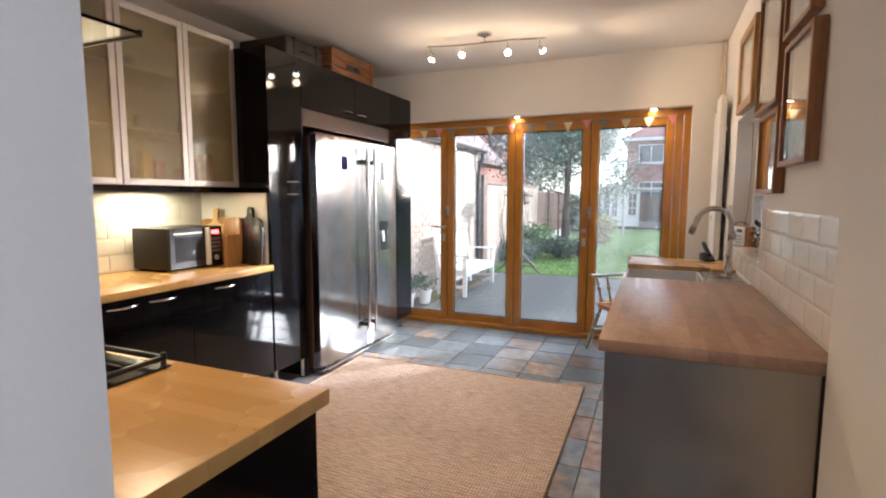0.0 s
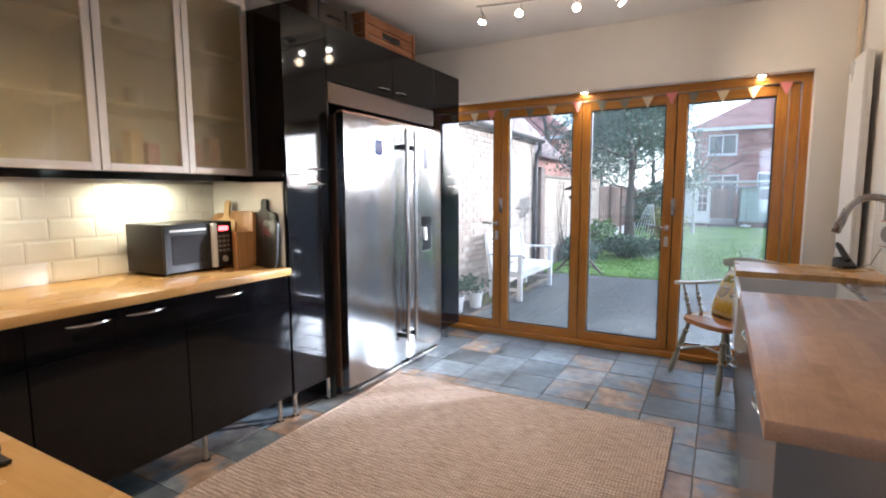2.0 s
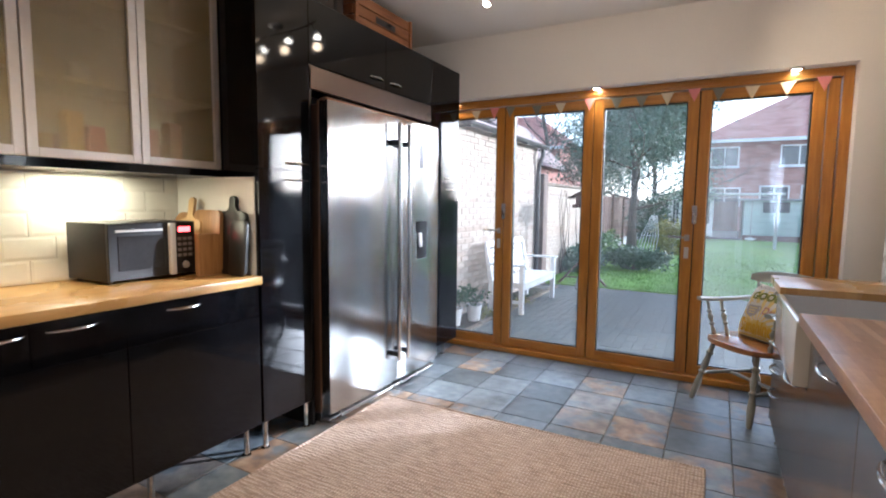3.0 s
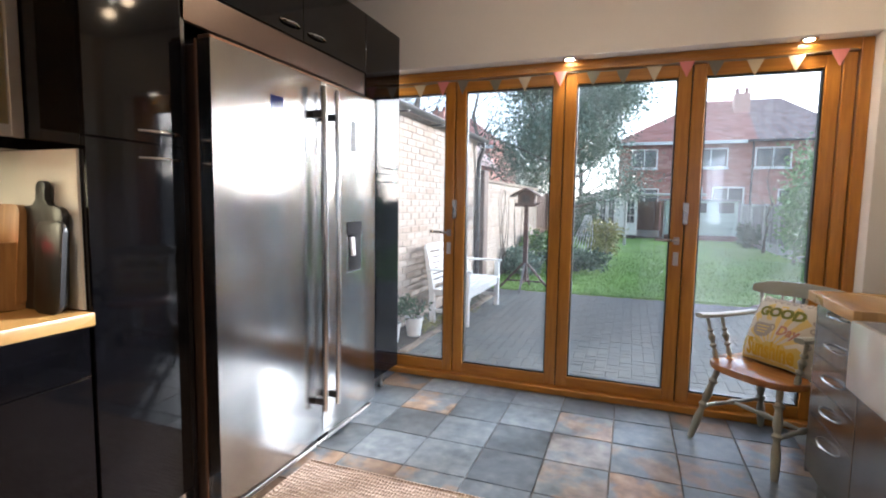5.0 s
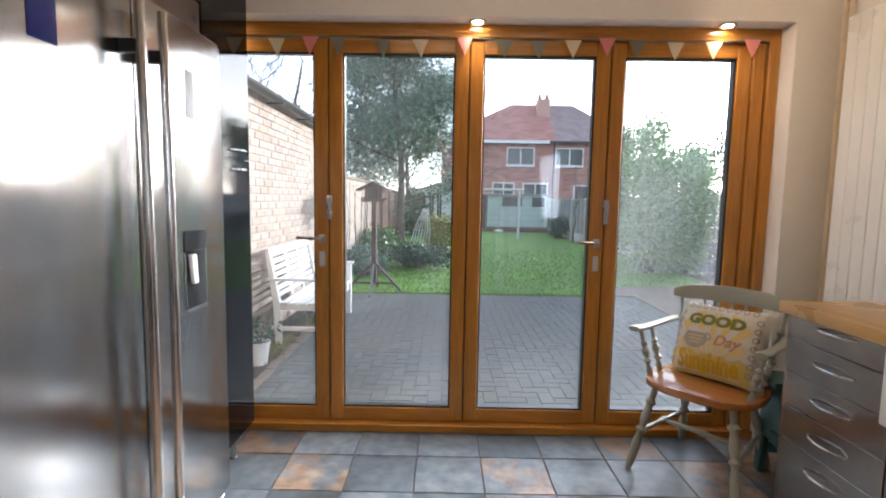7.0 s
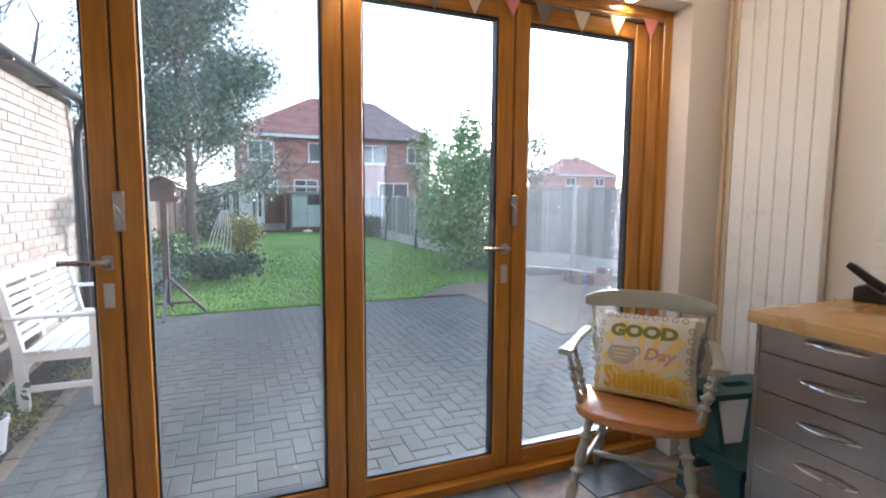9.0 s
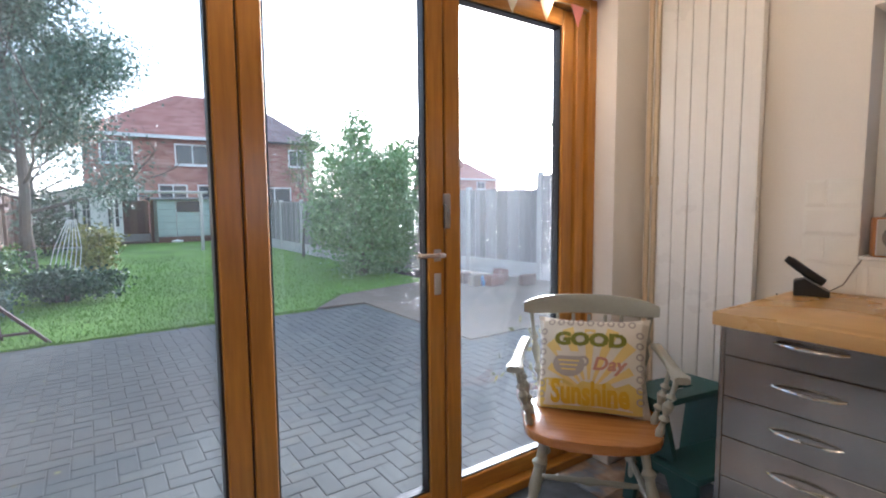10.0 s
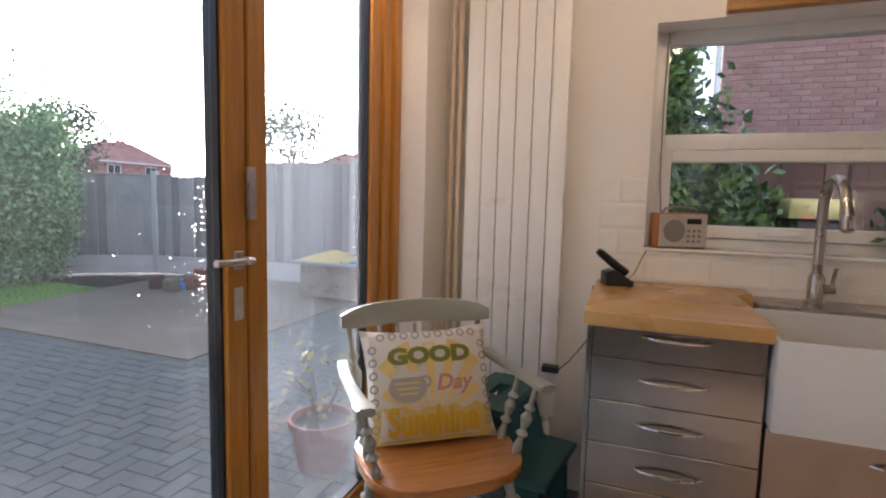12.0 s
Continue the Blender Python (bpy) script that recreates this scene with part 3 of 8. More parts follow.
def wall_unit(y0, y1, splits):
    u = thing("wall_cabinet", (-2.79, (y0 + y1) / 2, 1.38), "wall cabinet with frosted glass doors in pale aluminium frames", "cabinet", "frosted glass wall cabinets")
    f, z0, z1 = -2.632, 1.415, 2.375
    part("body", boxes((LEFT + 0.002, f - 0.002, y0, y0 + 0.016, z0, z1), (LEFT + 0.002, f - 0.002, y1 - 0.016, y1, z0, z1), (LEFT + 0.002, f - 0.002, y0 + 0.016, y1 - 0.016, z1 - 0.016, z1), (LEFT + 0.002, f - 0.002, y0 + 0.016, y1 - 0.016, z0, z0 + 0.016), (LEFT + 0.002, LEFT + 0.01, y0 + 0.016, y1 - 0.016, z0 + 0.016, z1 - 0.016), bevel=0), M["cabinet_inside"], u)
    for sz in (1.72, 2.05):
        part("shelf", boxes((LEFT + 0.012, f - 0.03, y0 + 0.017, y1 - 0.017, sz, sz + 0.016), bevel=0), M["cabinet_inside"], u)
    for a, b in zip(splits, splits[1:]):
        d = part("door", boxes((f, f + 0.02, a + 0.002, a + 0.037, z0, z1), (f, f + 0.02, b - 0.037, b - 0.002, z0, z1), (f, f + 0.02, a + 0.037, b - 0.037, z0, z0 + 0.035), (f, f + 0.02, a + 0.037, b - 0.037, z1 - 0.035, z1), bevel=0.002), M["alu"], u, "aluminium framed cabinet door")
        part("pane", boxes((f + 0.006, f + 0.010, a + 0.037, b - 0.037, z0 + 0.035, z1 - 0.035), bevel=0), M["frosted"], d, "frosted glass door pane")
    part("valance", boxes((LEFT + 0.002, f + 0.018, y0, y1, 1.378, 1.413), bevel=0.001), M["black_gloss"], u, "glossy black strip under the cabinet")


wall_unit(1.02, 1.83, (1.02, 1.42, 1.83))
wall_unit(1.832, 2.645, (1.832, 2.247, 2.645))
wall_unit(0.36, 1.018, (0.36, 0.69, 1.018))


def tall_unit(y0, y1, z0, legs):
    u = thing("tall_cabinet", (-2.66, (y0 + y1) / 2, 0), "tall glossy black larder cabinet on chrome legs", "cabinet", "tall cabinets beside the fridge")
    f = -2.355
    part("body", boxes((LEFT + 0.002, f - 0.021, y0, y1, z0, 2.328), bevel=0.001), M["black_gloss"], u)
    for a, b, hz in ((z0, 1.415, 1.368), (1.419, 2.328, 1.455)):
        d = part("door", boxes((f - 0.02, f, y0 + 0.001, y1 - 0.001, a, b), bevel=0.0015), M["black_gloss"], u, "glossy black cabinet door")
        hy = 2.90 if y0 < 3 else 4.62
        part("handle", arc_handle(bmesh.new(), (f, hy - 0.08, hz), (f, hy + 0.08, hz), (1, 0, 0), 0.006, 0.026), M["chrome"], d, "chrome bow handle")
    for ly in legs:
        chrome_leg(u, f - 0.03, ly, z0)
        chrome_leg(u, LEFT + 0.1, ly, z0)


tall_unit(2.648, 2.995, 0.15, (2.68, 2.97))
tall_unit(4.30, 4.755, 0.10, (4.34, 4.56))
single("splash_panel", boxes((LEFT + 0.002, -2.38, 2.638, 2.646, 0.899, 1.377), bevel=0), M["tile"], "pale panel on the side of the tall cabinet", "splashback", (-2.7, 2.642, 0.899))


def bridging_unit():
    u = thing("bridging_cabinet", (-2.66, 3.67, 1.99), "glossy black cabinet above the fridge freezer", "cabinet")
    f = -2.355
    part("body", boxes((LEFT + 0.002, f - 0.021, 2.998, 4.298, 1.99, 2.328), bevel=0.001), M["black_gloss"], u)
    for a, b, hy in ((2.998, 3.70, 3.60), (3.703, 4.297, 3.81)):
        d = part("door", boxes((f - 0.02, f, a, b, 1.99, 2.328), bevel=0.0015), M["black_gloss"], u, "glossy black cabinet door")
        part("handle", arc_handle(bmesh.new(), (f, hy - 0.07, 2.04), (f, hy + 0.07, 2.04), (1, 0, 0), 0.006, 0.022), M["chrome"], d, "chrome bow handle")
    v = part("vent_panel", boxes((f - 0.025, f - 0.005, 2.998, 4.297, 1.862, 1.986), bevel=0.002), M["steel_side"], u, "brownish metal filler panel")
    bm = prism(bmesh.new(), ((4.235, 1.92), (4.262, 1.90), (4.262, 1.94)), "x", f - 0.004, f - 0.002)
    part("vent_mark", bm, M["black"], v)
    part("side_panel", boxes((LEFT + 0.002, f - 0.03, 4.272, 4.296, 0.10, 1.988), bevel=0.001), M["black"], u)
    part("side_panel", boxes((LEFT + 0.002, f - 0.005, 2.998, 3.016, 0.0, 1.988), bevel=0.001), M["black"], u)
    part("back_panel", boxes((LEFT + 0.002, LEFT + 0.012, 3.02, 4.27, 0.10, 1.988), bevel=0), M["black"], u)


bridging_unit()


def fridge():
    y0, ym, y1, x1 = 3.03, 3.695, 4.235, -2.245
    u = thing("fridge_freezer", (-2.6, 3.63, 0), "wide brushed steel side by side fridge freezer with two long handles", "fridge")
    part("body", boxes((-2.90, x1 - 0.085, y0, y1, 0.06, 1.785), bevel=0.004), M["steel_side"], u)
    part("plinth", boxes((-2.88, x1 - 0.10, y0 + 0.02, y1 - 0.02, 0.0, 0.06), bevel=0.002), M["black"], u)
    part("kick_strip", boxes((x1 - 0.099, x1 - 0.03, y0 + 0.01, y1 - 0.01, 0.012, 0.032), bevel=0.003), M["satin"], u, "pale metal strip under the fridge doors")
    # Two added strips stand for reflections along the left and top door edges.
    part("edge_trim", boxes((x1 - 0.084, x1 - 0.076, y0 - 0.004, y0 + 0.012, 0.07, 1.80), bevel=0.001), M["edge_reflection"], u, "brown strip painted as the reflection along the door edge")
    part("top_trim", boxes((x1 - 0.075, x1 - 0.02, y0 + 0.004, y1 - 0.004, 1.801, 1.815), bevel=0.003), M["edge_reflection"], u, "brown strip painted as the reflection on top of the doors")

    def front(a, b):
        bm = bmesh.new()
        n = 10
        prof = [(x1 - 0.075, a)] + [(x1 - 0.022 + 0.022 * math.sin(math.pi * (0.12 + 0.76 * k / n)), a + (b - a) * k / n) for k in range(n + 1)] + [(x1 - 0.075, b)]
        prism(bm, prof, "z", 0.07, 1.80)
        return bm
    left = part("door", front(y0, ym - 0.003), M["steel"], u, "brushed steel freezer door")
    right = part("door", front(ym + 0.003, y1), M["steel"], u, "brushed steel fridge door with a water dispenser")
    for hy, d in ((ym - 0.055, left), (ym + 0.055, right)):
        bm = tube(bmesh.new(), [(x1 + 0.042, hy, 0.22), (x1 + 0.046, hy, 0.6), (x1 + 0.048, hy, 1.0), (x1 + 0.046, hy, 1.4), (x1 + 0.042, hy, 1.76)], 0.014, 12)
        h = part("handle", bm, M["chrome_soft"], d, "long tubular steel handle")
        for bz in (0.25, 1.62):
            part("bracket", boxes((x1 - 0.02, x1 + 0.04, hy - 0.013, hy + 0.013, bz, bz + 0.035), bevel=0.003), M["black"], h, "black handle bracket")
    bm = boxes((x1 - 0.02, x1 + 0.003, 3.905, 4.055, 1.06, 1.13), bevel=0.003)
    part("dispenser_panel", bm, M["well_black"], right, "black dispenser control panel")
    bm = boxes((x1 - 0.025, x1 + 0.0025, 3.905, 3.912, 0.86, 1.06), (x1 - 0.025, x1 + 0.0025, 4.048, 4.055, 0.86, 1.06), (x1 - 0.025, x1 + 0.006, 3.912, 4.048, 0.855, 0.868), bevel=0.001)
    part("dispenser_frame", bm, M["chrome_soft"], right)
    part("dispenser_well", boxes((x1 - 0.02, x1 + 0.0018, 3.912, 4.048, 0.868, 1.06), bevel=0), M["well_black"], right, "dark recess of the water dispenser")
    part("paddle", prism(bmesh.new(), ((3.925, 1.05), (3.96, 1.05), (3.97, 0.95), (3.94, 0.95)), "x", x1 + 0.002, x1 + 0.016, 0.003), M["white_plastic"], right, "white dispenser paddle")
    part("energy_label", boxes((x1 - 0.03, x1 - 0.0105, 3.098, 3.157, 1.665, 1.735), bevel=0), M["label_dark"], left, "small dark rating sticker reading 10")
    sign("10", 0.036, M["paper_white"], (x1 - 0.0088, 3.1275, 1.695), left)
    for k in range(3):
        part("print_line", boxes((x1 - 0.0104, x1 - 0.0092, 3.108, 3.147, 1.672 + 0.007 * k, 1.675 + 0.007 * k), bevel=0), M["paper_white"], left)
    part("display", boxes((x1 - 0.02, x1 + 0.0012, 3.325, 3.405, 1.565, 1.665), bevel=0), M["blue_glass"], left, "dark blue lit display panel")
    part("sticker", boxes((x1 - 0.02, x1 + 0.0012, 3.945, 4.0, 1.50, 1.655), bevel=0), M["sticker"], right, "grey paper sticker")


# ---- peninsula ----
def peninsula():
    u = thing("peninsula_cabinet", (-1.8, 0.65, 0), "glossy black cabinet of the kitchen peninsula", "cabinet")
    part("body", boxes((LEFT + 0.01, -0.745, 0.36, 0.93, 0.10, 0.856), bevel=0.001), M["black"], u)
    part("end_panel", boxes((-0.743, -0.722, 0.35, 0.945, 0.0, 0.856), bevel=0.002), M["black_gloss"], u, "glossy black end panel")
    part("plinth", boxes((LEFT + 0.01, -0.76, 0.38, 0.88, 0.0, 0.098), bevel=0.001), M["black"], u)
    for a, b in ((-1.34, -0.745), (-1.94, -1.342), (-2.34, -1.942)):
        part("door", boxes((a + 0.001, b - 0.001, 0.93, 0.948, 0.10, 0.854), bevel=0.001), M["black_gloss"], u, "glossy black cabinet door")
    single("worktop", boxes((LEFT + 0.002, -0.70, NEAR + 0.002, 0.970, 0.857, 0.897), bevel=0.004, seg=2), M["block_x"], "oiled beech block worktop with the gas hob", "worktop", (-1.8, 0.65, 0.857))


peninsula()


# ---- right run of units ----
FRONT_R = -0.115


def sink_run():
    single("worktop", boxes((-0.148, RIGHT - 0.004, 1.66, 3.03, 0.857, 0.897), bevel=0.004, seg=2), M["block_dark"], "worn teak block worktop with drainer grooves beside the sink", "worktop", (0.17, 2.35, 0.857))
    bm = prism(bmesh.new(), ((-0.148, 3.655), (-0.148, 4.115), (RIGHT - 0.004, 4.115), (RIGHT - 0.004, 3.60), (0.36, 3.60), (0.36, 3.655)), "z", 0.857, 0.897, 0.003)
    single("worktop", bm, M["block"], "oiled beech block worktop on the steel drawers", "worktop", (0.17, 3.88, 0.857))
    # near cabinet with a steel end panel
    u = thing("base_cabinet", (0.17, 2.34, 0), "stainless steel fronted base cabinet with a steel end panel", "cabinet")
    part("body", boxes((FRONT_R + 0.02, RIGHT - 0.01, 1.69, 3.0, 0.12, 0.855), bevel=0.001), M["steel_dark"], u)
    part("end_panel", boxes((FRONT_R - 0.012, 0.458, 1.672, 1.689, 0.0, 0.855), bevel=0.001), M["steel_y"], u, "brushed steel end panel")
    for a, b in ((1.69, 2.33), (2.333, 3.0)):
        d = part("door", boxes((FRONT_R, FRONT_R + 0.018, a, b - 0.003, 0.13, 0.853), bevel=0.001), M["steel_y"], u, "brushed steel cabinet door")
        part("handle", arc_handle(bmesh.new(), (FRONT_R, (a + b) / 2 - 0.1, 0.80), (FRONT_R, (a + b) / 2 + 0.1, 0.80), (-1, 0, 0), 0.0055, 0.028), M["chrome"], d, "chrome bow handle")
    for ly in (1.75, 2.9):
        chrome_leg(u, FRONT_R + 0.05, ly, 0.12)
    # sink cabinet
    u = thing("sink_cabinet", (0.17, 3.34, 0), "stainless steel fronted cabinet under the sink", "cabinet")
    part("body", boxes((FRONT_R + 0.02, RIGHT - 0.01, 3.002, 3.655, 0.12, 0.63), bevel=0.001), M["steel_dark"], u)
    d = part("door", boxes((FRONT_R, FRONT_R + 0.018, 3.004, 3.653, 0.13, 0.632), bevel=0.001), M["steel_y"], u, "brushed steel cabinet door")
    part("handle", arc_handle(bmesh.new(), (FRONT_R, 3.23, 0.575), (FRONT_R, 3.43, 0.575), (-1, 0, 0), 0.0055, 0.028), M["chrome"], d, "chrome bow handle")
    chrome_leg(u, FRONT_R + 0.05, 3.06, 0.12)
    chrome_leg(u, FRONT_R + 0.05, 3.60, 0.12)
    # drawers
    u = thing("drawer_cabinet", (0.17, 3.88, 0), "kitchen drawer cabinet with five brushed steel fronts", "cabinet")
    part("body", boxes((FRONT_R + 0.02, RIGHT - 0.03, 3.66, 4.09, 0.12, 0.855), bevel=0.001), M["steel_dark"], u)
    part("side_panel", boxes((FRONT_R, RIGHT - 0.03, 4.091, 4.105, 0.12, 0.855), bevel=0.001), M["steel_y"], u, "brushed steel side panel")
    zs = (0.14, 0.39, 0.515, 0.64, 0.765, 0.855)
    for a, b, hz in zip(zs, zs[1:], (0.33, 0.455, 0.583, 0.71, 0.832)):
        d = part("drawer", boxes((FRONT_R, FRONT_R + 0.018, 3.661, 4.089, a + 0.0015, b - 0.0015), bevel=0.001), M["steel_y"], u, "brushed steel drawer front")
        part("handle", arc_handle(bmesh.new(), (FRONT_R, 3.79, hz), (FRONT_R, 3.96, hz), (-1, 0, 0), 0.0055, 0.028), M["chrome"], d, "chrome bow handle")
    for ly in (3.70, 4.05):
        chrome_leg(u, FRONT_R + 0.05, ly, 0.12)
    # sink
    s = thing("butler_sink", (0.1, 3.34, 0.632), "white ceramic butler sink set between wooden worktops", "sink")
    x0, x1, y0, y1, z0, z1, w = -0.155, 0.30, 3.034, 3.652, 0.634, 0.868, 0.022
    bm = bmesh.new()
    rims = []
    for a, z in ((0, z0), (0, z1), (w, z1), (w + 0.004, z0 + 0.026)):
        rims.append([bm.verts.new(p) for p in ((x0 + a, y0 + a, z), (x1 - a, y0 + a, z), (x1 - a, y1 - a, z), (x0 + a, y1 - a, z))])
    for lo, hi in zip(rims, rims[1:]):
        bridge(bm, lo, hi)
    bm.faces.new(rims[0][::-1]), bm.faces.new(rims[-1])
    bmesh.ops.bevel(bm, geom=bm.edges[:], offset=0.006, segments=2, affect="EDGES", profile=0.5)
    part("bowl", bm, M["porcelain"], s)
    bm = lathe(bmesh.new(), [(0, 0.001), (0.035, 0.001), (0.04, 0.004), (0.045, 0.0), ], (0.08, 3.34, z0 + 0.026), 16)
    part("drain", bm, M["chrome"], s)
    single("tap_ledge", boxes((0.302, RIGHT - 0.004, 3.034, 3.598, 0.845, 0.878), bevel=0.003), M["satin"], "metal ledge behind the sink", "ledge", (0.4, 3.32, 0.845))


sink_run()


def sign(text, size, mat, at, parent, squash=1.0):
    """Flat lettering that faces +x."""
    cu = bpy.data.curves.new("writing", "FONT")
    cu.body, cu.size, cu.align_x, cu.resolution_u = text, size, "CENTER", 3
    tmp = new("writing", cu)
    bpy.context.view_layer.update()
    me = bpy.data.meshes.new_from_object(tmp.evaluated_get(bpy.context.evaluated_depsgraph_get()))
    bpy.data.objects.remove(tmp)
    bm = bmesh.new()
    bm.from_mesh(me)
    for v in bm.verts:
        v.co = Vector((at[0], at[1] + v.co.x, at[2] + v.co.y * squash))
    part("writing", bm, mat, parent)


fridge()


# ---- things in the kitchen ----
M.update({
    "pine": grain_wood("pale_wood", (0.72, 0.50, 0.24), (0.55, 0.34, 0.14), "z", 0.5, 0.1),
    "acacia": grain_wood("warm_brown_wood", (0.50, 0.29, 0.11), (0.27, 0.13, 0.045), "z", 0.45, 0.15),
    "crate": grain_wood("old_crate_wood", (0.34, 0.14, 0.045), (0.15, 0.055, 0.02), "y", 0.6, 0.1),
    "seat": grain_wood("varnished_seat_wood", (0.52, 0.22, 0.055), (0.34, 0.13, 0.03), "x", 0.22, 0.5),
    "sage": surface("sage_grey_paint", (0.36, 0.36, 0.30), 0.35, var=0.08, bump=0.05),
    "teal": surface("dark_teal_paint", (0.03, 0.105, 0.11), 0.45, var=0.12, bump=0.08),
    "iron": surface("black_enamel", (0.014, 0.015, 0.02), 0.3, var=0.2, bump=0.06),
    "cloth": surface("cream_cotton", (0.70, 0.65, 0.56), 0.9, var=0.05, scale=5, fine=250, bump=0.25),
    "cloth_grey": surface("grey_print", (0.40, 0.35, 0.31), 0.9, var=0.1, fine=250, bump=0.2),
    "cloth_yellow": surface("yellow_print", (0.62, 0.38, 0.015), 0.9, var=0.1, fine=250, bump=0.2),
    "cloth_pale": surface("pale_yellow_print", (0.74, 0.56, 0.20), 0.9, var=0.08, fine=250, bump=0.2),
    "cloth_band": surface("soft_yellow_print", (0.66, 0.50, 0.13), 0.9, var=0.1, fine=250, bump=0.2),
    "cloth_green": surface("olive_print", (0.20, 0.20, 0.03), 0.9, var=0.1, fine=250, bump=0.2),
    "cloth_pink": surface("dusty_pink_print", (0.52, 0.25, 0.18), 0.9, var=0.1, fine=250, bump=0.2),
    "flag_pink": surface("pink_cotton", (0.75, 0.27, 0.25), 0.9, var=0.12, fine=200),
    "flag_cream": surface("cream_flag_cotton", (0.70, 0.60, 0.42), 0.9, var=0.08, fine=200),
    "flag_grey": surface("grey_green_cotton", (0.24, 0.23, 0.18), 0.9, var=0.12, fine=200),
    "paper": surface("printed_paper", (0.60, 0.55, 0.46), 0.7, var=0.12, scale=5, fine=30, bump=0),
    "mount": surface("cream_card_mount", (0.70, 0.65, 0.55), 0.8, var=0.03, bump=0.03),
    "frame_wood": grain_wood("picture_frame_wood", (0.36, 0.17, 0.065), (0.21, 0.09, 0.035), "z", 0.4, 0.2),
    "picture_glass": clear_glass("picture_glass"),
    "leaf": palette("pot_plant_leaf", [(0.2, (0.02, 0.06, 0.015)), (0.6, (0.05, 0.13, 0.03)), (0.9, (0.10, 0.2, 0.05))], 0.4),
    "terracotta": surface("terracotta", (0.20, 0.075, 0.05), 0.8, var=0.15, bump=0.2),
    "red_led": glowing("red_digits", (1.0, 0.05, 0.04), 2.5),
    "radio_wood": grain_wood("radio_case_wood", (0.48, 0.20, 0.06), (0.33, 0.12, 0.03), "z", 0.35, 0.3),
    "cord": surface("grey_cord", (0.25, 0.23, 0.21), 0.6),
})

metro_tiles(bpy.data.objects["wall_east"], RIGHT, -1, 1.66, WIN[0], 0.899, 1.315)
metro_tiles(bpy.data.objects["wall_east"], RIGHT, -1, WIN[0], WIN[1], 0.899, 1.02)
metro_tiles(bpy.data.objects["wall_east"], RIGHT, -1, WIN[1], 4.12, 0.899, 1.315)
metro_tiles(bpy.data.objects["wall_west"], LEFT, 1, 0.36, 2.636, 0.899, 1.376)


def rug():
    u = thing("rug", (-1.31, 2.4, 0), "natural woven jute rug on the slate floor", "rug")
    x0, x1, y0, y1 = -2.225, -0.405, 1.15, 3.55
    bm = bmesh.new()
    nx, ny = 24, 30
    rnd = random.Random(3)

    def at(i, j, z):
        wob = 0.006 * math.sin(j * 1.7) * (i in (0, nx)) + 0.0
        wob2 = 0.006 * math.sin(i * 1.3) * (j in (0, ny))
        return bm.verts.new((x0 + (x1 - x0) * i / nx + wob, y0 + (y1 - y0) * j / ny + wob2, z))
    top = [[at(i, j, 0.012 + rnd.uniform(-0.001, 0.0015)) for j in range(ny + 1)] for i in range(nx + 1)]
    for i in range(nx):
        for j in range(ny):
            bm.faces.new((top[i][j], top[i + 1][j], top[i + 1][j + 1], top[i][j + 1]))
    rim = [top[i][0] for i in range(nx + 1)] + [top[nx][j] for j in range(1, ny + 1)] + [top[i][ny] for i in range(nx - 1, -1, -1)] + [top[0][j] for j in range(ny - 1, 0, -1)]
    low = [bm.verts.new((v.co.x, v.co.y, 0.001)) for v in rim]
    bridge(bm, low, rim)
    part("weave", bm, M["jute"], u)
    bm = bmesh.new()
    tube(bm, [(x0, y0, 0.009), (x0, (y0 + y1) / 2, 0.01), (x0, y1, 0.009)], 0.008, 6)
    tube(bm, [(x1, y0, 0.009), (x1, (y0 + y1) / 2, 0.01), (x1, y1, 0.009)], 0.008, 6)
    tube(bm, [(x0, y1, 0.009), (x1, y1, 0.009)], 0.008, 6)
    tube(bm, [(x0, y0, 0.009), (x1, y0, 0.009)], 0.008, 6)
    part("binding", bm, M["jute"], u)


rug()


def turned(p0, p1, beads, n=12):
    """A turned wooden spindle between two points; beads: (share of the way, radius)."""
    bm = bmesh.new()
    p0, p1 = Vector(p0), Vector(p1)
    tube(bm, [p0.lerp(p1, s) for s, r in beads], [r for s, r in beads], n)
    return bm


LEG = ((0, 0.013), (0.05, 0.016), (0.12, 0.019), (0.30, 0.021), (0.40, 0.014), (0.43, 0.014), (0.47, 0.025), (0.51, 0.014), (0.60, 0.022), (0.73, 0.016), (0.76, 0.016), (0.80, 0.026), (0.84, 0.014), (1, 0.016))
ARM_POST = ((0, 0.011), (0.1, 0.015), (0.25, 0.008), (0.32, 0.019), (0.38, 0.008), (0.47, 0.015), (0.55, 0.019), (0.64, 0.008), (0.70, 0.018), (0.76, 0.008), (1, 0.010))


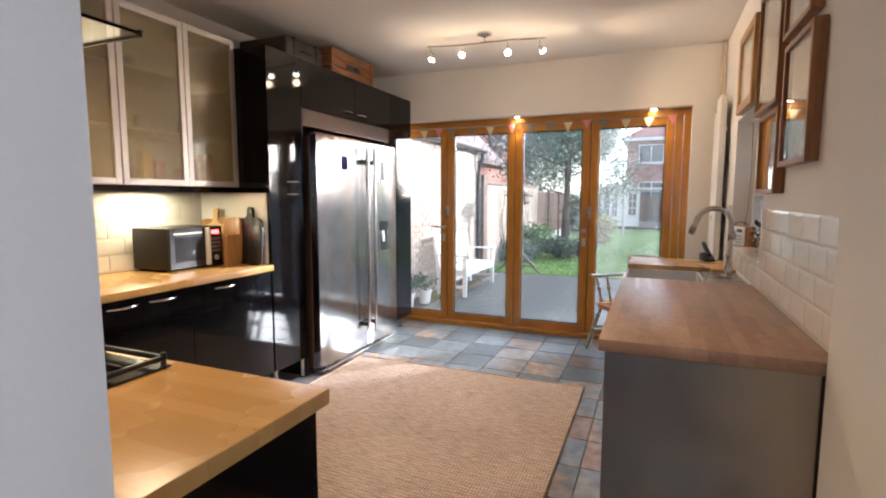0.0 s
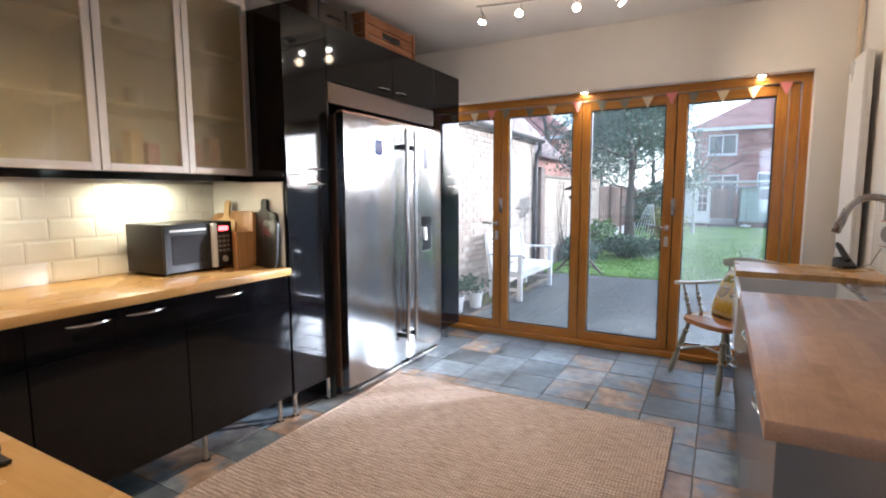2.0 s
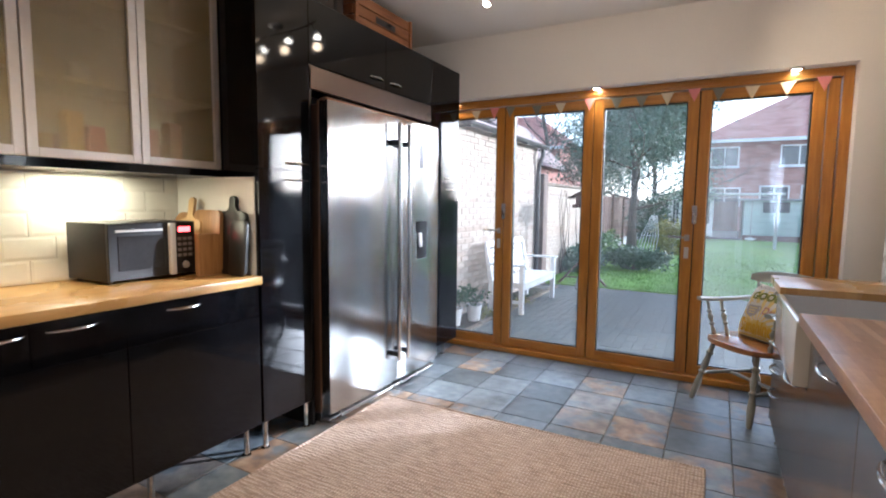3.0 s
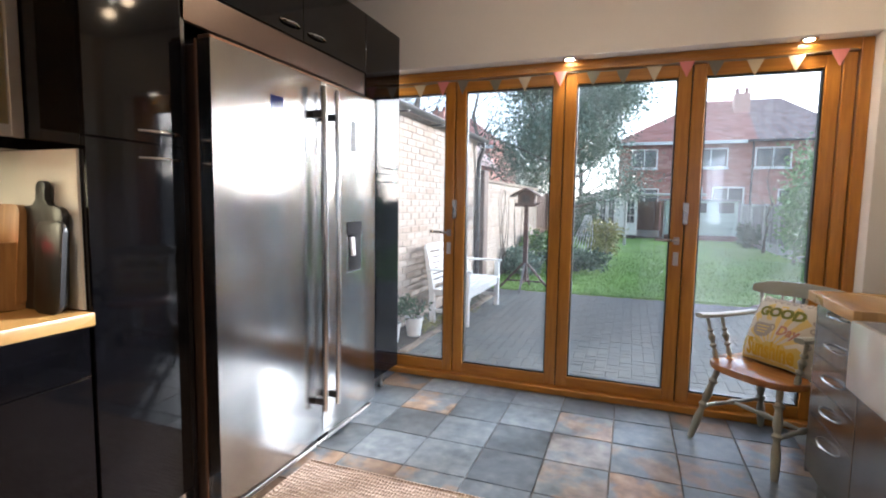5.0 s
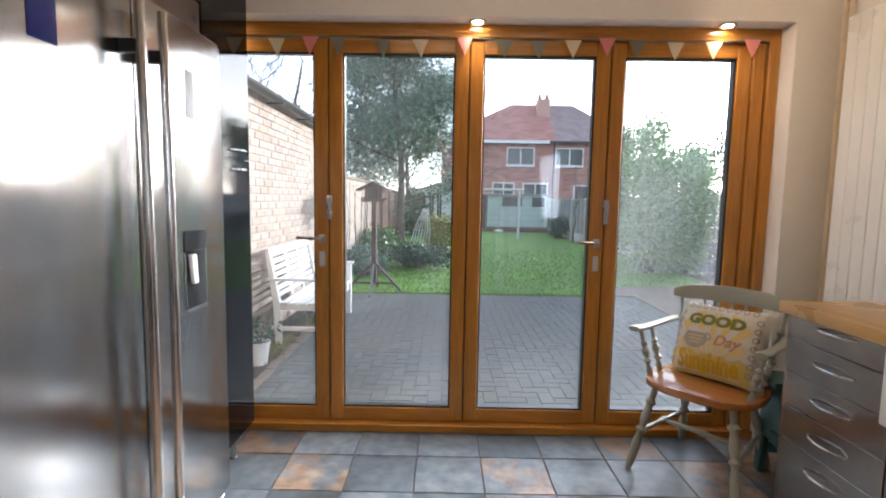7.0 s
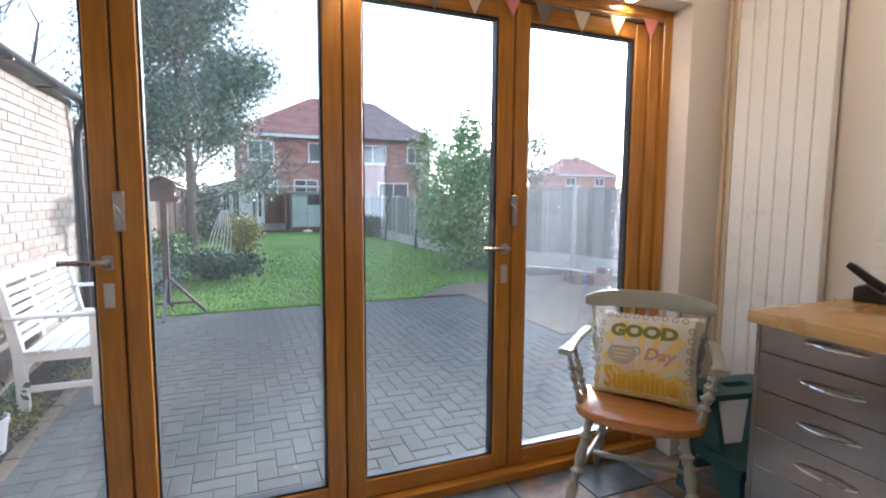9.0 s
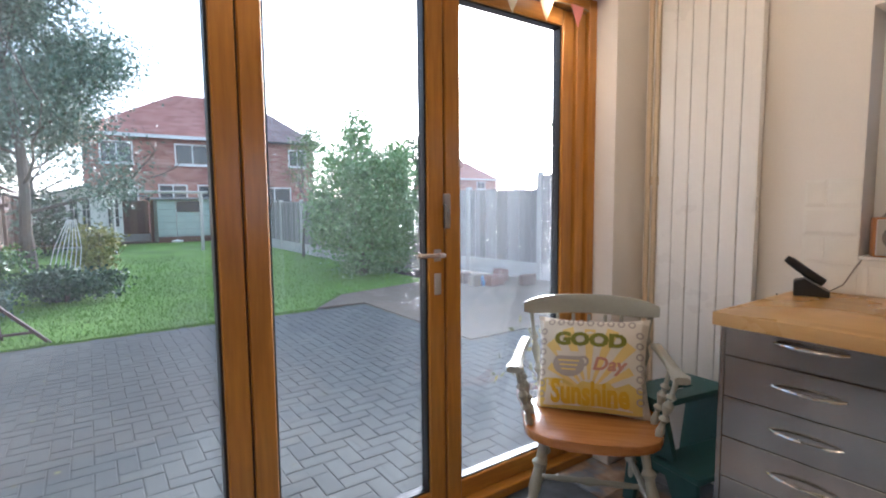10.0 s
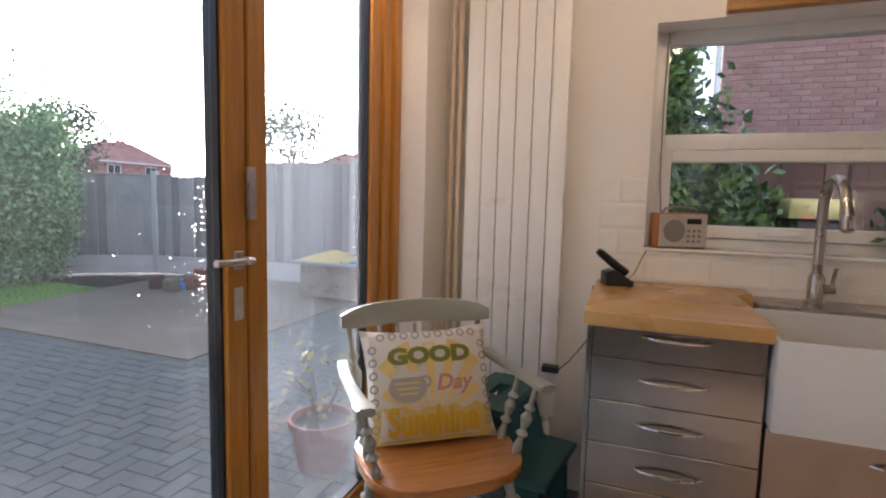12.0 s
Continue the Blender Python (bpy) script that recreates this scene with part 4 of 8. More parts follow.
def armchair():
    u = thing("armchair", (-0.17, 4.53, 0), "sage painted wooden armchair with a varnished seat and turned legs", "chair", turn=-48.8)
    bm = bmesh.new()
    prof = []
    for k in range(32):
        a = 2 * math.pi * k / 32
        cx, cy = math.cos(a), math.sin(a)
        ex = math.copysign(abs(cx) ** 0.65, cx) * 0.245
        ey = math.copysign(abs(cy) ** 0.65, cy) * 0.215
        if cy < 0:
            ey *= 1 - 0.06 * math.cos(a * 1) ** 2
        prof.append((ex, ey - 0.01))
    prism(bm, prof, "z", 0.398, 0.432, 0.008)
    part("seat", bm, M["seat"], u, "varnished orange brown wooden seat", local=True)
    feet = {"fl": (-0.235, -0.24), "fr": (0.235, -0.24), "bl": (-0.20, 0.25), "br": (0.20, 0.25)}
    tops = {"fl": (-0.165, -0.145), "fr": (0.165, -0.145), "bl": (-0.14, 0.13), "br": (0.14, 0.13)}
    for k in feet:
        part("leg", turned((*feet[k], 0), (*tops[k], 0.40), LEG), M["sage"], u, local=True)
    mid = {k: Vector((*feet[k], 0)).lerp(Vector((*tops[k], 0.40)), 0.45) for k in feet}
    st = ((0, 0.008), (0.2, 0.012), (0.4, 0.010), (0.5, 0.017), (0.6, 0.010), (0.8, 0.012), (1, 0.008))
    part("stretcher", turned(mid["fl"], mid["bl"], st), M["sage"], u, local=True)
    part("stretcher", turned(mid["fr"], mid["br"], st), M["sage"], u, local=True)
    part("stretcher", turned(mid["fl"].lerp(mid["bl"], 0.5), mid["fr"].lerp(mid["br"], 0.5), st), M["sage"], u, local=True)
    for s in (-1, 1):
        for py, top in ((-0.11, -0.135), (-0.01, -0.03)):
            part("arm_post", turned((s * 0.215, py, 0.428), (s * 0.262, top, 0.638), ARM_POST), M["sage"], u, local=True)
        bm = bmesh.new()
        path = [(-0.195, 0.024, 0.655), (-0.165, 0.030, 0.655), (-0.10, 0.021, 0.650), (0.0, 0.018, 0.648), (0.12, 0.019, 0.65), (0.205, 0.020, 0.655)]
        last = None
        for y, w, z in path:
            x = s * (0.266 - 0.10 * max(0, (y - 0.08)) ** 1.0)
            c = [bm.verts.new((x + w * cx, y, z + 0.012 * cz)) for cx, cz in ((-1, -0.5), (-0.6, -1), (0.6, -1), (1, -0.5), (1, 0.5), (0.6, 1), (-0.6, 1), (-1, 0.5))]
            if last:
                bridge(bm, last, c)
            else:
                bm.faces.new(c[::-1])
            last = c
        bm.faces.new(last)
        part("armrest", bm, M["sage"], u, "sage painted curved armrest", local=True)
        part("back_post", turned((s * 0.185, 0.17, 0.428), (s * 0.235, 0.232, 0.775), ARM_POST), M["sage"], u, local=True)
    for k in range(5):
        x = -0.11 + 0.055 * k
        part("spindle", turned((x, 0.185, 0.428), (x * 1.15, 0.245, 0.765), ((0, 0.007), (0.4, 0.009), (0.5, 0.012), (0.6, 0.009), (1, 0.007)), 8), M["sage"], u, local=True)
    bm = bmesh.new()
    last = None
    n = 16
    for k in range(n + 1):
        s = k / n * 2 - 1
        x, y = s * 0.262, 0.262 - 0.055 * s * s
        h = 0.040 * (1 - 0.5 * abs(s) ** 6)
        z = 0.792 + 0.012 * (1 - s * s)
        c = [bm.verts.new((x, y + dy, z + dz * h)) for dy, dz in ((-0.012, -0.9), (0.010, -0.9), (0.016, -0.6), (0.020, 0.6), (0.012, 1), (-0.008, 1), (-0.014, 0.6), (-0.014, -0.6))]
        if last:
            bridge(bm, last, c)
        else:
            bm.faces.new(c[::-1])
        last = c
    bm.faces.new(last)
    part("crest_rail", bm, M["sage"], u, "sage painted curved top rail", local=True)


armchair()


def cushion():
    base = pose(-0.17, 4.53, 0.434, 0, 0, -48.8) @ pose(0.0, 0.045, 0.0, 0, 0, -10) @ pose(0, 0, 0, -23, 0, 0) @ pose(-0.006, 0, 0.17, 0, -2.5, 0)
    u = new("cushion")
    u.matrix_basis = base
    tagged(u, "yellow and cream cushion reading Good Day Sunshine on the armchair", "cushion")
    w, h, t, n = 0.216, 0.188, 0.085, 16

    def depth(x, z):
        a, b = min(1, abs(x) / w), min(1, abs(z) / h)
        return t * ((1 - a ** 3.0) * (1 - b ** 3.0)) ** 0.5

    def wrap(me_or_bm, lift):
        for v in me_or_bm.verts:
            v.co.y = -depth(v.co.x, v.co.z) - lift + v.co.y

    bm = bmesh.new()
    rnd = random.Random(8)
    for side in (-1, 1):
        g = [[None] * (n + 1) for _ in range(n + 1)]
        for i in range(n + 1):
            for j in range(n + 1):
                x, z = (2 * i / n - 1), (2 * j / n - 1)
                pinch = 1 - 0.10 * (1 - abs(z) ** 2) * abs(x) ** 4
                pinz = 1 - 0.09 * (1 - abs(x) ** 2) * abs(z) ** 4
                X, Z = x * w * pinch, z * h * pinz
                edge = i in (0, n) or j in (0, n)
                g[i][j] = bm.verts.new((X, side * (0 if edge else depth(X, Z) + rnd.uniform(-0.001, 0.001)), Z))
        for i in range(n):
            for j in range(n):
                f = (g[i][j], g[i + 1][j], g[i + 1][j + 1], g[i][j + 1])
                bm.faces.new(f if side < 0 else f[::-1])
    bmesh.ops.remove_doubles(bm, verts=bm.verts, dist=0.0003)
    cover = part("cover", bm, M["cloth"], u, "cream cotton cushion cover", local=True)

    def flat(polys, mat, name, lift=0.0018, cuts=3, label=""):
        bm = bmesh.new()
        for p in polys:
            vs = [bm.verts.new((x, 0, z)) for x, z in p]
            bm.faces.new(vs)
        bmesh.ops.triangulate(bm, faces=bm.faces)
        bmesh.ops.subdivide_edges(bm, edges=bm.edges, cuts=cuts, use_grid_fill=True)
        wrap(bm, lift)
        return part(name, bm, mat, cover, label, local=True)

    # sun rays behind the words
    rays = []
    for k in range(9):
        a = radians(12 + k * 19.5)
        d = radians(5.0)
        r0, r1 = 0.05, min(0.15 / max(0.05, abs(math.cos(a))), 0.24 / math.sin(a))
        rays.append([(r0 * math.cos(a - d) * 1.0, -0.11 + r0 * math.sin(a - d)), (r1 * math.cos(a - d), -0.11 + r1 * math.sin(a - d)), (r1 * math.cos(a + d), -0.11 + r1 * math.sin(a + d)), (r0 * math.cos(a + d), -0.11 + r0 * math.sin(a + d))])
    for q in rays:
        flat([q], M["cloth_pale"], "ray", 0.0012, 4)
    dots = []
    for k in range(9):
        dots.append((-0.15 + 0.0375 * k, 0.155))
    for k in range(7):
        dots += [(-0.178, 0.115 - 0.04 * k), (0.178, 0.115 - 0.04 * k)]
    polys = []
    for cx, cz in dots:
        for q in range(10):
            a, b2 = 2 * math.pi * q / 10, 2 * math.pi * (q + 1) / 10
            polys.append([(cx + 0.014 * math.cos(a), cz + 0.014 * math.sin(a)), (cx + 0.014 * math.cos(b2), cz + 0.014 * math.sin(b2)), (cx + 0.008 * math.cos(b2), cz + 0.008 * math.sin(b2)), (cx + 0.008 * math.cos(a), cz + 0.008 * math.sin(a))])
    flat(polys, M["cloth_grey"], "scallop", 0.002, 1)
    disc = [[(-0.075 + 0.060 * math.cos(2 * math.pi * q / 20), -0.008 + 0.046 * math.sin(2 * math.pi * q / 20)) for q in range(20)], [(-0.075, 0.02), (-0.03, 0.02), (-0.02, 0.045), (-0.08, 0.042)]]
    flat([disc[0]], M["cloth_grey"], "teacup", 0.0022, 3)
    flat([[(-0.125, 0.040), (-0.028, 0.040), (-0.036, 0.022), (-0.116, 0.022)]], M["cloth"], "cup_rim", 0.0026, 2, "pale rim of the printed cup")
    handle = [(-0.02 + 0.020 * math.cos(2 * math.pi * q / 12), 0.006 + 0.020 * math.sin(2 * math.pi * q / 12)) for q in range(12)]
    inner = [(-0.02 + 0.011 * math.cos(2 * math.pi * q / 12), 0.006 + 0.011 * math.sin(2 * math.pi * q / 12)) for q in range(12)]
    flat([[handle[q], handle[(q + 1) % 12], inner[(q + 1) % 12], inner[q]] for q in range(12)], M["cloth_grey"], "cup_handle", 0.0024, 1)
    for k in range(3):
        flat([[(-0.115 + 0.006 * k, 0.008 - 0.016 * k), (-0.035 - 0.006 * k, 0.008 - 0.016 * k), (-0.037 - 0.006 * k, 0.002 - 0.016 * k), (-0.113 + 0.006 * k, 0.002 - 0.016 * k)]], M["cloth_pale"], "cup_stripe", 0.0028, 2)

    def words(text, size, at, mat, extra=0.0, lift=0.003, slant=0.0, squash=1.0):
        cu = bpy.data.curves.new("writing", "FONT")
        cu.body, cu.size, cu.align_x, cu.offset, cu.shear, cu.resolution_u = text, size, "CENTER", extra, slant, 3
        tmp = new("writing", cu)
        bpy.context.view_layer.update()
        me = bpy.data.meshes.new_from_object(tmp.evaluated_get(bpy.context.evaluated_depsgraph_get()))
        bpy.data.objects.remove(tmp)
        bm = bmesh.new()
        bm.from_mesh(me)
        bmesh.ops.subdivide_edges(bm, edges=[e for e in bm.edges if e.calc_length() > 0.012], cuts=2)
        for v in bm.verts:
            v.co = Vector((at[0] + v.co.x, 0, at[1] + v.co.y * squash))
        wrap(bm, lift)
        part("writing", bm, mat, cover, "", local=True)

    wave = [(-0.185 + 0.37 * k / 16, -0.075 + 0.012 * math.sin(k * 1.9)) for k in range(17)]
    flat([[(-0.185, -0.172), (0.185, -0.172)] + wave[::-1]], M["cloth_band"], "band", 0.0016, 3, "yellow printed band")
    words("GOOD", 0.084, (0.0, 0.066), M["cloth_green"], 0.005, squash=0.8)
    words("Day", 0.070, (0.068, -0.022), M["cloth_pink"], 0.002, slant=0.25, squash=0.95)
    words("Sunshine", 0.080, (0.0, -0.148), M["cloth_yellow"], 0.003, 0.004, squash=1.45)


cushion()


def step_stool():
    u = thing("step_stool", (0.24, 4.40, 0), "dark teal painted wooden step stool under the radiator", "stool", turn=-10)
    for s in (-1, 1):
        bm = prism(bmesh.new(), ((-0.20, 0), (-0.15, 0), (-0.06, 0.20), (0.06, 0.20), (0.10, 0), (0.15, 0), (0.10, 0.46), (-0.04, 0.46), (-0.10, 0.24), (-0.19, 0.24)), "x", s * 0.155 - 0.011, s * 0.155 + 0.011, 0.002)
        part("side_panel", bm, M["teal"], u, local=True)
    part("step", boxes((-0.19, 0.19, -0.22, -0.02, 0.24, 0.262), bevel=0.004), M["teal"], u, local=True)
    part("top", boxes((-0.19, -0.06, -0.06, 0.13, 0.46, 0.484), (0.06, 0.19, -0.06, 0.13, 0.46, 0.484), (-0.06, 0.06, -0.06, 0.01, 0.46, 0.484), (-0.06, 0.06, 0.06, 0.13, 0.46, 0.484), bevel=0.0), M["teal"], u, "stool top with a grip slot", local=True)
    part("rail", boxes((-0.144, 0.144, 0.06, 0.08, 0.12, 0.16), bevel=0.002), M["teal"], u, local=True)


step_stool()


def radiator():
    u = thing("radiator", (0.44, 4.43, 0.33), "tall white vertical panel radiator on the wall", "radiator")
    y0, w = 4.25, 0.0675
    for k in range(6):
        a = y0 + k * w
        part("panel", boxes((0.425, 0.443, a + 0.002, a + w - 0.002, 0.33, 2.10), bevel=0.0025, seg=2), M["radiator"], u)
    part("back", boxes((0.444, 0.466, y0 + 0.004, y0 + 6 * w - 0.004, 0.34, 2.09), bevel=0.001), M["radiator"], u)
    for z in (0.5, 1.85):
        part("bracket", boxes((0.466, 0.498, 4.40, 4.45, z, z + 0.04), bevel=0.002), M["radiator"], u)
    bm = tube(bmesh.new(), [(0.425, y0 + 0.03, 0.33), (0.425, y0 + 0.03, 0.27), (0.46, y0 + 0.03, 0.25), (0.46, y0 + 0.03, 0.003)], 0.008, 8)
    lathe(bm, [(0, 0), (0.017, 0), (0.017, 0.045), (0.012, 0.055), (0, 0.055)], (0.425, y0 + 0.03, 0.255), 12)
    part("valve", bm, M["radiator"], u)


radiator()


def pipes():
    for y, top in ((4.735, 2.598), (4.70, 2.598)):
        bm = tube(bmesh.new(), [(0.472, y, 0.003), (0.472, y, top)], 0.011, 10)
        single("heating_pipe", bm, M["brass"], "painted vertical heating pipe in the corner", "pipe", (0.472, y, 0.0), "heating pipes")
    bm = boxes((0.485, 0.4985, 4.66, 4.75, 1.3, 1.34), bevel=0.002)
    single("pipe_clip", bm, M["brass"], "pipe clip on the wall", "clip", (0.49, 4.7, 1.32))


pipes()


def picture(y0, y1, z0, z1, label, mat="frame_wood", thick=0.042, motif=0, b=0.022):
    u = thing("picture", (RIGHT - thick, (y0 + y1) / 2, z0), label, "picture", "framed pictures over the worktop")
    x0, x1 = RIGHT - thick, RIGHT - 0.001
    part("frame", boxes((x0, x1, y0, y0 + b, z0, z1), (x0, x1, y1 - b, y1, z0, z1), (x0, x1, y0 + b, y1 - b, z0, z0 + b), (x0, x1, y0 + b, y1 - b, z1 - b, z1), bevel=0.002), M[mat], u)
    part("mount", boxes((x1 - 0.012, x1 - 0.002, y0 + b, y1 - b, z0 + b, z1 - b), bevel=0), M["mount"], u)
    m = 0.055
    p = part("print", boxes((x1 - 0.0145, x1 - 0.0125, y0 + b + m, y1 - b - m, z0 + b + m, z1 - b - m), bevel=0), M["paper"], u)
    cy, cz, s = (y0 + y1) / 2, (z0 + z1) / 2, (y1 - y0) / 2 - b - m
    part("motif", boxes((x1 - 0.0165, x1 - 0.015, cy - 0.55 * s, cy + 0.4 * s, cz - 0.5 * s, cz + 0.25 * s), bevel=0), M["cloth_pink" if motif % 2 else "cloth_grey"], p, "faded printed motif")
    g = part("glazing", boxes((x0 + 0.008, x0 + 0.010, y0 + b, y1 - b, z0 + b, z1 - b), bevel=0), M["picture_glass"], u, "clear picture glass")
    g.visible_shadow = False


M["gilt"] = grain_wood("golden_wood", (0.50, 0.27, 0.07), (0.32, 0.15, 0.03), "y")
picture(3.20, 3.73, 1.868, 2.33, "square picture in a golden wooden frame over the window", mat="gilt", motif=1, b=0.05)
picture(2.56, 3.06, 1.76, 2.34, "tall picture in a dark brown wooden frame", motif=2)
picture(2.50, 2.90, 1.37, 1.735, "small picture in a brown wooden frame beside the window", motif=3)
picture(2.04, 2.44, 1.475, 1.945, "picture of a pale landscape in a brown wooden frame", motif=4)
picture(2.10, 2.50, 1.985, 2.40, "upper picture in a dark brown wooden frame", motif=5)


def tap():
    u = thing("tap", (0.43, 3.41, 0.878), "brushed nickel swan neck kitchen tap", "tap")
    bx, by = 0.43, 3.41
    bm = lathe(bmesh.new(), [(0, 0), (0.030, 0), (0.030, 0.006), (0.024, 0.012), (0.024, 0.085), (0.018, 0.10), (0.0, 0.10)], (bx, by, 0.878), 18)
    part("base", bm, M["satin"], u)
    r = 0.092
    pts = [(bx, by, 0.97), (bx, by, 1.10), (bx, by, 1.195)] + [(bx - r + r * math.cos(a), by, 1.195 + r * math.sin(a)) for a in [math.pi * k / 12 for k in range(1, 11)]]
    e = pts[-1]
    pts += [(e[0] - 0.018, by, e[2] - 0.045)]
    part("neck", tube(bmesh.new(), pts, 0.0155, 14), M["satin"], u)
    q = pts[-1]
    part("spray_head", tube(bmesh.new(), [q, (q[0] - 0.004, by, q[2] - 0.008), (q[0] - 0.022, by, q[2] - 0.062), (q[0] - 0.024, by, q[2] - 0.068)], [0.017, 0.0185, 0.0185, 0.014], 14), M["satin"], u)
    bm = tube(bmesh.new(), [(bx, by - 0.02, 0.925), (bx, by - 0.052, 0.93)], 0.016, 12)
    tube(bm, [(bx, by - 0.046, 0.93), (bx - 0.004, by - 0.050, 0.99), (bx - 0.006, by - 0.052, 1.0)], [0.007, 0.006, 0.007], 8)
    part("lever", bm, M["satin"], u)


tap()


def radio():
    u = thing("radio", (0.55, 3.82, 1.032), "small portable radio with a wooden case and silver front", "radio", turn=0)
    x0, x1, y0, y1, z0, z1 = 0.512, 0.585, 3.735, 3.93, 1.033, 1.165
    part("case", boxes((x0 + 0.006, x1, y0, y1, z0, z1), bevel=0.006, seg=2), M["radio_wood"], u)
    f = part("front", boxes((x0, x0 + 0.006, y0 + 0.006, y1 - 0.006, z0 + 0.006, z1 - 0.006), bevel=0.002), M["silver"], u)
    bm = lathe(bmesh.new(), [(0, 0.0), (0.040, 0.0), (0.042, 0.002), (0.042, 0.003), (0, 0.003)], (x0 - 0.003, y1 - 0.062, (z0 + z1) / 2), 24, Euler((0, radians(90), 0)).to_matrix())
    part("speaker", bm, M["cord"], f, "round speaker grille")
    part("screen", boxes((x0 - 0.002, x0, y0 + 0.03, y0 + 0.085, 1.125, 1.145), bevel=0), M["black"], f)
    for i in range(3):
        for j in range(3):
            part("button", boxes((x0 - 0.003, x0, y0 + 0.03 + 0.021 * i, y0 + 0.041 + 0.021 * i, 1.055 + 0.02 * j, 1.065 + 0.02 * j), bevel=0.001), M["cord"], f)
    part("handle", tube(bmesh.new(), [(0.545, y0 + 0.025, z1 - 0.002), (0.545, y0 + 0.04, z1 + 0.018), (0.545, (y0 + y1) / 2, z1 + 0.024), (0.545, y1 - 0.04, z1 + 0.018), (0.545, y1 - 0.025, z1 - 0.002)], 0.005, 8), M["cord"], u)
    u.matrix_basis = u.matrix_basis @ pose(0, 0, 0, 0, 0, 24)
    single("cable", tube(bmesh.new(), [(0.57, 3.895, 1.16), (0.585, 3.905, 1.3), (0.59, 3.908, 1.6), (0.585, 3.905, 1.845)], 0.003, 6), M["cord"], "thin white cable hanging in the window reveal", "cable", (0.57, 3.9, 1.16))


radio()


def phone():
    u = thing("cordless_phone", (0.37, 4.04, 0.897), "black cordless telephone in its charging base", "telephone", turn=200)
    part("base", prism(bmesh.new(), ((-0.05, 0), (0.05, 0), (0.052, 0.018), (0.02, 0.035), (-0.02, 0.06), (-0.05, 0.05)), "x", -0.035, 0.035, 0.004), M["black"], u, local=True)
    bm = tube(bmesh.new(), [(0, 0.035, 0.045), (0, -0.01, 0.075), (0, -0.06, 0.115), (0, -0.075, 0.125)], [0.014, 0.016, 0.015, 0.011], 10)
    part("handset", bm, M["black"], u, local=True)
    single("cable", tube(bmesh.new(), [(0.42, 4.01, 0.905), (0.47, 3.98, 0.93), (0.488, 3.955, 0.99), (0.505, 3.93, 1.04)], 0.0025, 6), M["cord"], "thin black telephone cable up to the sill", "cable", (0.42, 4.01, 0.905))
    bm = tube(bmesh.new(), [(0.30, 4.117, 0.90), (0.30, 4.12, 0.85), (0.31, 4.125, 0.70), (0.34, 4.19, 0.60), (0.38, 4.235, 0.545)], 0.0025, 6)
    box(bm, 0.37, 0.41, 4.235, 4.30, 0.53, 0.555, bevel=0.003)
    single("plug_lead", bm, M["black"], "black lead with a plug hanging beside the drawers", "cable", (0.33, 4.15, 0.5))


phone()


def sill_plant():
    u = thing("pot_plant", (0.565, 3.13, 1.032), "small leafy plant in a wooden pot on the window sill", "plant")
    part("pot", lathe(bmesh.new(), [(0, 0), (0.035, 0), (0.042, 0.075), (0.038, 0.075), (0.033, 0.06), (0, 0.06)], (0.565, 3.13, 1.033), 18), M["pine"], u)
    leaf_cluster(u, (0.565, 3.13, 1.15), (0.06, 0.065, 0.07), 90, 0.04, "leaf", "foliage", 4)


def leaf_cluster(parent, centre, radii, count, size, mat, name, seed, label="", hollow=0.35, tilt=1.0, clumps=0, kind="stuff"):
    """Many small bent leaves in one mesh, gathered in clumps so that gaps stay."""
    rnd = random.Random(seed)
    verts, faces = [], []
    cs = []
    for _ in range(clumps or 1):
        while True:
            p = Vector([rnd.uniform(-1, 1) for _ in range(3)])
            if hollow < p.length < 1:
                break
        cs.append(p)
    for k in range(count):
        if clumps:
            c = cs[k % clumps]
            p = c + Vector([rnd.gauss(0, 1) for _ in range(3)]) * (0.9 / clumps ** 0.42)
        else:
            p = Vector([rnd.gauss(0, 0.5) for _ in range(3)])
        pos = Vector(centre) + Vector((p.x * radii[0], p.y * radii[1], p.z * radii[2]))
        e = Euler((rnd.uniform(0, 6.3), rnd.uniform(-1.2, 1.2) * tilt, rnd.uniform(0, 6.3)))
        s = size * rnd.uniform(0.6, 1.3)
        i = len(verts)
        for q in ((0, 0, 0), (0.28 * s, 0.45 * s, 0.06 * s), (0, s, 0), (-0.28 * s, 0.45 * s, 0.06 * s)):
            v = Vector(q)
            v.rotate(e)
            verts.append(pos + v)
        faces += [(i, i + 1, i + 2), (i, i + 2, i + 3)]
    me = bpy.data.meshes.new(name)
    inv = chain(parent).inverted() if parent else Matrix()
    me.from_pydata([inv @ v for v in verts], [], faces)
    me.materials.append(M[mat])
    ob = new(name, me)
    ob.parent = parent
    return tagged(ob, label, "", "", kind if parent else "stuff")


sill_plant()


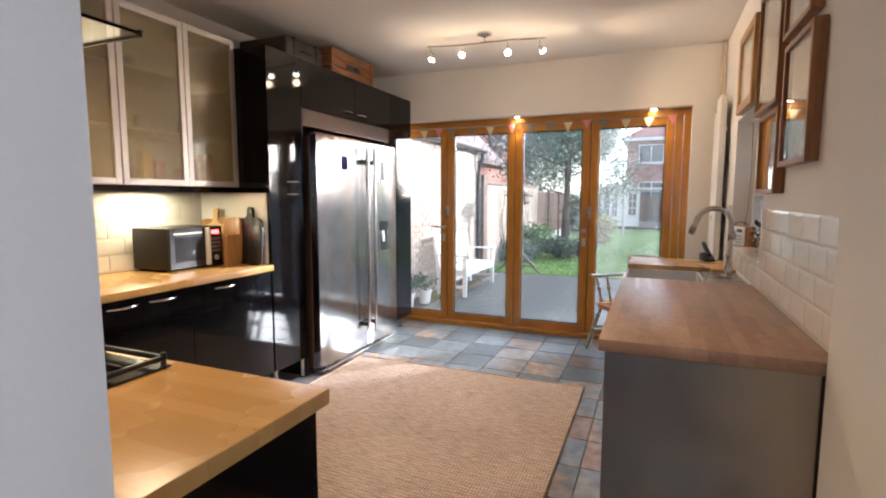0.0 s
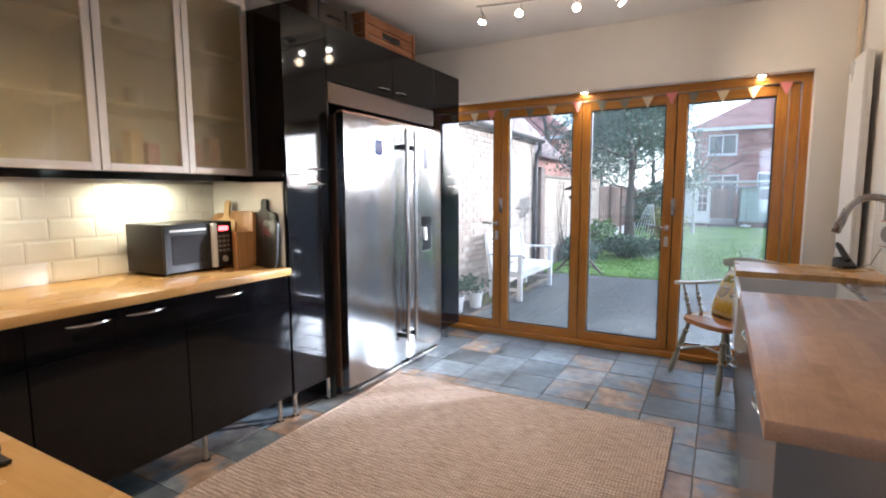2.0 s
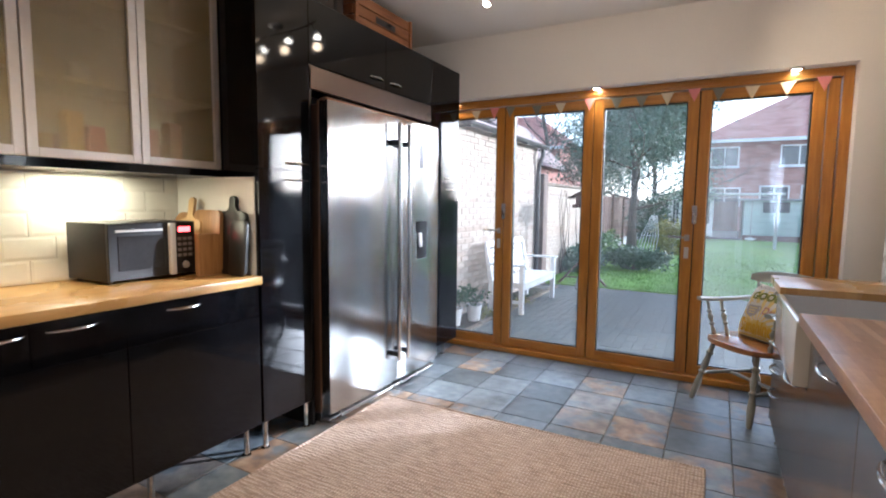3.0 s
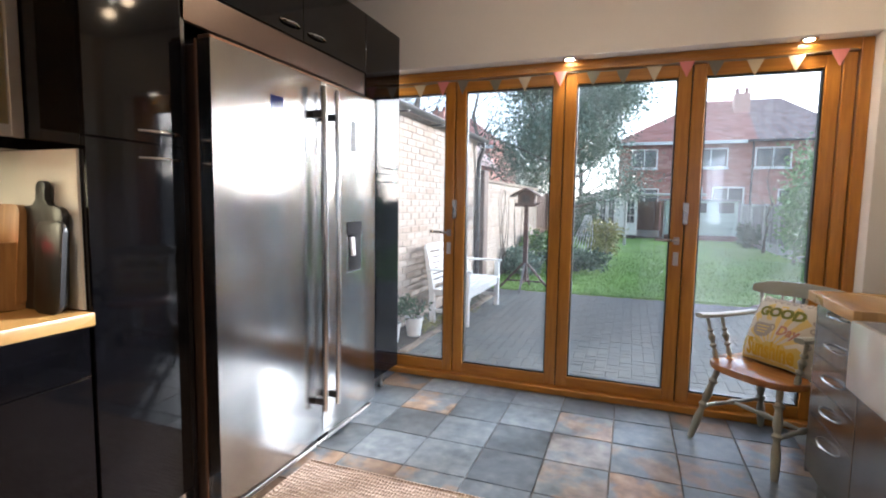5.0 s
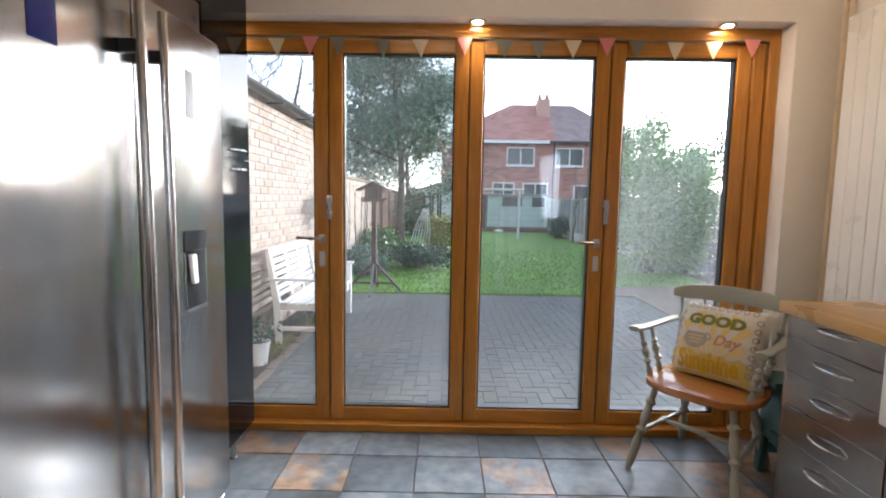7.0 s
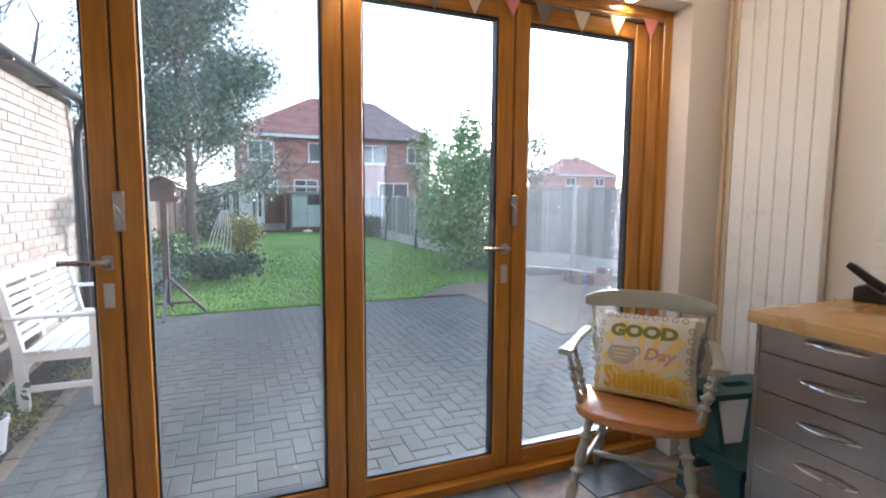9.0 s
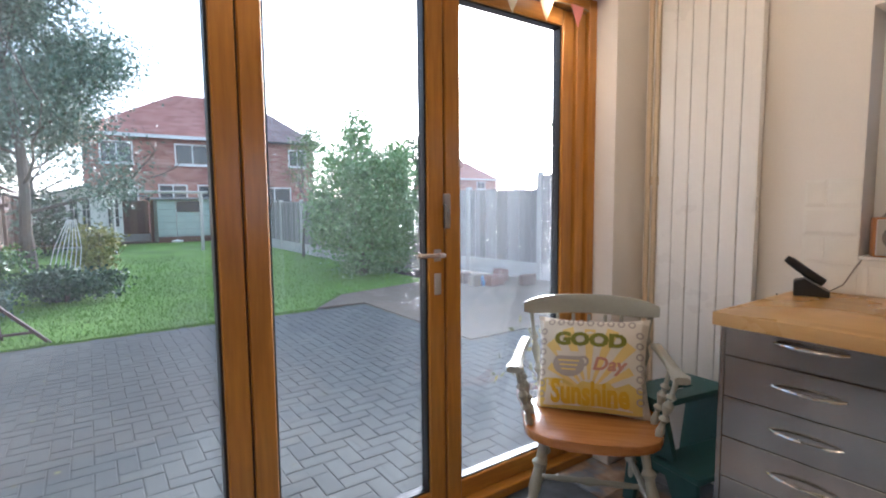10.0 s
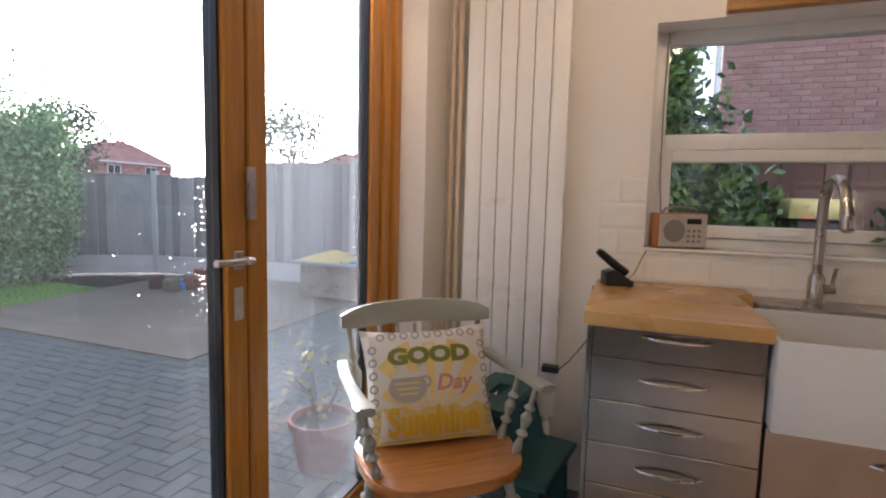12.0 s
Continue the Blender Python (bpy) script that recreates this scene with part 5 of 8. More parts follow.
def microwave():
    u = thing("microwave", (-2.83, 2.2, 0.897), "black microwave oven with a white door handle on the worktop", "microwave", turn=0)
    m = pose(-2.79, 2.295, 0.899, 0, 0, 3) @ Matrix.Diagonal((1, 0.87, 1, 1))
    parts = []

    def mk(name, bm, mat, parent, label=""):
        bm.transform(m)
        return part(name, bm, mat, parent, label)
    mk("body", boxes((-0.15, 0.13, -0.235, 0.235, 0.012, 0.262), bevel=0.005, seg=2), M["micro_body"], u)
    d = mk("door", boxes((0.131, 0.15, -0.235, 0.105, 0.014, 0.26), bevel=0.003), M["black"], u, "black microwave door")
    mk("window", boxes((0.150, 0.1525, -0.19, 0.05, 0.055, 0.205), bevel=0.001), M["smoked"], d, "dark smoked glass window")
    mk("trim", boxes((0.150, 0.1535, -0.20, 0.045, 0.222, 0.232), bevel=0.0005), M["silver"], d)
    mk("handle", boxes((0.150, 0.175, 0.072, 0.103, 0.016, 0.256), bevel=0.005, seg=2), M["white_plastic"], u, "white microwave handle")
    p = mk("control_panel", boxes((0.131, 0.152, 0.107, 0.235, 0.014, 0.26), bevel=0.002), M["black"], u)
    mk("display", boxes((0.152, 0.1535, 0.135, 0.205, 0.212, 0.236), bevel=0), M["red_led"], p, "red lit clock digits")
    for i in range(3):
        for j in range(4):
            mk("button", boxes((0.152, 0.1545, 0.128 + 0.032 * i, 0.150 + 0.032 * i, 0.095 + 0.026 * j, 0.109 + 0.026 * j), bevel=0.0005), M["cord"], p)
    bm = lathe(bmesh.new(), [(0, 0), (0.018, 0), (0.016, 0.012), (0, 0.012)], (0.152, 0.172, 0.055), 18, Euler((0, radians(90), 0)).to_matrix())
    mk("dial", bm, M["silver"], p)
    for sx2, sy2 in ((-0.12, -0.2), (-0.12, 0.2), (0.1, -0.2), (0.1, 0.2)):
        mk("foot", lathe(bmesh.new(), [(0, 0), (0.012, 0), (0.012, 0.013), (0, 0.013)], (sx2, sy2, 0), 10), M["black"], u)


M["micro_body"] = surface("dark_brown_metal", (0.012, 0.009, 0.008), 0.4, 0.3, var=0.05)
M["smoked"] = surface("smoked_glass", (0.035, 0.035, 0.038), 0.08, var=0.1, bump=0)
M["dark_green"] = surface("dark_green_card", (0.04, 0.05, 0.028), 0.5)
microwave()


def board(name, x, y, w, h, t, mat, label, handle=0.0, lean=6, hole=False, rounded=0.03, group="chopping boards"):
    """A board that stands on the worktop and leans on the panel behind."""
    out = []
    z0 = 0.0

    def arc(cx, cz, r, a0, a1, n=5):
        return [(cx + r * math.cos(radians(a0 + (a1 - a0) * k / n)), cz + r * math.sin(radians(a0 + (a1 - a0) * k / n))) for k in range(n + 1)]
    r = rounded
    out += arc(-w / 2 + r, z0 + r, r, 180, 270) + arc(w / 2 - r, z0 + r, r, 270, 360) + arc(w / 2 - r, h - r, r, 0, 90)
    if handle:
        out += [(0.035, h), (0.018, h + 0.02)] + arc(0, h + handle - 0.022, 0.024, 0, 180, 8) + [(-0.018, h + 0.02), (-0.035, h)]
    out += arc(-w / 2 + r, h - r, r, 90, 180)
    bm = prism(bmesh.new(), out, "y", -t / 2, t / 2, min(0.003, t / 4))
    ob = new(name, mesh_of(name, bm, mat))
    ob.matrix_basis = pose(x, y, 0.898, -lean, 0, 0)
    return tagged(ob, label, "chopping board", group)


board("chopping_board", -2.78, 2.545, 0.17, 0.27, 0.016, M["pine"], "pale wooden paddle chopping board standing against the panel", 0.11, 8)
board("chopping_board", -2.88, 2.60, 0.16, 0.30, 0.02, M["acacia"], "rounded brown wooden board standing in the corner", 0.0, 4, rounded=0.07)
board("chopping_board", -2.66, 2.575, 0.20, 0.315, 0.03, M["acacia"], "thick brown wooden chopping board standing against the panel", 0.0, 5)
board("chopping_board", -2.50, 2.60, 0.20, 0.31, 0.02, M["black"], "black chopping board with a round handle", 0.075, 3)
board("chopping_board", -2.43, 2.57, 0.12, 0.27, 0.014, M["black"], "plain black chopping board at the worktop end", 0.0, 5)
single("recipe_book", boxes((-2.60, -2.565, 2.47, 2.60, 0.898, 1.10), bevel=0.002), M["acacia"], "upright brown book on the worktop", "book", (-2.58, 2.53, 0.898))


def hob():
    u = thing("gas_hob", (-1.6, 0.73, 0.897), "black gas hob with cast iron pan supports let into the worktop", "hob")
    x0, x1, y0, y1, z = -1.96, -1.18, 0.44, 0.93, 0.898
    part("tray", boxes((x0, x1, y0, y1, z, z + 0.006), bevel=0.002), M["hob_glass"], u, "glossy black hob plate")
    for cx, cy, r in ((-1.37, 0.80, 0.045), (-1.37, 0.57, 0.036), (-1.77, 0.80, 0.036), (-1.77, 0.57, 0.045), (-1.57, 0.69, 0.05)):
        b = part("burner", lathe(bmesh.new(), [(0, z + 0.006), (r + 0.012, z + 0.006), (r + 0.012, z + 0.014), (r, z + 0.016), (r, z + 0.024), (0, z + 0.024)], (cx, cy, 0), 20), M["silver"], u, "silver burner ring")
        part("cap", lathe(bmesh.new(), [(0, z + 0.0245), (r - 0.004, z + 0.0245), (r - 0.004, z + 0.030), (r - 0.010, z + 0.032), (0, z + 0.032)], (cx, cy, 0), 20), M["iron"], b)
    for a, b2 in ((x0 + 0.01, x0 + 0.262), (x0 + 0.266, x1 - 0.266), (x1 - 0.262, x1 - 0.005)):
        bm = bmesh.new()
        h0, h1 = z + 0.020, z + 0.034
        for q in ((a, b2, y0 + 0.02, y0 + 0.034), (a, b2, y1 - 0.024, y1 - 0.01), (a, a + 0.013, y0 + 0.02, y1 - 0.01), (b2 - 0.013, b2, y0 + 0.02, y1 - 0.01), (a, b2, (y0 + y1) / 2 - 0.006, (y0 + y1) / 2 + 0.006)):
            box(bm, q[0], q[1], q[2], q[3], h0, h1, bevel=0.003)
        m = (a + b2) / 2
        for yy in (0.57, 0.80):
            for q in ((a + 0.01, m - 0.035, yy - 0.005, yy + 0.005), (m + 0.035, b2 - 0.01, yy - 0.005, yy + 0.005)):
                box(bm, q[0], q[1], q[2], q[3], h0 + 0.002, h1 + 0.006, bevel=0.002)
        for fx in (a + 0.007, b2 - 0.007):
            for fy in (y0 + 0.027, y1 - 0.017):
                box(bm, fx - 0.006, fx + 0.006, fy - 0.006, fy + 0.006, z + 0.006, h1 + 0.008, bevel=0.002)
        part("pan_support", bm, M["iron"], u, "cast iron pan support")


M["hob_glass"] = surface("black_hob_glass", (0.02, 0.02, 0.022), 0.12, var=0.1, bump=0)
hob()


def hood():
    u = thing("cooker_hood", (-1.55, 0.5, 1.69), "chimney cooker hood with a flat glass canopy", "cooker hood")
    g = part("canopy", boxes((-2.0, -1.08, NEAR + 0.004, 0.815, 1.715, 1.723), bevel=0.001), M["picture_glass"], u, "flat clear glass canopy")
    part("edge_trim", boxes((-2.0, -1.08, 0.816, 0.824, 1.711, 1.727), bevel=0.001), M["black"], u)
    part("body", boxes((-1.78, -1.30, NEAR + 0.004, 0.66, 1.66, 1.714), bevel=0.004), M["steel_y"], u)
    part("chimney", boxes((-1.67, -1.41, NEAR + 0.004, 0.60, 1.724, 2.598), bevel=0.002), M["steel_y"], u)


hood()


def crate():
    u = thing("wooden_crate", (-2.62, 3.75, 2.33), "old brown wooden crate on top of the cabinets", "crate")
    x0, x1, y0, y1, z0, z1 = -2.90, -2.42, 3.46, 4.10, 2.330, 2.545
    for k in range(3):
        a = z0 + 0.012 + 0.068 * k
        part("slat", boxes((x1 - 0.014, x1, y0, y1, a, a + 0.062), bevel=0.002), M["crate"], u)
        part("slat", boxes((x0, x0 + 0.014, y0, y1, a, a + 0.062), bevel=0.002), M["crate"], u)
        part("end_slat", boxes((x0 + 0.015, x1 - 0.015, y0, y0 + 0.014, a, a + 0.062), bevel=0.002), M["crate"], u)
        part("end_slat", boxes((x0 + 0.015, x1 - 0.015, y1 - 0.014, y1, a, a + 0.062), bevel=0.002), M["crate"], u)
    part("base", boxes((x0, x1, y0, y1, z0 + 0.001, z0 + 0.011), bevel=0.001), M["crate"], u)
    for a, b in ((y0, y0 + 0.03), (y1 - 0.03, y1)):
        part("batten", boxes((x1 + 0.0005, x1 + 0.012, a, b, z0 + 0.002, z1), bevel=0.002), M["crate"], u)
    part("stencil", boxes((x1 + 0.0005, x1 + 0.002, 3.68, 3.90, z0 + 0.085, z0 + 0.125), bevel=0), M["iron"], u, "faded dark stencilled mark")
    bm = boxes((-2.90, -2.46, 2.98, 3.42, 2.331, 2.50), bevel=0.02, seg=3)
    s = thing("suitcase", (-2.68, 3.2, 2.33), "dark brown old suitcase on top of the cabinets", "suitcase")
    part("shell", bm, M["suitcase"], s)
    part("handle", tube(bmesh.new(), [(-2.461, 3.14, 2.42), (-2.44, 3.15, 2.42), (-2.435, 3.2, 2.42), (-2.44, 3.25, 2.42), (-2.461, 3.26, 2.42)], 0.007, 8), M["black"], s)
    part("strap", boxes((-2.905, -2.455, 3.06, 3.085, 2.3305, 2.505), (-2.905, -2.455, 3.32, 3.345, 2.3305, 2.505), bevel=0.002), M["black"], s)


M["suitcase"] = surface("dark_brown_leather", (0.045, 0.028, 0.02), 0.5, var=0.2, bump=0.25)
crate()


def track_light():
    u = thing("track_light", (-1.25, 3.81, 2.6), "chrome ceiling spotlight bar with four lit lamps", "ceiling light")
    a, b = Vector((-1.71, 3.75, 2.535)), Vector((-0.80, 3.89, 2.535))
    bar = tube(bmesh.new(), [a.lerp(b, k / 16) + Vector((0, 0.02 * math.sin(2 * math.pi * k / 16), 0)) for k in range(17)], 0.007, 8)
    part("bar", bar, M["chrome"], u)
    part("ceiling_rose", lathe(bmesh.new(), [(0, 2.599), (0.06, 2.599), (0.058, 2.585), (0.02, 2.572), (0.008, 2.565), (0.008, 2.535), (0, 2.535)], (-1.25, 3.81, 0), 24), M["chrome"], u)
    for (lx, ly), (tx, ty) in TRACK:
        s = ((lx - a.x) / (b.x - a.x))
        top = a.lerp(b, min(0.97, max(0.03, s)))
        d = (Vector((tx, ty, 0.9)) - Vector((lx, ly, 2.47))).normalized()
        h = part("lamp_head", tube(bmesh.new(), [top, (top.x, top.y, 2.50), (lx, ly, 2.485)], 0.005, 8), M["chrome"], u)
        q = Vector((lx, ly, 2.475))
        part("shade", tube(bmesh.new(), [q - d * 0.012, q, q + d * 0.03, q + d * 0.034], [0.010, 0.018, 0.026, 0.026], 16, caps=False), M["chrome"], h, "chrome lamp cup")
        part("bulb", tube(bmesh.new(), [q + d * 0.012, q + d * 0.030, q + d * 0.042, q + d * 0.046], [0.016, 0.022, 0.020, 0.010], 14), M["bulb"], h, "lit halogen bulb")


track_light()


def soffit_lights():
    for lx in (-2.47, -1.25, -0.03):
        u = thing("downlight", (lx, 4.84, 2.12), "small round chrome downlight, lit", "ceiling light", "downlights over the folding doors")
        bm = lathe(bmesh.new(), [(0.027, 2.1195), (0.042, 2.1195), (0.042, 2.113), (0.036, 2.108), (0.027, 2.112)], (lx, 4.825, 0), 24)
        part("ring", bm, M["chrome"], u)
        part("bulb", lathe(bmesh.new(), [(0.0, 2.107), (0.015, 2.108), (0.026, 2.113), (0.026, 2.119), (0, 2.119)], (lx, 4.825, 0), 20), M["bulb"], u, "lit bulb")


soffit_lights()


def bunting():
    u = thing("bunting", (-1.2, 4.87, 2.06), "string of small pink, cream and grey cotton flags", "bunting")
    y = 4.868
    xs = [-2.45, -2.25, -2.08, -1.94, -1.72, -1.53, -1.31, -1.11, -0.94, -0.77, -0.60, -0.45, -0.26, -0.07, 0.12]
    zf = lambda x: 2.064 - 0.018 * abs(math.sin((x + 1.31) * math.pi / 0.71)) + 0.006 * x
    pts = [(-2.6 + 0.08 * k, y, zf(-2.6 + 0.08 * k)) for k in range(36)]
    part("string", tube(bmesh.new(), pts, 0.003, 6), M["flag_grey"], u)
    tones = ["grey", "cream", "pink", "grey", "grey", "cream", "pink", "grey", "grey", "cream", "pink", "grey", "cream", "cream", "pink"]
    rnd = random.Random(2)
    for x, tone in zip(xs, tones):
        bm = bmesh.new()
        z, sw = zf(x), rnd.uniform(-0.006, 0.006)
        grid = []
        for r in range(4):
            f = r / 3
            w = 0.041 * (1 - f) + 0.001
            grid.append([(x + s * w + sw * f, y - 0.003 - 0.006 * math.sin(s * 1.5 + f * 2) * f, z - 0.088 * f) for s in (-1, 0, 1)])
        vs = [[bm.verts.new(p) for p in row] for row in grid]
        vb = [[bm.verts.new((p[0], p[1] - 0.0012, p[2])) for p in row] for row in grid]
        for r in range(3):
            for c in range(2):
                bm.faces.new((vs[r][c], vs[r][c + 1], vs[r + 1][c + 1], vs[r + 1][c]))
                bm.faces.new((vb[r][c], vb[r + 1][c], vb[r + 1][c + 1], vb[r][c + 1]))
        part("flag", bm, M["flag_" + tone], u, tone + " cotton flag")


bunting()


M["groove"] = block_wood("pale_groove_wood", (0.58, 0.42, 0.30), (0.40, 0.26, 0.17), "y", rough=0.3)


def worktop_grooves():
    """Drainer grooves of the near worktop, as slightly raised flutes paler than the wood."""
    for k in range(6):
        x = -0.07 + 0.062 * k
        bm = bmesh.new()
        n = 8
        rows = []
        for i in range(n + 1):
            y = 3.026 - 0.36 * i / n
            w = 0.013 * (1 - 0.3 * i / n)
            rows.append([bm.verts.new((x + s * w + 0.012 * (i / n), y, 0.8972 + 0.0012 * (1 - abs(s)) * (1 - i / n))) for s in (-1, -0.4, 0.4, 1)])
        for i in range(n):
            for c in range(3):
                bm.faces.new((rows[i][c], rows[i][c + 1], rows[i + 1][c + 1], rows[i + 1][c]))
        single("drainer_groove", bm, M["groove"], "drainer flute in the worktop beside the sink", "groove", (x, 2.9, 0.897), "drainer grooves")


worktop_grooves()
for cy, n in ((2.15, 3), (1.2, 2)):
    u = thing("under_cabinet_lamp", (-2.85, cy, 1.377), "slim under cabinet strip lamp, lit", "lamp", "under cabinet lamps")
    part("housing", boxes((-2.875, -2.825, cy - 0.14, cy + 0.14, 1.3745, 1.3775), bevel=0), M["silver"], u)
for i, (sx3, sy3, sz3, col) in enumerate(((-2.85, 2.05, 1.432, "cloth_pink"), (-2.84, 2.16, 1.432, "flag_pink"), (-2.86, 1.98, 1.432, "cloth_yellow"), (-2.84, 2.38, 1.432, "flag_pink"), (-2.85, 2.50, 1.432, "cloth_pink"), (-2.84, 2.12, 1.737, "porcelain"), (-2.85, 1.95, 1.737, "porcelain"), (-2.85, 2.42, 1.737, "porcelain"), (-2.86, 1.55, 1.432, "porcelain"), (-2.86, 2.1, 2.067, "porcelain"))):
    u = thing("mug", (sx3, sy3, sz3), "coloured mug on the cabinet shelf" if col != "porcelain" else "white mug on the cabinet shelf", "mug", "mugs in the wall cabinet")
    part("cup", lathe(bmesh.new(), [(0, 0), (0.032, 0), (0.04, 0.01), (0.041, 0.095), (0.037, 0.095), (0.035, 0.012), (0, 0.012)], (sx3, sy3, sz3), 18), M[col], u)
    part("handle", tube(bmesh.new(), [(sx3, sy3 + 0.039, sz3 + 0.08), (sx3, sy3 + 0.062, sz3 + 0.07), (sx3, sy3 + 0.065, sz3 + 0.04), (sx3, sy3 + 0.039, sz3 + 0.022)], 0.005, 6), M[col], u)


def cupboard_contents():
    """Food packets and mugs that show faintly behind the frosted doors."""
    M["packet_yellow"] = surface("yellow_card", (0.70, 0.42, 0.05), 0.6, var=0.1)
    M["packet_pink"] = surface("pink_card", (0.60, 0.16, 0.18), 0.6, var=0.1)
    M["packet_orange"] = surface("orange_card", (0.55, 0.22, 0.05), 0.6, var=0.1)
    for y, mat, h, word in ((2.02, "packet_yellow", 0.17, "yellow"), (2.10, "packet_pink", 0.12, "pink"), (2.33, "packet_pink", 0.14, "pink"), (2.44, "packet_orange", 0.18, "orange"), (1.20, "packet_orange", 0.12, "orange")):
        u = thing("food_packet", (-2.70, y, 1.431), word + " food packet on the bottom shelf of the frosted cabinet", "packet", "food packets")
        part("carton", boxes((-2.735, -2.665, y - 0.03, y + 0.03, 1.4325, 1.4325 + h), bevel=0.003), M[mat], u)
        part("flap", boxes((-2.725, -2.675, y - 0.028, y + 0.028, 1.433 + h, 1.439 + h), bevel=0.001), M[mat], u)


cupboard_contents()




# ---- outside ----
M.update({
    "grass": surface("lawn_grass", (0.145, 0.27, 0.034), 0.9, var=0.3, scale=0.8, fine=40, bump=0.6, distance=0.02),
    "blade": palette("grass_blade", [(0.2, (0.125, 0.25, 0.03)), (0.6, (0.155, 0.295, 0.038)), (0.9, (0.185, 0.33, 0.055))], 0.85),
    "earth": surface("dark_soil", (0.045, 0.035, 0.025), 0.95, var=0.3, fine=30, bump=0.6, distance=0.02),
    "buff_brick": palette("buff_brick", [(0.1, (0.33, 0.255, 0.20)), (0.4, (0.39, 0.325, 0.26)), (0.7, (0.43, 0.365, 0.30)), (0.95, (0.36, 0.28, 0.22))], 0.9, 30),
    "red_brick": palette("red_brick", [(0.15, (0.29, 0.13, 0.105)), (0.5, (0.41, 0.20, 0.155)), (0.85, (0.48, 0.30, 0.24))], 0.9, 30),
    "side_brick": palette("mottled_red_brick", [(0.15, (0.22, 0.10, 0.085)), (0.5, (0.32, 0.17, 0.14)), (0.85, (0.42, 0.28, 0.24))], 0.9, 18, amount=0.75, big=5.0, bump=0.6),
    "mortar": surface("pale_mortar", (0.36, 0.32, 0.265), 0.95, var=0.1, fine=80, bump=0.3),
    "grey_block": palette("grey_block_paving", [(0.1, (0.103, 0.112, 0.107)), (0.45, (0.120, 0.131, 0.122)), (0.75, (0.137, 0.146, 0.135)), (0.95, (0.156, 0.138, 0.122))], 0.9, 50, 0.3, 0.55, big=0.9),
    "joint": surface("dark_paving_joint", (0.10, 0.105, 0.08), 0.95, var=0.4),
    "concrete": surface("weathered_concrete", (0.19, 0.15, 0.105), 0.85, var=0.2, scale=1.5, fine=40, bump=0.3),
    "concrete_pale": surface("pale_concrete", (0.50, 0.49, 0.46), 0.85, var=0.12, fine=40, bump=0.3),
    "fence": palette("weathered_fence_board", [(0.2, (0.21, 0.20, 0.19)), (0.6, (0.30, 0.29, 0.28)), (0.9, (0.37, 0.35, 0.33))], 0.85, 30),
    "fence_brown": palette("brown_fence_board", [(0.2, (0.11, 0.06, 0.045)), (0.6, (0.17, 0.10, 0.07)), (0.9, (0.22, 0.14, 0.10))], 0.85, 30),
    "white_paint": surface("white_outdoor_paint", (0.74, 0.74, 0.71), 0.55, var=0.06, bump=0.1),
    "shed_green": surface("pale_green_paint", (0.44, 0.53, 0.48), 0.7, var=0.1, bump=0.15),
    "roof_red": palette("red_roof_tiles", [(0.2, (0.42, 0.19, 0.15)), (0.6, (0.54, 0.26, 0.21)), (0.9, (0.60, 0.34, 0.28))], 0.85, 20),
    "roof_grey": palette("grey_roof_tiles", [(0.2, (0.30, 0.23, 0.215)), (0.6, (0.38, 0.30, 0.285)), (0.9, (0.46, 0.375, 0.35))], 0.85, 20),
    "felt": surface("grey_roofing_felt", (0.24, 0.25, 0.25), 0.9, var=0.15, bump=0.3),
    "gutter": surface("dark_gutter_plastic", (0.05, 0.045, 0.045), 0.4, var=0.1),
    "bark": surface("grey_bark", (0.13, 0.11, 0.09), 0.95, var=0.25, scale=2, fine=25, bump=0.8, stretch=(1, 1, 0.3), distance=0.02),
    "table_wood": surface("dark_stained_wood", (0.085, 0.047, 0.037), 0.7, var=0.25, fine=40, bump=0.2, stretch=(1, 1, 0.3)),
    "grey_leaf": palette("grey_green_leaf", [(0.15, (0.06, 0.12, 0.08)), (0.5, (0.15, 0.22, 0.16)), (0.9, (0.29, 0.36, 0.28))], 0.45),
    "bamboo_leaf": palette("bright_green_leaf", [(0.15, (0.10, 0.20, 0.06)), (0.5, (0.22, 0.36, 0.14)), (0.9, (0.40, 0.52, 0.28))], 0.45),
    "dark_leaf": palette("dark_green_leaf", [(0.15, (0.025, 0.065, 0.015)), (0.5, (0.08, 0.18, 0.035)), (0.9, (0.24, 0.36, 0.09))], 0.35),
    "shrub_leaf": palette("shrub_leaf", [(0.15, (0.025, 0.06, 0.03)), (0.5, (0.05, 0.10, 0.045)), (0.9, (0.12, 0.17, 0.09))], 0.6),
    "dry_leaf": palette("yellow_green_leaf", [(0.2, (0.16, 0.17, 0.03)), (0.9, (0.38, 0.34, 0.08))], 0.6),
    "window_dark": surface("dark_window_glass", (0.06, 0.065, 0.07), 0.06, var=0.2, bump=0),
    "curtain": surface("white_net_curtain", (0.82, 0.82, 0.82), 0.8, var=0.1, bump=0),
    "blue_plastic": surface("blue_plastic", (0.08, 0.25, 0.55), 0.4),
    "yellow_cover": surface("yellow_cover", (0.60, 0.45, 0.14), 0.8, var=0.15, bump=0.3),
})
G = GROUND
M["grey_block"].node_tree.nodes["Principled BSDF"].inputs["Specular IOR Level"].default_value = 0.25

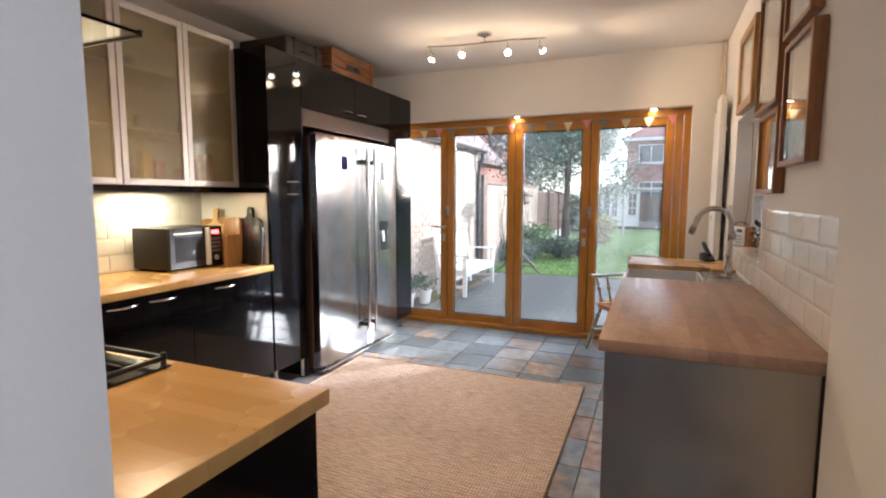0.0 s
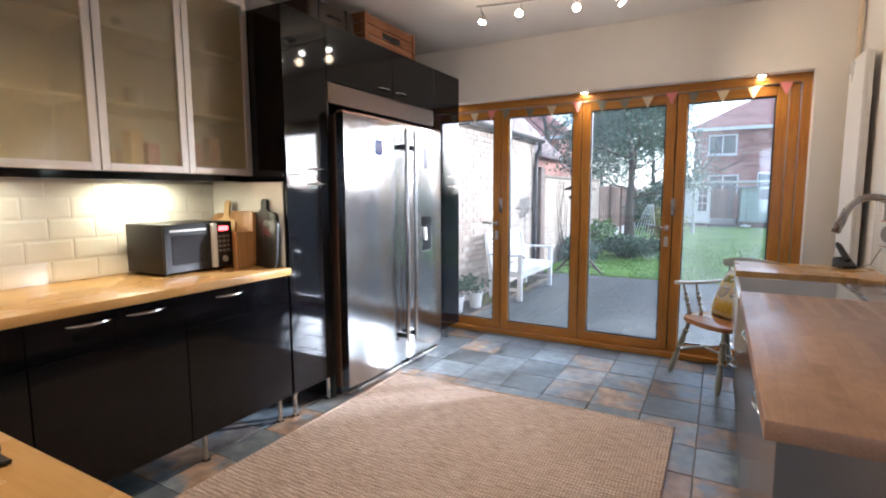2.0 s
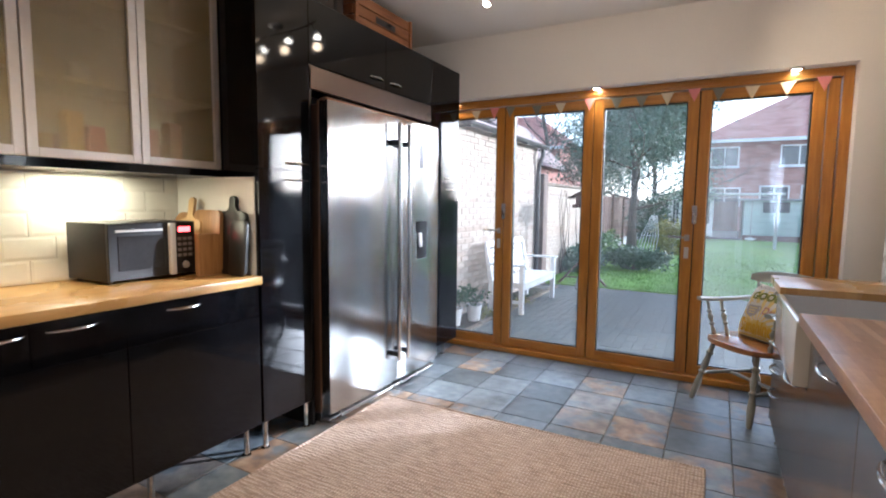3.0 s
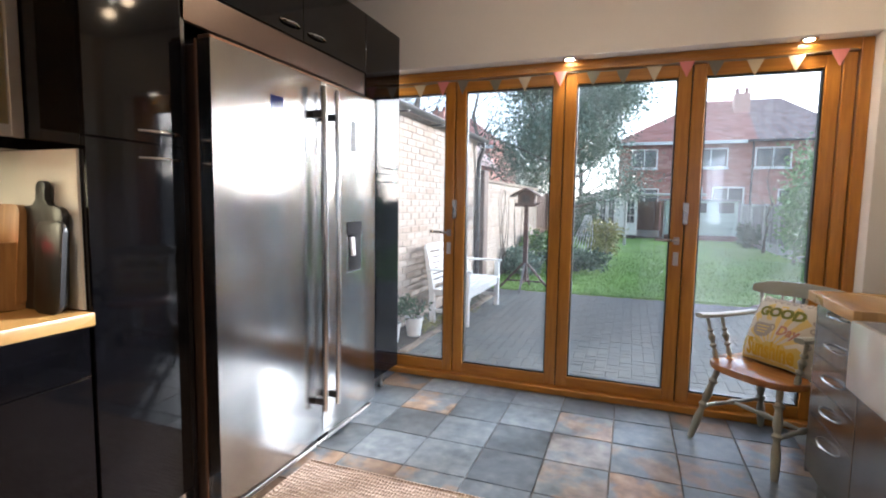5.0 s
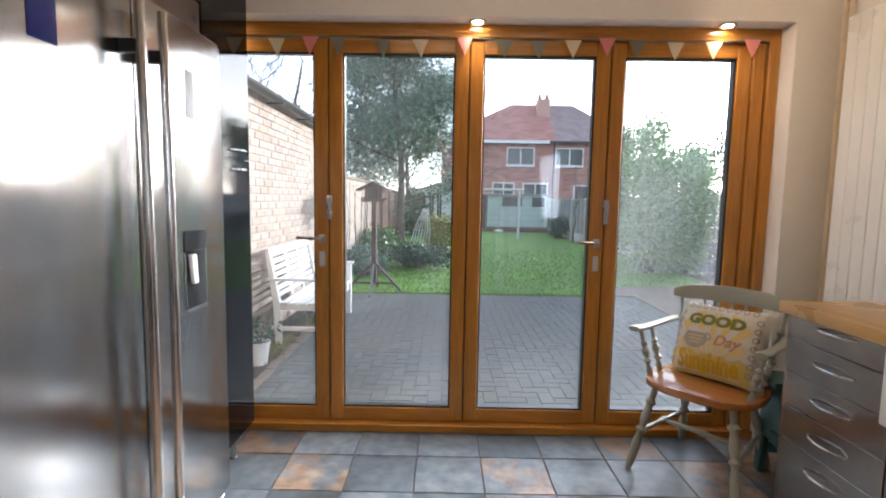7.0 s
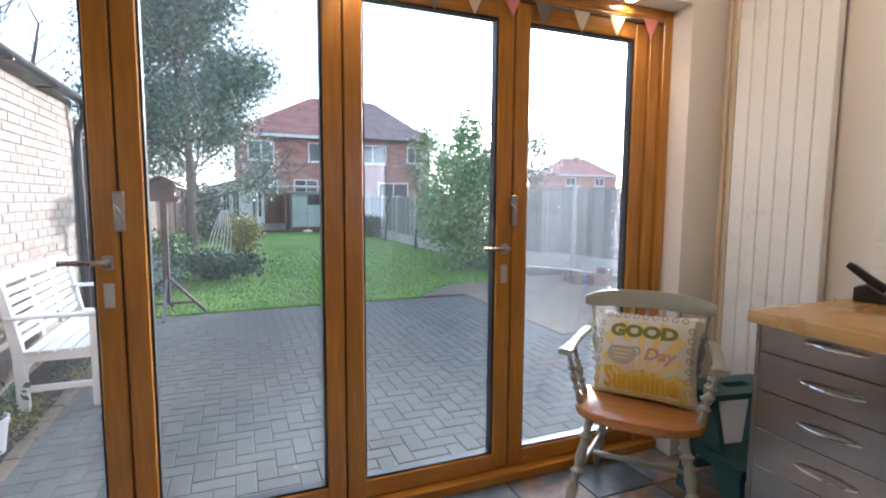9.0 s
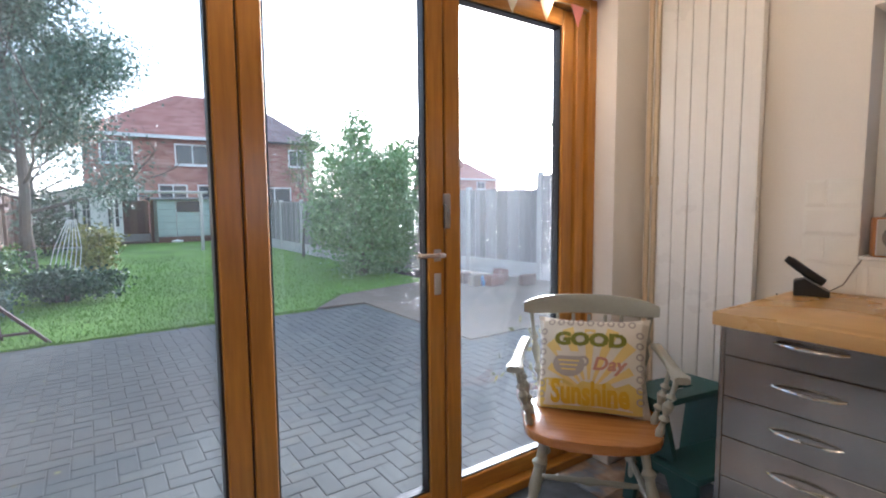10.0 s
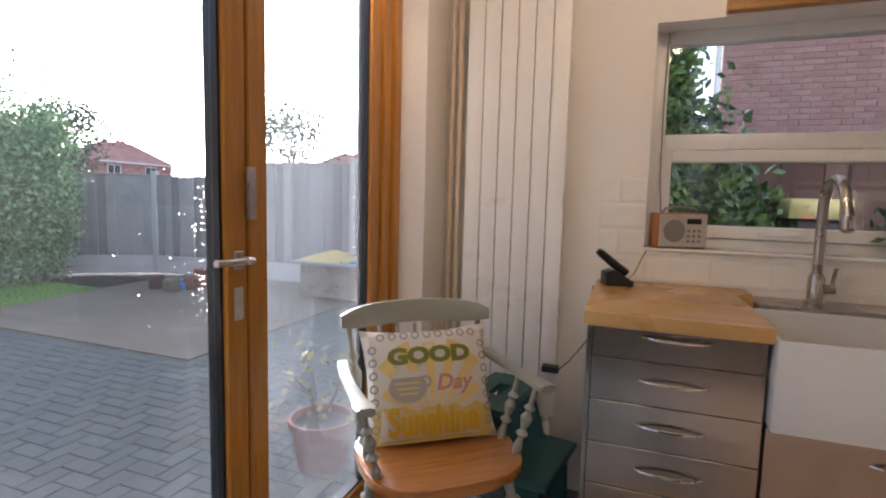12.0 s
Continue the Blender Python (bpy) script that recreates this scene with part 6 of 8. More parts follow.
ground = structure("ground", boxes((-150, 150, 5.05, 190, G - 0.35, G - 0.03), (-150, LEFT - 0.25, -60, 5.05, G - 0.35, G - 0.03), (0.78, 150, -60, 5.05, G - 0.35, G - 0.03), (LEFT - 0.25, 0.78, -60, -2.85, G - 0.35, G - 0.03), bevel=0), M["earth"], "dark garden soil")
structure("lawn", prism(bmesh.new(), ((-3.2, 9.66), (0.75, 9.78), (1.45, 10.55), (3.3, 10.9), (3.3, 24.5), (-3.2, 25.5)), "z", G - 0.05, G + 0.005), M["grass"], "mown green lawn", "lawn")
patio = structure("patio", boxes((-3.2, 5.2, 5.051, 9.66, G - 0.05, G - 0.0095), bevel=0), M["joint"], "block paved patio", "patio")
structure("garden_path", prism(bmesh.new(), ((1.46, 7.3), (5.2, 7.3), (5.2, 10.9), (3.3, 10.88), (1.48, 10.52), (0.80, 9.77), (1.46, 9.72)), "z", G - 0.011, G + 0.002), M["concrete"], "weathered concrete paving beside the lawn", "path")


def grass_blades():
    rnd = random.Random(11)
    verts, faces = [], []
    for _ in range(26000):
        y = 9.64 + abs(rnd.gauss(0, 1)) * 3.4
        x = rnd.uniform(-3.15, 3.25)
        lim = 9.63 if x < 0.75 else 9.75 + (x - 0.75) * 1.1 if x < 1.45 else 10.55 + (x - 1.45) * 0.19
        if y < lim or y > 24:
            continue
        h, a, w = rnd.uniform(0.02, 0.05) * (1.3 if y < lim + 0.1 else 1), rnd.uniform(0, 6.28), 0.006 + 0.0006 * (y - 9)
        i = len(verts)
        dx, dy = math.cos(a) * w, math.sin(a) * w
        lx, ly = rnd.uniform(-0.02, 0.02), rnd.uniform(-0.02, 0.02)
        verts += [(x - dx, y - dy, G), (x + dx, y + dy, G), (x + lx, y + ly, G + h)]
        faces.append((i, i + 1, i + 2))
    me = bpy.data.meshes.new("grass")
    me.from_pydata(verts, [], faces)
    me.materials.append(M["blade"])
    tagged(new("grass", me), "short blades of lawn grass", "grass", "", "stuff")


grass_blades()


def bricks(parent, plane, u0, u1, z0, z1, at, face, mat, limit=300, near=None, joined="brick_field", bw=0.215, bh=0.065, j=0.010, depth=0.05):
    """Running bond on a wall. plane: "x" or "y", the axis that the wall faces; at: its place; face: the way it looks."""
    cells = []
    row = 0
    z = z0
    while z + bh <= z1 + 0.02:
        u = u0 - (bw + j) * (0.5 if row % 2 else 0)
        while u < u1:
            a, b = max(u, u0), min(u + bw, u1)
            if b - a > 0.03:
                cells.append((a, b, z, min(z + bh, z1)))
            u += bw + j
        z += bh + j
        row += 1
    if near:
        cells.sort(key=lambda c: (c[0] - near[0]) ** 2 + (c[2] - near[1]) ** 2)
    shapes = {}
    rnd = random.Random(len(cells))

    def put(u, w, d):
        return (d, u, w) if plane == "x" else (u, d, w)

    def add(bm, w, h, cu, cz, cd):
        g = 0.005
        lo = [bm.verts.new(put(cu + p, cz + q, cd)) for p, q in ((-w, -h), (w, -h), (w, h), (-w, h))]
        mid = [bm.verts.new(put(cu + p, cz + q, cd + face * 0.008)) for p, q in ((-w, -h), (w, -h), (w, h), (-w, h))]
        top = [bm.verts.new(put(cu + p, cz + q, cd + face * 0.012)) for p, q in ((-w + g, -h + g), (w - g, -h + g), (w - g, h - g), (-w + g, h - g))]
        bridge(bm, lo, mid), bridge(bm, mid, top), bm.faces.new(top)
    for a, b, c, d in cells[:limit]:
        key = (round(b - a, 2), round(d - c, 3))
        if key not in shapes:
            bm = bmesh.new()
            add(bm, (b - a) / 2, (d - c) / 2, 0, 0, 0)
            shapes[key] = mesh_of("brick", bm, M[mat])
        ob = new("brick", shapes[key])
        ob.location = Vector(put((a + b) / 2, (c + d) / 2, at + face * rnd.uniform(-0.002, 0.002))) - chain(parent).translation
        ob.parent = parent
    if cells[limit:]:
        verts, faces = [], []
        for a, b, c, d in cells[limit:]:
            i = len(verts)
            o = at + face * (0.010 + rnd.uniform(-0.002, 0.002))
            for q in ((a, c), (b, c), (b, d), (a, d)):
                verts.append(put(q[0], q[1], at))
            for q in ((a, c), (b, c), (b, d), (a, d)):
                verts.append(put(q[0], q[1], o))
            faces += [(i + 4, i + 5, i + 6, i + 7), (i, i + 1, i + 5, i + 4), (i + 1, i + 2, i + 6, i + 5), (i + 2, i + 3, i + 7, i + 6), (i + 3, i, i + 4, i + 7)]
        me = bpy.data.meshes.new(joined)
        me.from_pydata([Vector(v) - chain(parent).translation for v in verts], [], faces)
        me.materials.append(M[mat])
        ob = new(joined, me)
        ob.parent = parent
        tagged(ob, "", "", "", "stuff")


def outbuilding():
    u = thing("brick_outbuilding", (-3.75, 7.2, G), "single storey buff brick building beside the patio with a dark gutter", "building")
    part("wall", boxes((-4.6, -3.215, 5.06, 9.42, G - 0.1, 2.24), bevel=0), M["mortar"], u, "buff brick wall")
    bm = prism(bmesh.new(), ((-3.17, 2.25), (-4.0, 2.58), (-4.7, 2.26), (-4.7, 2.30), (-4.0, 2.64), (-3.15, 2.30)), "y", 5.05, 9.55)
    part("roof", bm, M["roof_grey"], u, "grey tiled roof edge")
    bm = bmesh.new()
    n = 8
    last = None
    for y in (5.05, 9.55):
        c = [bm.verts.new((-3.10 + 0.06 * math.cos(math.pi * (1 + k / n)), y, 2.245 + 0.055 * math.sin(math.pi * (1 + k / n)))) for k in range(n + 1)]
        c += [bm.verts.new((-3.10 + 0.053 * math.cos(math.pi * (2 - k / n)), y, 2.25 + 0.048 * math.sin(math.pi * (2 - k / n)))) for k in range(n + 1)]
        if last:
            bridge(bm, last, c)
        last = c
    part("gutter", bm, M["gutter"], u, "dark plastic gutter")
    for k in range(5):
        y = 5.4 + k * 1.0
        part("gutter_bracket", boxes((-3.20, -3.03, y, y + 0.03, 2.17, 2.185), bevel=0.001), M["gutter"], u)
    bm = tube(bmesh.new(), [(-3.09, 9.36, 2.19), (-3.09, 9.36, 2.08), (-3.15, 9.36, 1.92), (-3.16, 9.36, 1.80), (-3.16, 9.36, G)], 0.035, 10)
    part("downpipe", bm, M["gutter"], u, "dark plastic downpipe")
    part("soil_pipe", tube(bmesh.new(), [(-3.14, 9.50, G), (-3.14, 9.50, 1.78)], 0.055, 12), M["gutter"], u)


outbuilding()


def garden_wall():
    u = thing("garden_wall", (-3.33, 12.0, G), "weathered buff brick garden wall with climbing stems", "wall")
    part("core", boxes((-3.43, -3.215, 9.43, 15.0, G - 0.1, 1.60), bevel=0), M["mortar"], u)
    part("coping", boxes((-3.46, -3.18, 9.43, 15.0, 1.601, 1.66), bevel=0.01), M["concrete"], u, "concrete coping")
    part("pier", boxes((-3.36, -3.08, 9.44, 9.70, G - 0.1, 1.78), bevel=0.015), surface("dark_weathered_render", (0.17, 0.125, 0.10), 0.9, var=0.3, scale=4, bump=0.5), u, "dark weathered pier at the end of the wall")
    rnd = random.Random(4)
    bm = bmesh.new()
    for k in range(14):
        y = 10.6 + rnd.uniform(0, 3.6)
        pts = [(-3.17, y, G)]
        for i in range(6):
            y += rnd.uniform(-0.15, 0.15)
            pts.append((-3.17 + rnd.uniform(0, 0.05), y, G + (i + 1) * 0.28))
        tube(bm, pts, [0.012 - 0.0015 * i for i in range(7)], 5)
    part("climber", bm, M["bark"], u, "bare climbing stems", kind="stuff")


garden_wall()


def wall_border():
    bed = structure("border", boxes((-3.2, -2.83, 5.25, 9.4, G - 0.03, G + 0.006), bevel=0.003), M["earth"], "narrow strip of dark soil along the brick wall", "border")
    rnd = random.Random(17)
    for k in range(17):
        a = 5.26 + 0.243 * k
        x = -2.83 + rnd.uniform(-0.006, 0.006)
        part("edging_stone", boxes((x, x + 0.075, a, a + 0.232, G - 0.02, G + rnd.uniform(0.010, 0.022)), bevel=0.006), M["concrete"], bed)
    for k, (x, y, rx, ry, n, mat) in enumerate(((-3.0, 6.9, 0.16, 0.5, 900, "dry_leaf"), (-2.95, 8.2, 0.18, 0.7, 900, "shrub_leaf"), (-2.8, 7.6, 0.14, 0.35, 420, "dry_leaf"), (-3.0, 5.7, 0.14, 0.35, 300, "shrub_leaf"))):
        leaf_cluster(None, (x, y, G + 0.018), (rx, ry, 0.02), n, 0.022, mat, "moss", 70 + k, "patch of moss and fallen leaves on the soil", clumps=14)


wall_border()


def fallen_leaves():
    """Odd brown and yellow leaves that lie on the paving."""
    rnd = random.Random(23)
    verts, faces = [], []
    for _ in range(170):
        x, y = rnd.uniform(-2.7, 4.6), 5.1 + 4.3 * rnd.random() ** 1.3
        s, a, z = rnd.uniform(0.008, 0.02), rnd.uniform(0, 6.3), G + 0.003
        i = len(verts)
        for u, v, h in ((0, -1, 0.001), (0.5, 0, 0.004), (0, 1, 0.002), (-0.5, 0, 0.003)):
            verts.append((x + s * (u * math.cos(a) - v * math.sin(a)), y + s * (u * math.sin(a) + v * math.cos(a)), z + h))
        faces.append((i, i + 1, i + 2, i + 3))
    me = bpy.data.meshes.new("fallen_leaves")
    me.from_pydata(verts, [], faces)
    me.materials.append(M["dry_leaf"])
    tagged(new("fallen_leaves", me), "small fallen leaves scattered on the block paving", "leaves", "", "stuff")


fallen_leaves()


def fence_panel(p0, p1, top=1.62, mat="fence", style="boards"):
    p0, p1 = Vector(p0), Vector(p1)
    d = p1 - p0
    L, a = d.length, math.degrees(math.atan2(d.y, d.x))
    u = thing("fence_panel", (p0.x, p0.y, G), "weathered grey board fence panel between concrete posts" if mat == "fence" else "dark brown board fence panel", "fence", "garden fence panels", turn=a)
    part("post", boxes((-0.05, 0.05, -0.05, 0.05, 0.0, top - G + 0.06), bevel=0.008), M["concrete_pale" if mat == "fence" else mat], u, "concrete fence post" if mat == "fence" else "brown timber fence post", local=True)
    part("gravel_board", boxes((0.051, L - 0.051, -0.02, 0.02, 0.0, 0.29), bevel=0.004), M["concrete_pale"], u, "concrete gravel board", local=True)
    part("top_rail", boxes((0.051, L - 0.051, -0.03, 0.03, top - G - 0.03, top - G), bevel=0.003), M[mat], u, local=True)
    n = max(3, int(L / 0.14))
    w = (L - 0.104) / n
    bm0 = boxes((0, w - 0.004, -0.012, 0.012, 0, top - G - 0.325), bevel=0)
    me = mesh_of("board", bm0, M[mat])
    for k in range(n):
        ob = new("board", me)
        ob.location = (0.052 + k * w, 0.006 * (1 if k % 2 else -1), 0.292)
        ob.parent = u


pts = [(3.3, 24.6)] + [(3.3, 24.6 - 1.83 * k) for k in range(1, 6)] + [(3.42, 13.8), (4.0, 12.6), (4.75, 11.5), (4.95, 9.7), (5.1, 7.9), (5.2, 6.1), (5.2, 4.3)]
for a, b in zip(pts, pts[1:]):
    fence_panel((*a, 0), (*b, 0), 1.32 if a[1] > 14 else 1.5 if a[1] > 11 else 1.72)
for k in range(3):
    fence_panel((1.9 + 1.83 * k, 27.2, 0), (3.73 + 1.83 * k, 27.2, 0), 1.4)
for k in range(2):
    fence_panel((-0.75 + 1.2 * k, 26.6, 0), (0.40 + 1.2 * k, 26.6, 0), 1.45, "fence_brown")
for k in range(4):
    fence_panel((-3.3 + 0.02 * k, 15.2 + 1.83 * k, 0), (-3.3 + 0.02 * k, 17.0 + 1.83 * k, 0), 1.5, "fence_brown")


def tree(name, at, height, spread, seed, label, mat, leaves, size, trunk=0.16, fork=2.2, bare=False, low=0.3, clumps=60, leafy=(1, 1, 1)):
    u = thing(name, at, label, "tree")
    rnd = random.Random(seed)
    bm = bmesh.new()
    x, y, z = at
    pts = [Vector((x, y, z))]
    n = 9
    for i in range(1, n + 1):
        pts.append(Vector((x + rnd.uniform(-0.08, 0.08) * i * 0.5, y + rnd.uniform(-0.08, 0.08) * i * 0.5, z + height * 0.93 * i / n)))
    tube(bm, pts, [trunk * (1.3 if i == 0 else 1 - 0.9 * i / n) for i in range(n + 1)], 9)
    part("trunk", bm, M["bark"], u)
    tips = []
    bm = bmesh.new()

    def limb(start, direction, length, r, level):
        p = start.copy()
        pp = [p.copy()]
        d = direction.normalized()
        for k in range(5):
            d = (d + Vector((rnd.uniform(-0.25, 0.25), rnd.uniform(-0.25, 0.25), rnd.uniform(-0.05, 0.25)))).normalized()
            p = p + d * length / 5
            pp.append(p.copy())
            tips.append((p.copy(), level))
        tube(bm, pp, [r * (1 - 0.8 * k / 5) for k in range(6)], 5 if level else 6)
        if level < 2:
            for k in (2, 3, 4, 5):
                if rnd.random() < 0.85:
                    limb(pp[k], d + Vector((rnd.uniform(-1, 1), rnd.uniform(-1, 1), rnd.uniform(-0.3, 0.6))), length * 0.5, r * 0.45, level + 1)
    for k in range(20):
        f = (0.16 if low < 0.3 else 0.27) + (0.79 if low < 0.3 else 0.68) * k / 20
        i = min(n - 1, int(f * n))
        s = pts[i].lerp(pts[i + 1], f * n - i)
        if s.z - z < fork:
            continue
        a = k * 2.4 + rnd.uniform(-0.4, 0.4)
        ln = spread * (1.05 - 0.65 * f) * rnd.uniform(0.8, 1.15)
        limb(s, Vector((math.cos(a), math.sin(a), (0.05 if low < 0.3 else 0.35) + 0.6 * f)), ln, trunk * 0.36 * (1.1 - f), 0)
    part("limbs", bm, M["bark"], u, "branching limbs")
    if bare:
        return u
    verts, faces = [], []
    inv = chain(u).inverted()
    outer = [t for t in tips if t[1] >= 1]
    for k in range(leaves):
        c, lv = outer[int(rnd.random() ** 1.1 * len(outer)) % len(outer)]
        s = size * rnd.uniform(0.6, 1.4)
        if rnd.random() < (math.hypot(c.x - x, c.y - y) / (spread * 0.72)) ** 6:
            continue
        p = c + Vector((rnd.gauss(0, 0.24) * leafy[0], rnd.gauss(0, 0.24) * leafy[1], rnd.gauss(0, 0.17) * leafy[2]))
        e = Euler((rnd.uniform(0, 6.3), rnd.uniform(-1.2, 1.2), rnd.uniform(0, 6.3)))
        i = len(verts)
        for q in ((0, 0, 0), (0.25 * s, 0.5 * s, 0.05 * s), (0, s, 0), (-0.25 * s, 0.5 * s, 0.05 * s)):
            v = Vector(q)
            v.rotate(e)
            verts.append(inv @ (p + v))
        faces += [(i, i + 1, i + 2), (i, i + 2, i + 3)]
    me = bpy.data.meshes.new("crown")
    me.from_pydata(verts, [], faces)
    me.materials.append(M[mat])
    ob = new("crown", me)
    ob.parent = u
    tagged(ob, "crown of small leaves with gaps", "", "", "stuff")
    return u


tree("eucalyptus_tree", (-2.75, 17.5, G), 8.4, 2.9, 7, "tall evergreen garden tree with small grey green leaves", "grey_leaf", 170000, 0.085, 0.13, 0.9, low=0.1, leafy=(1.5, 1.5, 1.5))
tree("evergreen_tree", (-3.9, 19.2, G), 4.6, 2.0, 24, "bushy evergreen under the tall garden tree", "grey_leaf", 30000, 0.10, 0.09, 0.5, low=0.1, leafy=(1.6, 1.6, 1.8))
tree("bare_tree", (-8.5, 27, G), 9.5, 3.4, 21, "tall bare winter tree far behind the garden wall", "bark", 0, 0.14, 0.2, 2.0, bare=True)
tree("bare_tree", (-8.6, 14.5, G), 8.5, 3.2, 22, "large bare winter tree behind the outbuilding", "bark", 0, 0.13, 0.17, 2.2, bare=True)
tree("background_tree", (-3.6, 31, G), 7.5, 3.0, 23, "leafy tree behind the summer house", "grey_leaf", 9000, 0.13, 0.18, 1.6)
tree("bare_tree", (-6.6, 15.0, G), 7.5, 2.6, 31, "bare winter tree behind the garden wall", "bark", 0, 0.1, 0.12, 1.6, bare=True)
tree("bare_tree", (-5.6, 12.0, G), 6.5, 2.2, 32, "bare winter tree over the garden wall", "bark", 0, 0.1, 0.09, 1.6, bare=True)
tree("bare_tree", (3.0, 19.5, G), 3.6, 0.9, 33, "small bare tree against the fence", "bark", 0, 0.1, 0.04, 0.9, bare=True)
tree("bare_tree", (3.0, 16.4, G), 3.4, 0.8, 34, "small bare tree against the fence", "bark", 0, 0.1, 0.035, 0.9, bare=True)
tree("small_tree", (8.5, 30, G), 5.5, 2.0, 35, "small tree in the neighbouring garden", "dark_leaf", 5000, 0.12, 0.1, 1.2)
tree("small_tree", (7.6, 18, G), 3.4, 1.8, 36, "small tree in the neighbouring garden", "shrub_leaf", 5000, 0.10, 0.08, 0.9)
tree("small_tree", (9.0, 12, G), 3.2, 1.8, 37, "small tree in the neighbouring garden", "shrub_leaf", 4000, 0.10, 0.08, 0.9)


def bush(name, at, radii, count, size, mat, seed, label, stems=8, clumps=26):
    u = thing(name, at, label, "shrub")
    rnd = random.Random(seed)
    bm = bmesh.new()
    for k in range(stems):
        a = rnd.uniform(0, 6.28)
        top = Vector((at[0] + math.cos(a) * radii[0] * rnd.uniform(0.2, 0.8), at[1] + math.sin(a) * radii[1] * rnd.uniform(0.2, 0.8), at[2] + radii[2] * rnd.uniform(1.0, 1.8)))
        b0 = Vector((at[0] + math.cos(a) * 0.08, at[1] + math.sin(a) * 0.08, at[2]))
        tube(bm, [b0, b0.lerp(top, 0.5) + Vector((rnd.uniform(-0.05, 0.05), 0, 0.05)), top], [0.018, 0.012, 0.005], 5)
    part("stems", bm, M["bark"], u)
    leaf_cluster(u, (at[0], at[1], at[2] + radii[2]), radii, count, size, mat, "foliage", seed, "clumped leaves", 0.2, clumps=clumps)


bush("bamboo", (2.65, 12.2, G), (0.98, 0.75, 1.42), 34000, 0.075, "bamboo_leaf", 41, "tall bright green bamboo clump beside the lawn", 24, 60)
bush("bamboo", (3.45, 12.4, G), (0.45, 0.45, 1.15), 9000, 0.075, "bamboo_leaf", 42, "lower bamboo clump against the fence", 12, 34)
bush("shrub", (-2.0, 12.4, G), (0.6, 0.45, 0.24), 3500, 0.08, "shrub_leaf", 43, "low green shrub in the border")
bush("shrub", (-2.85, 11.4, G), (0.4, 0.45, 0.25), 2600, 0.06, "grey_leaf", 44, "low grey green shrub by the garden wall")
bush("shrub", (-2.8, 13.0, G), (0.42, 0.5, 0.38), 2800, 0.08, "dark_leaf", 45, "dark green shrub by the garden wall")
bush("shrub", (-1.55, 16.5, G), (0.45, 0.45, 0.5), 2200, 0.09, "dry_leaf", 46, "yellow green shrub in the border")
bush("shrub", (-2.6, 21.5, G), (0.7, 0.8, 0.8), 2500, 0.12, "shrub_leaf", 47, "green shrub at the back of the garden")
bush("shrub", (3.0, 21.5, G), (0.4, 0.5, 0.4), 1200, 0.10, "shrub_leaf", 48, "low shrub at the fence")
bush("shrub", (2.95, 25.5, G), (0.5, 0.5, 0.45), 1200, 0.10, "shrub_leaf", 50, "low shrub at the back fence")
bush("climbing_shrub", (1.62, 4.08, G), (0.46, 0.5, 1.36), 48000, 0.062, "dark_leaf", 49, "large glossy leaved shrub outside the kitchen window", 10, 90)
bush("climbing_shrub", (2.2, 3.45, G), (0.42, 0.42, 0.80), 7000, 0.085, "dark_leaf", 51, "large glossy leaved shrub by the side fence", 8, 30)
bush("shrub", (4.3, 7.6, G), (0.4, 0.4, 0.25), 800, 0.07, "shrub_leaf", 52, "low plant by the near fence", 4, 12)


def upvc_window(parent, x0, x1, z0, z1, y, panes=2):
    w = part("window", boxes((x0, x1, y - 0.05, y, z0, z0 + 0.07), (x0, x1, y - 0.05, y, z1 - 0.07, z1), (x0, x0 + 0.07, y - 0.05, y, z0 + 0.07, z1 - 0.07), (x1 - 0.07, x1, y - 0.05, y, z0 + 0.07, z1 - 0.07), bevel=0), M["white_paint"], parent, "white framed house window")
    n = panes
    pw = (x1 - x0 - 0.14) / n
    for k in range(n):
        a = x0 + 0.07 + k * pw
        part("pane", boxes((a + 0.03, a + pw - 0.03, y - 0.025, y - 0.02, z0 + 0.10, z1 - 0.10), bevel=0), M["window_dark"], w)
        if k:
            part("mullion", boxes((a - 0.03, a + 0.03, y - 0.048, y - 0.002, z0 + 0.07, z1 - 0.07), bevel=0), M["white_paint"], w)
        bm = prism(bmesh.new(), ((a + 0.04, z1 - 0.11), (a + 0.62 * pw, z1 - 0.11), (a + (0.30 + 0.2 * (k % 2)) * pw, z0 + 0.12), (a + 0.04, z0 + 0.12)), "y", y - 0.019, y - 0.012)
        part("curtain", bm, M["curtain"], w, "white net curtain")
    part("sill", boxes((x0 - 0.05, x1 + 0.05, y - 0.11, y - 0.001, z0 - 0.07, z0 - 0.001), bevel=0), M["white_paint"], w)


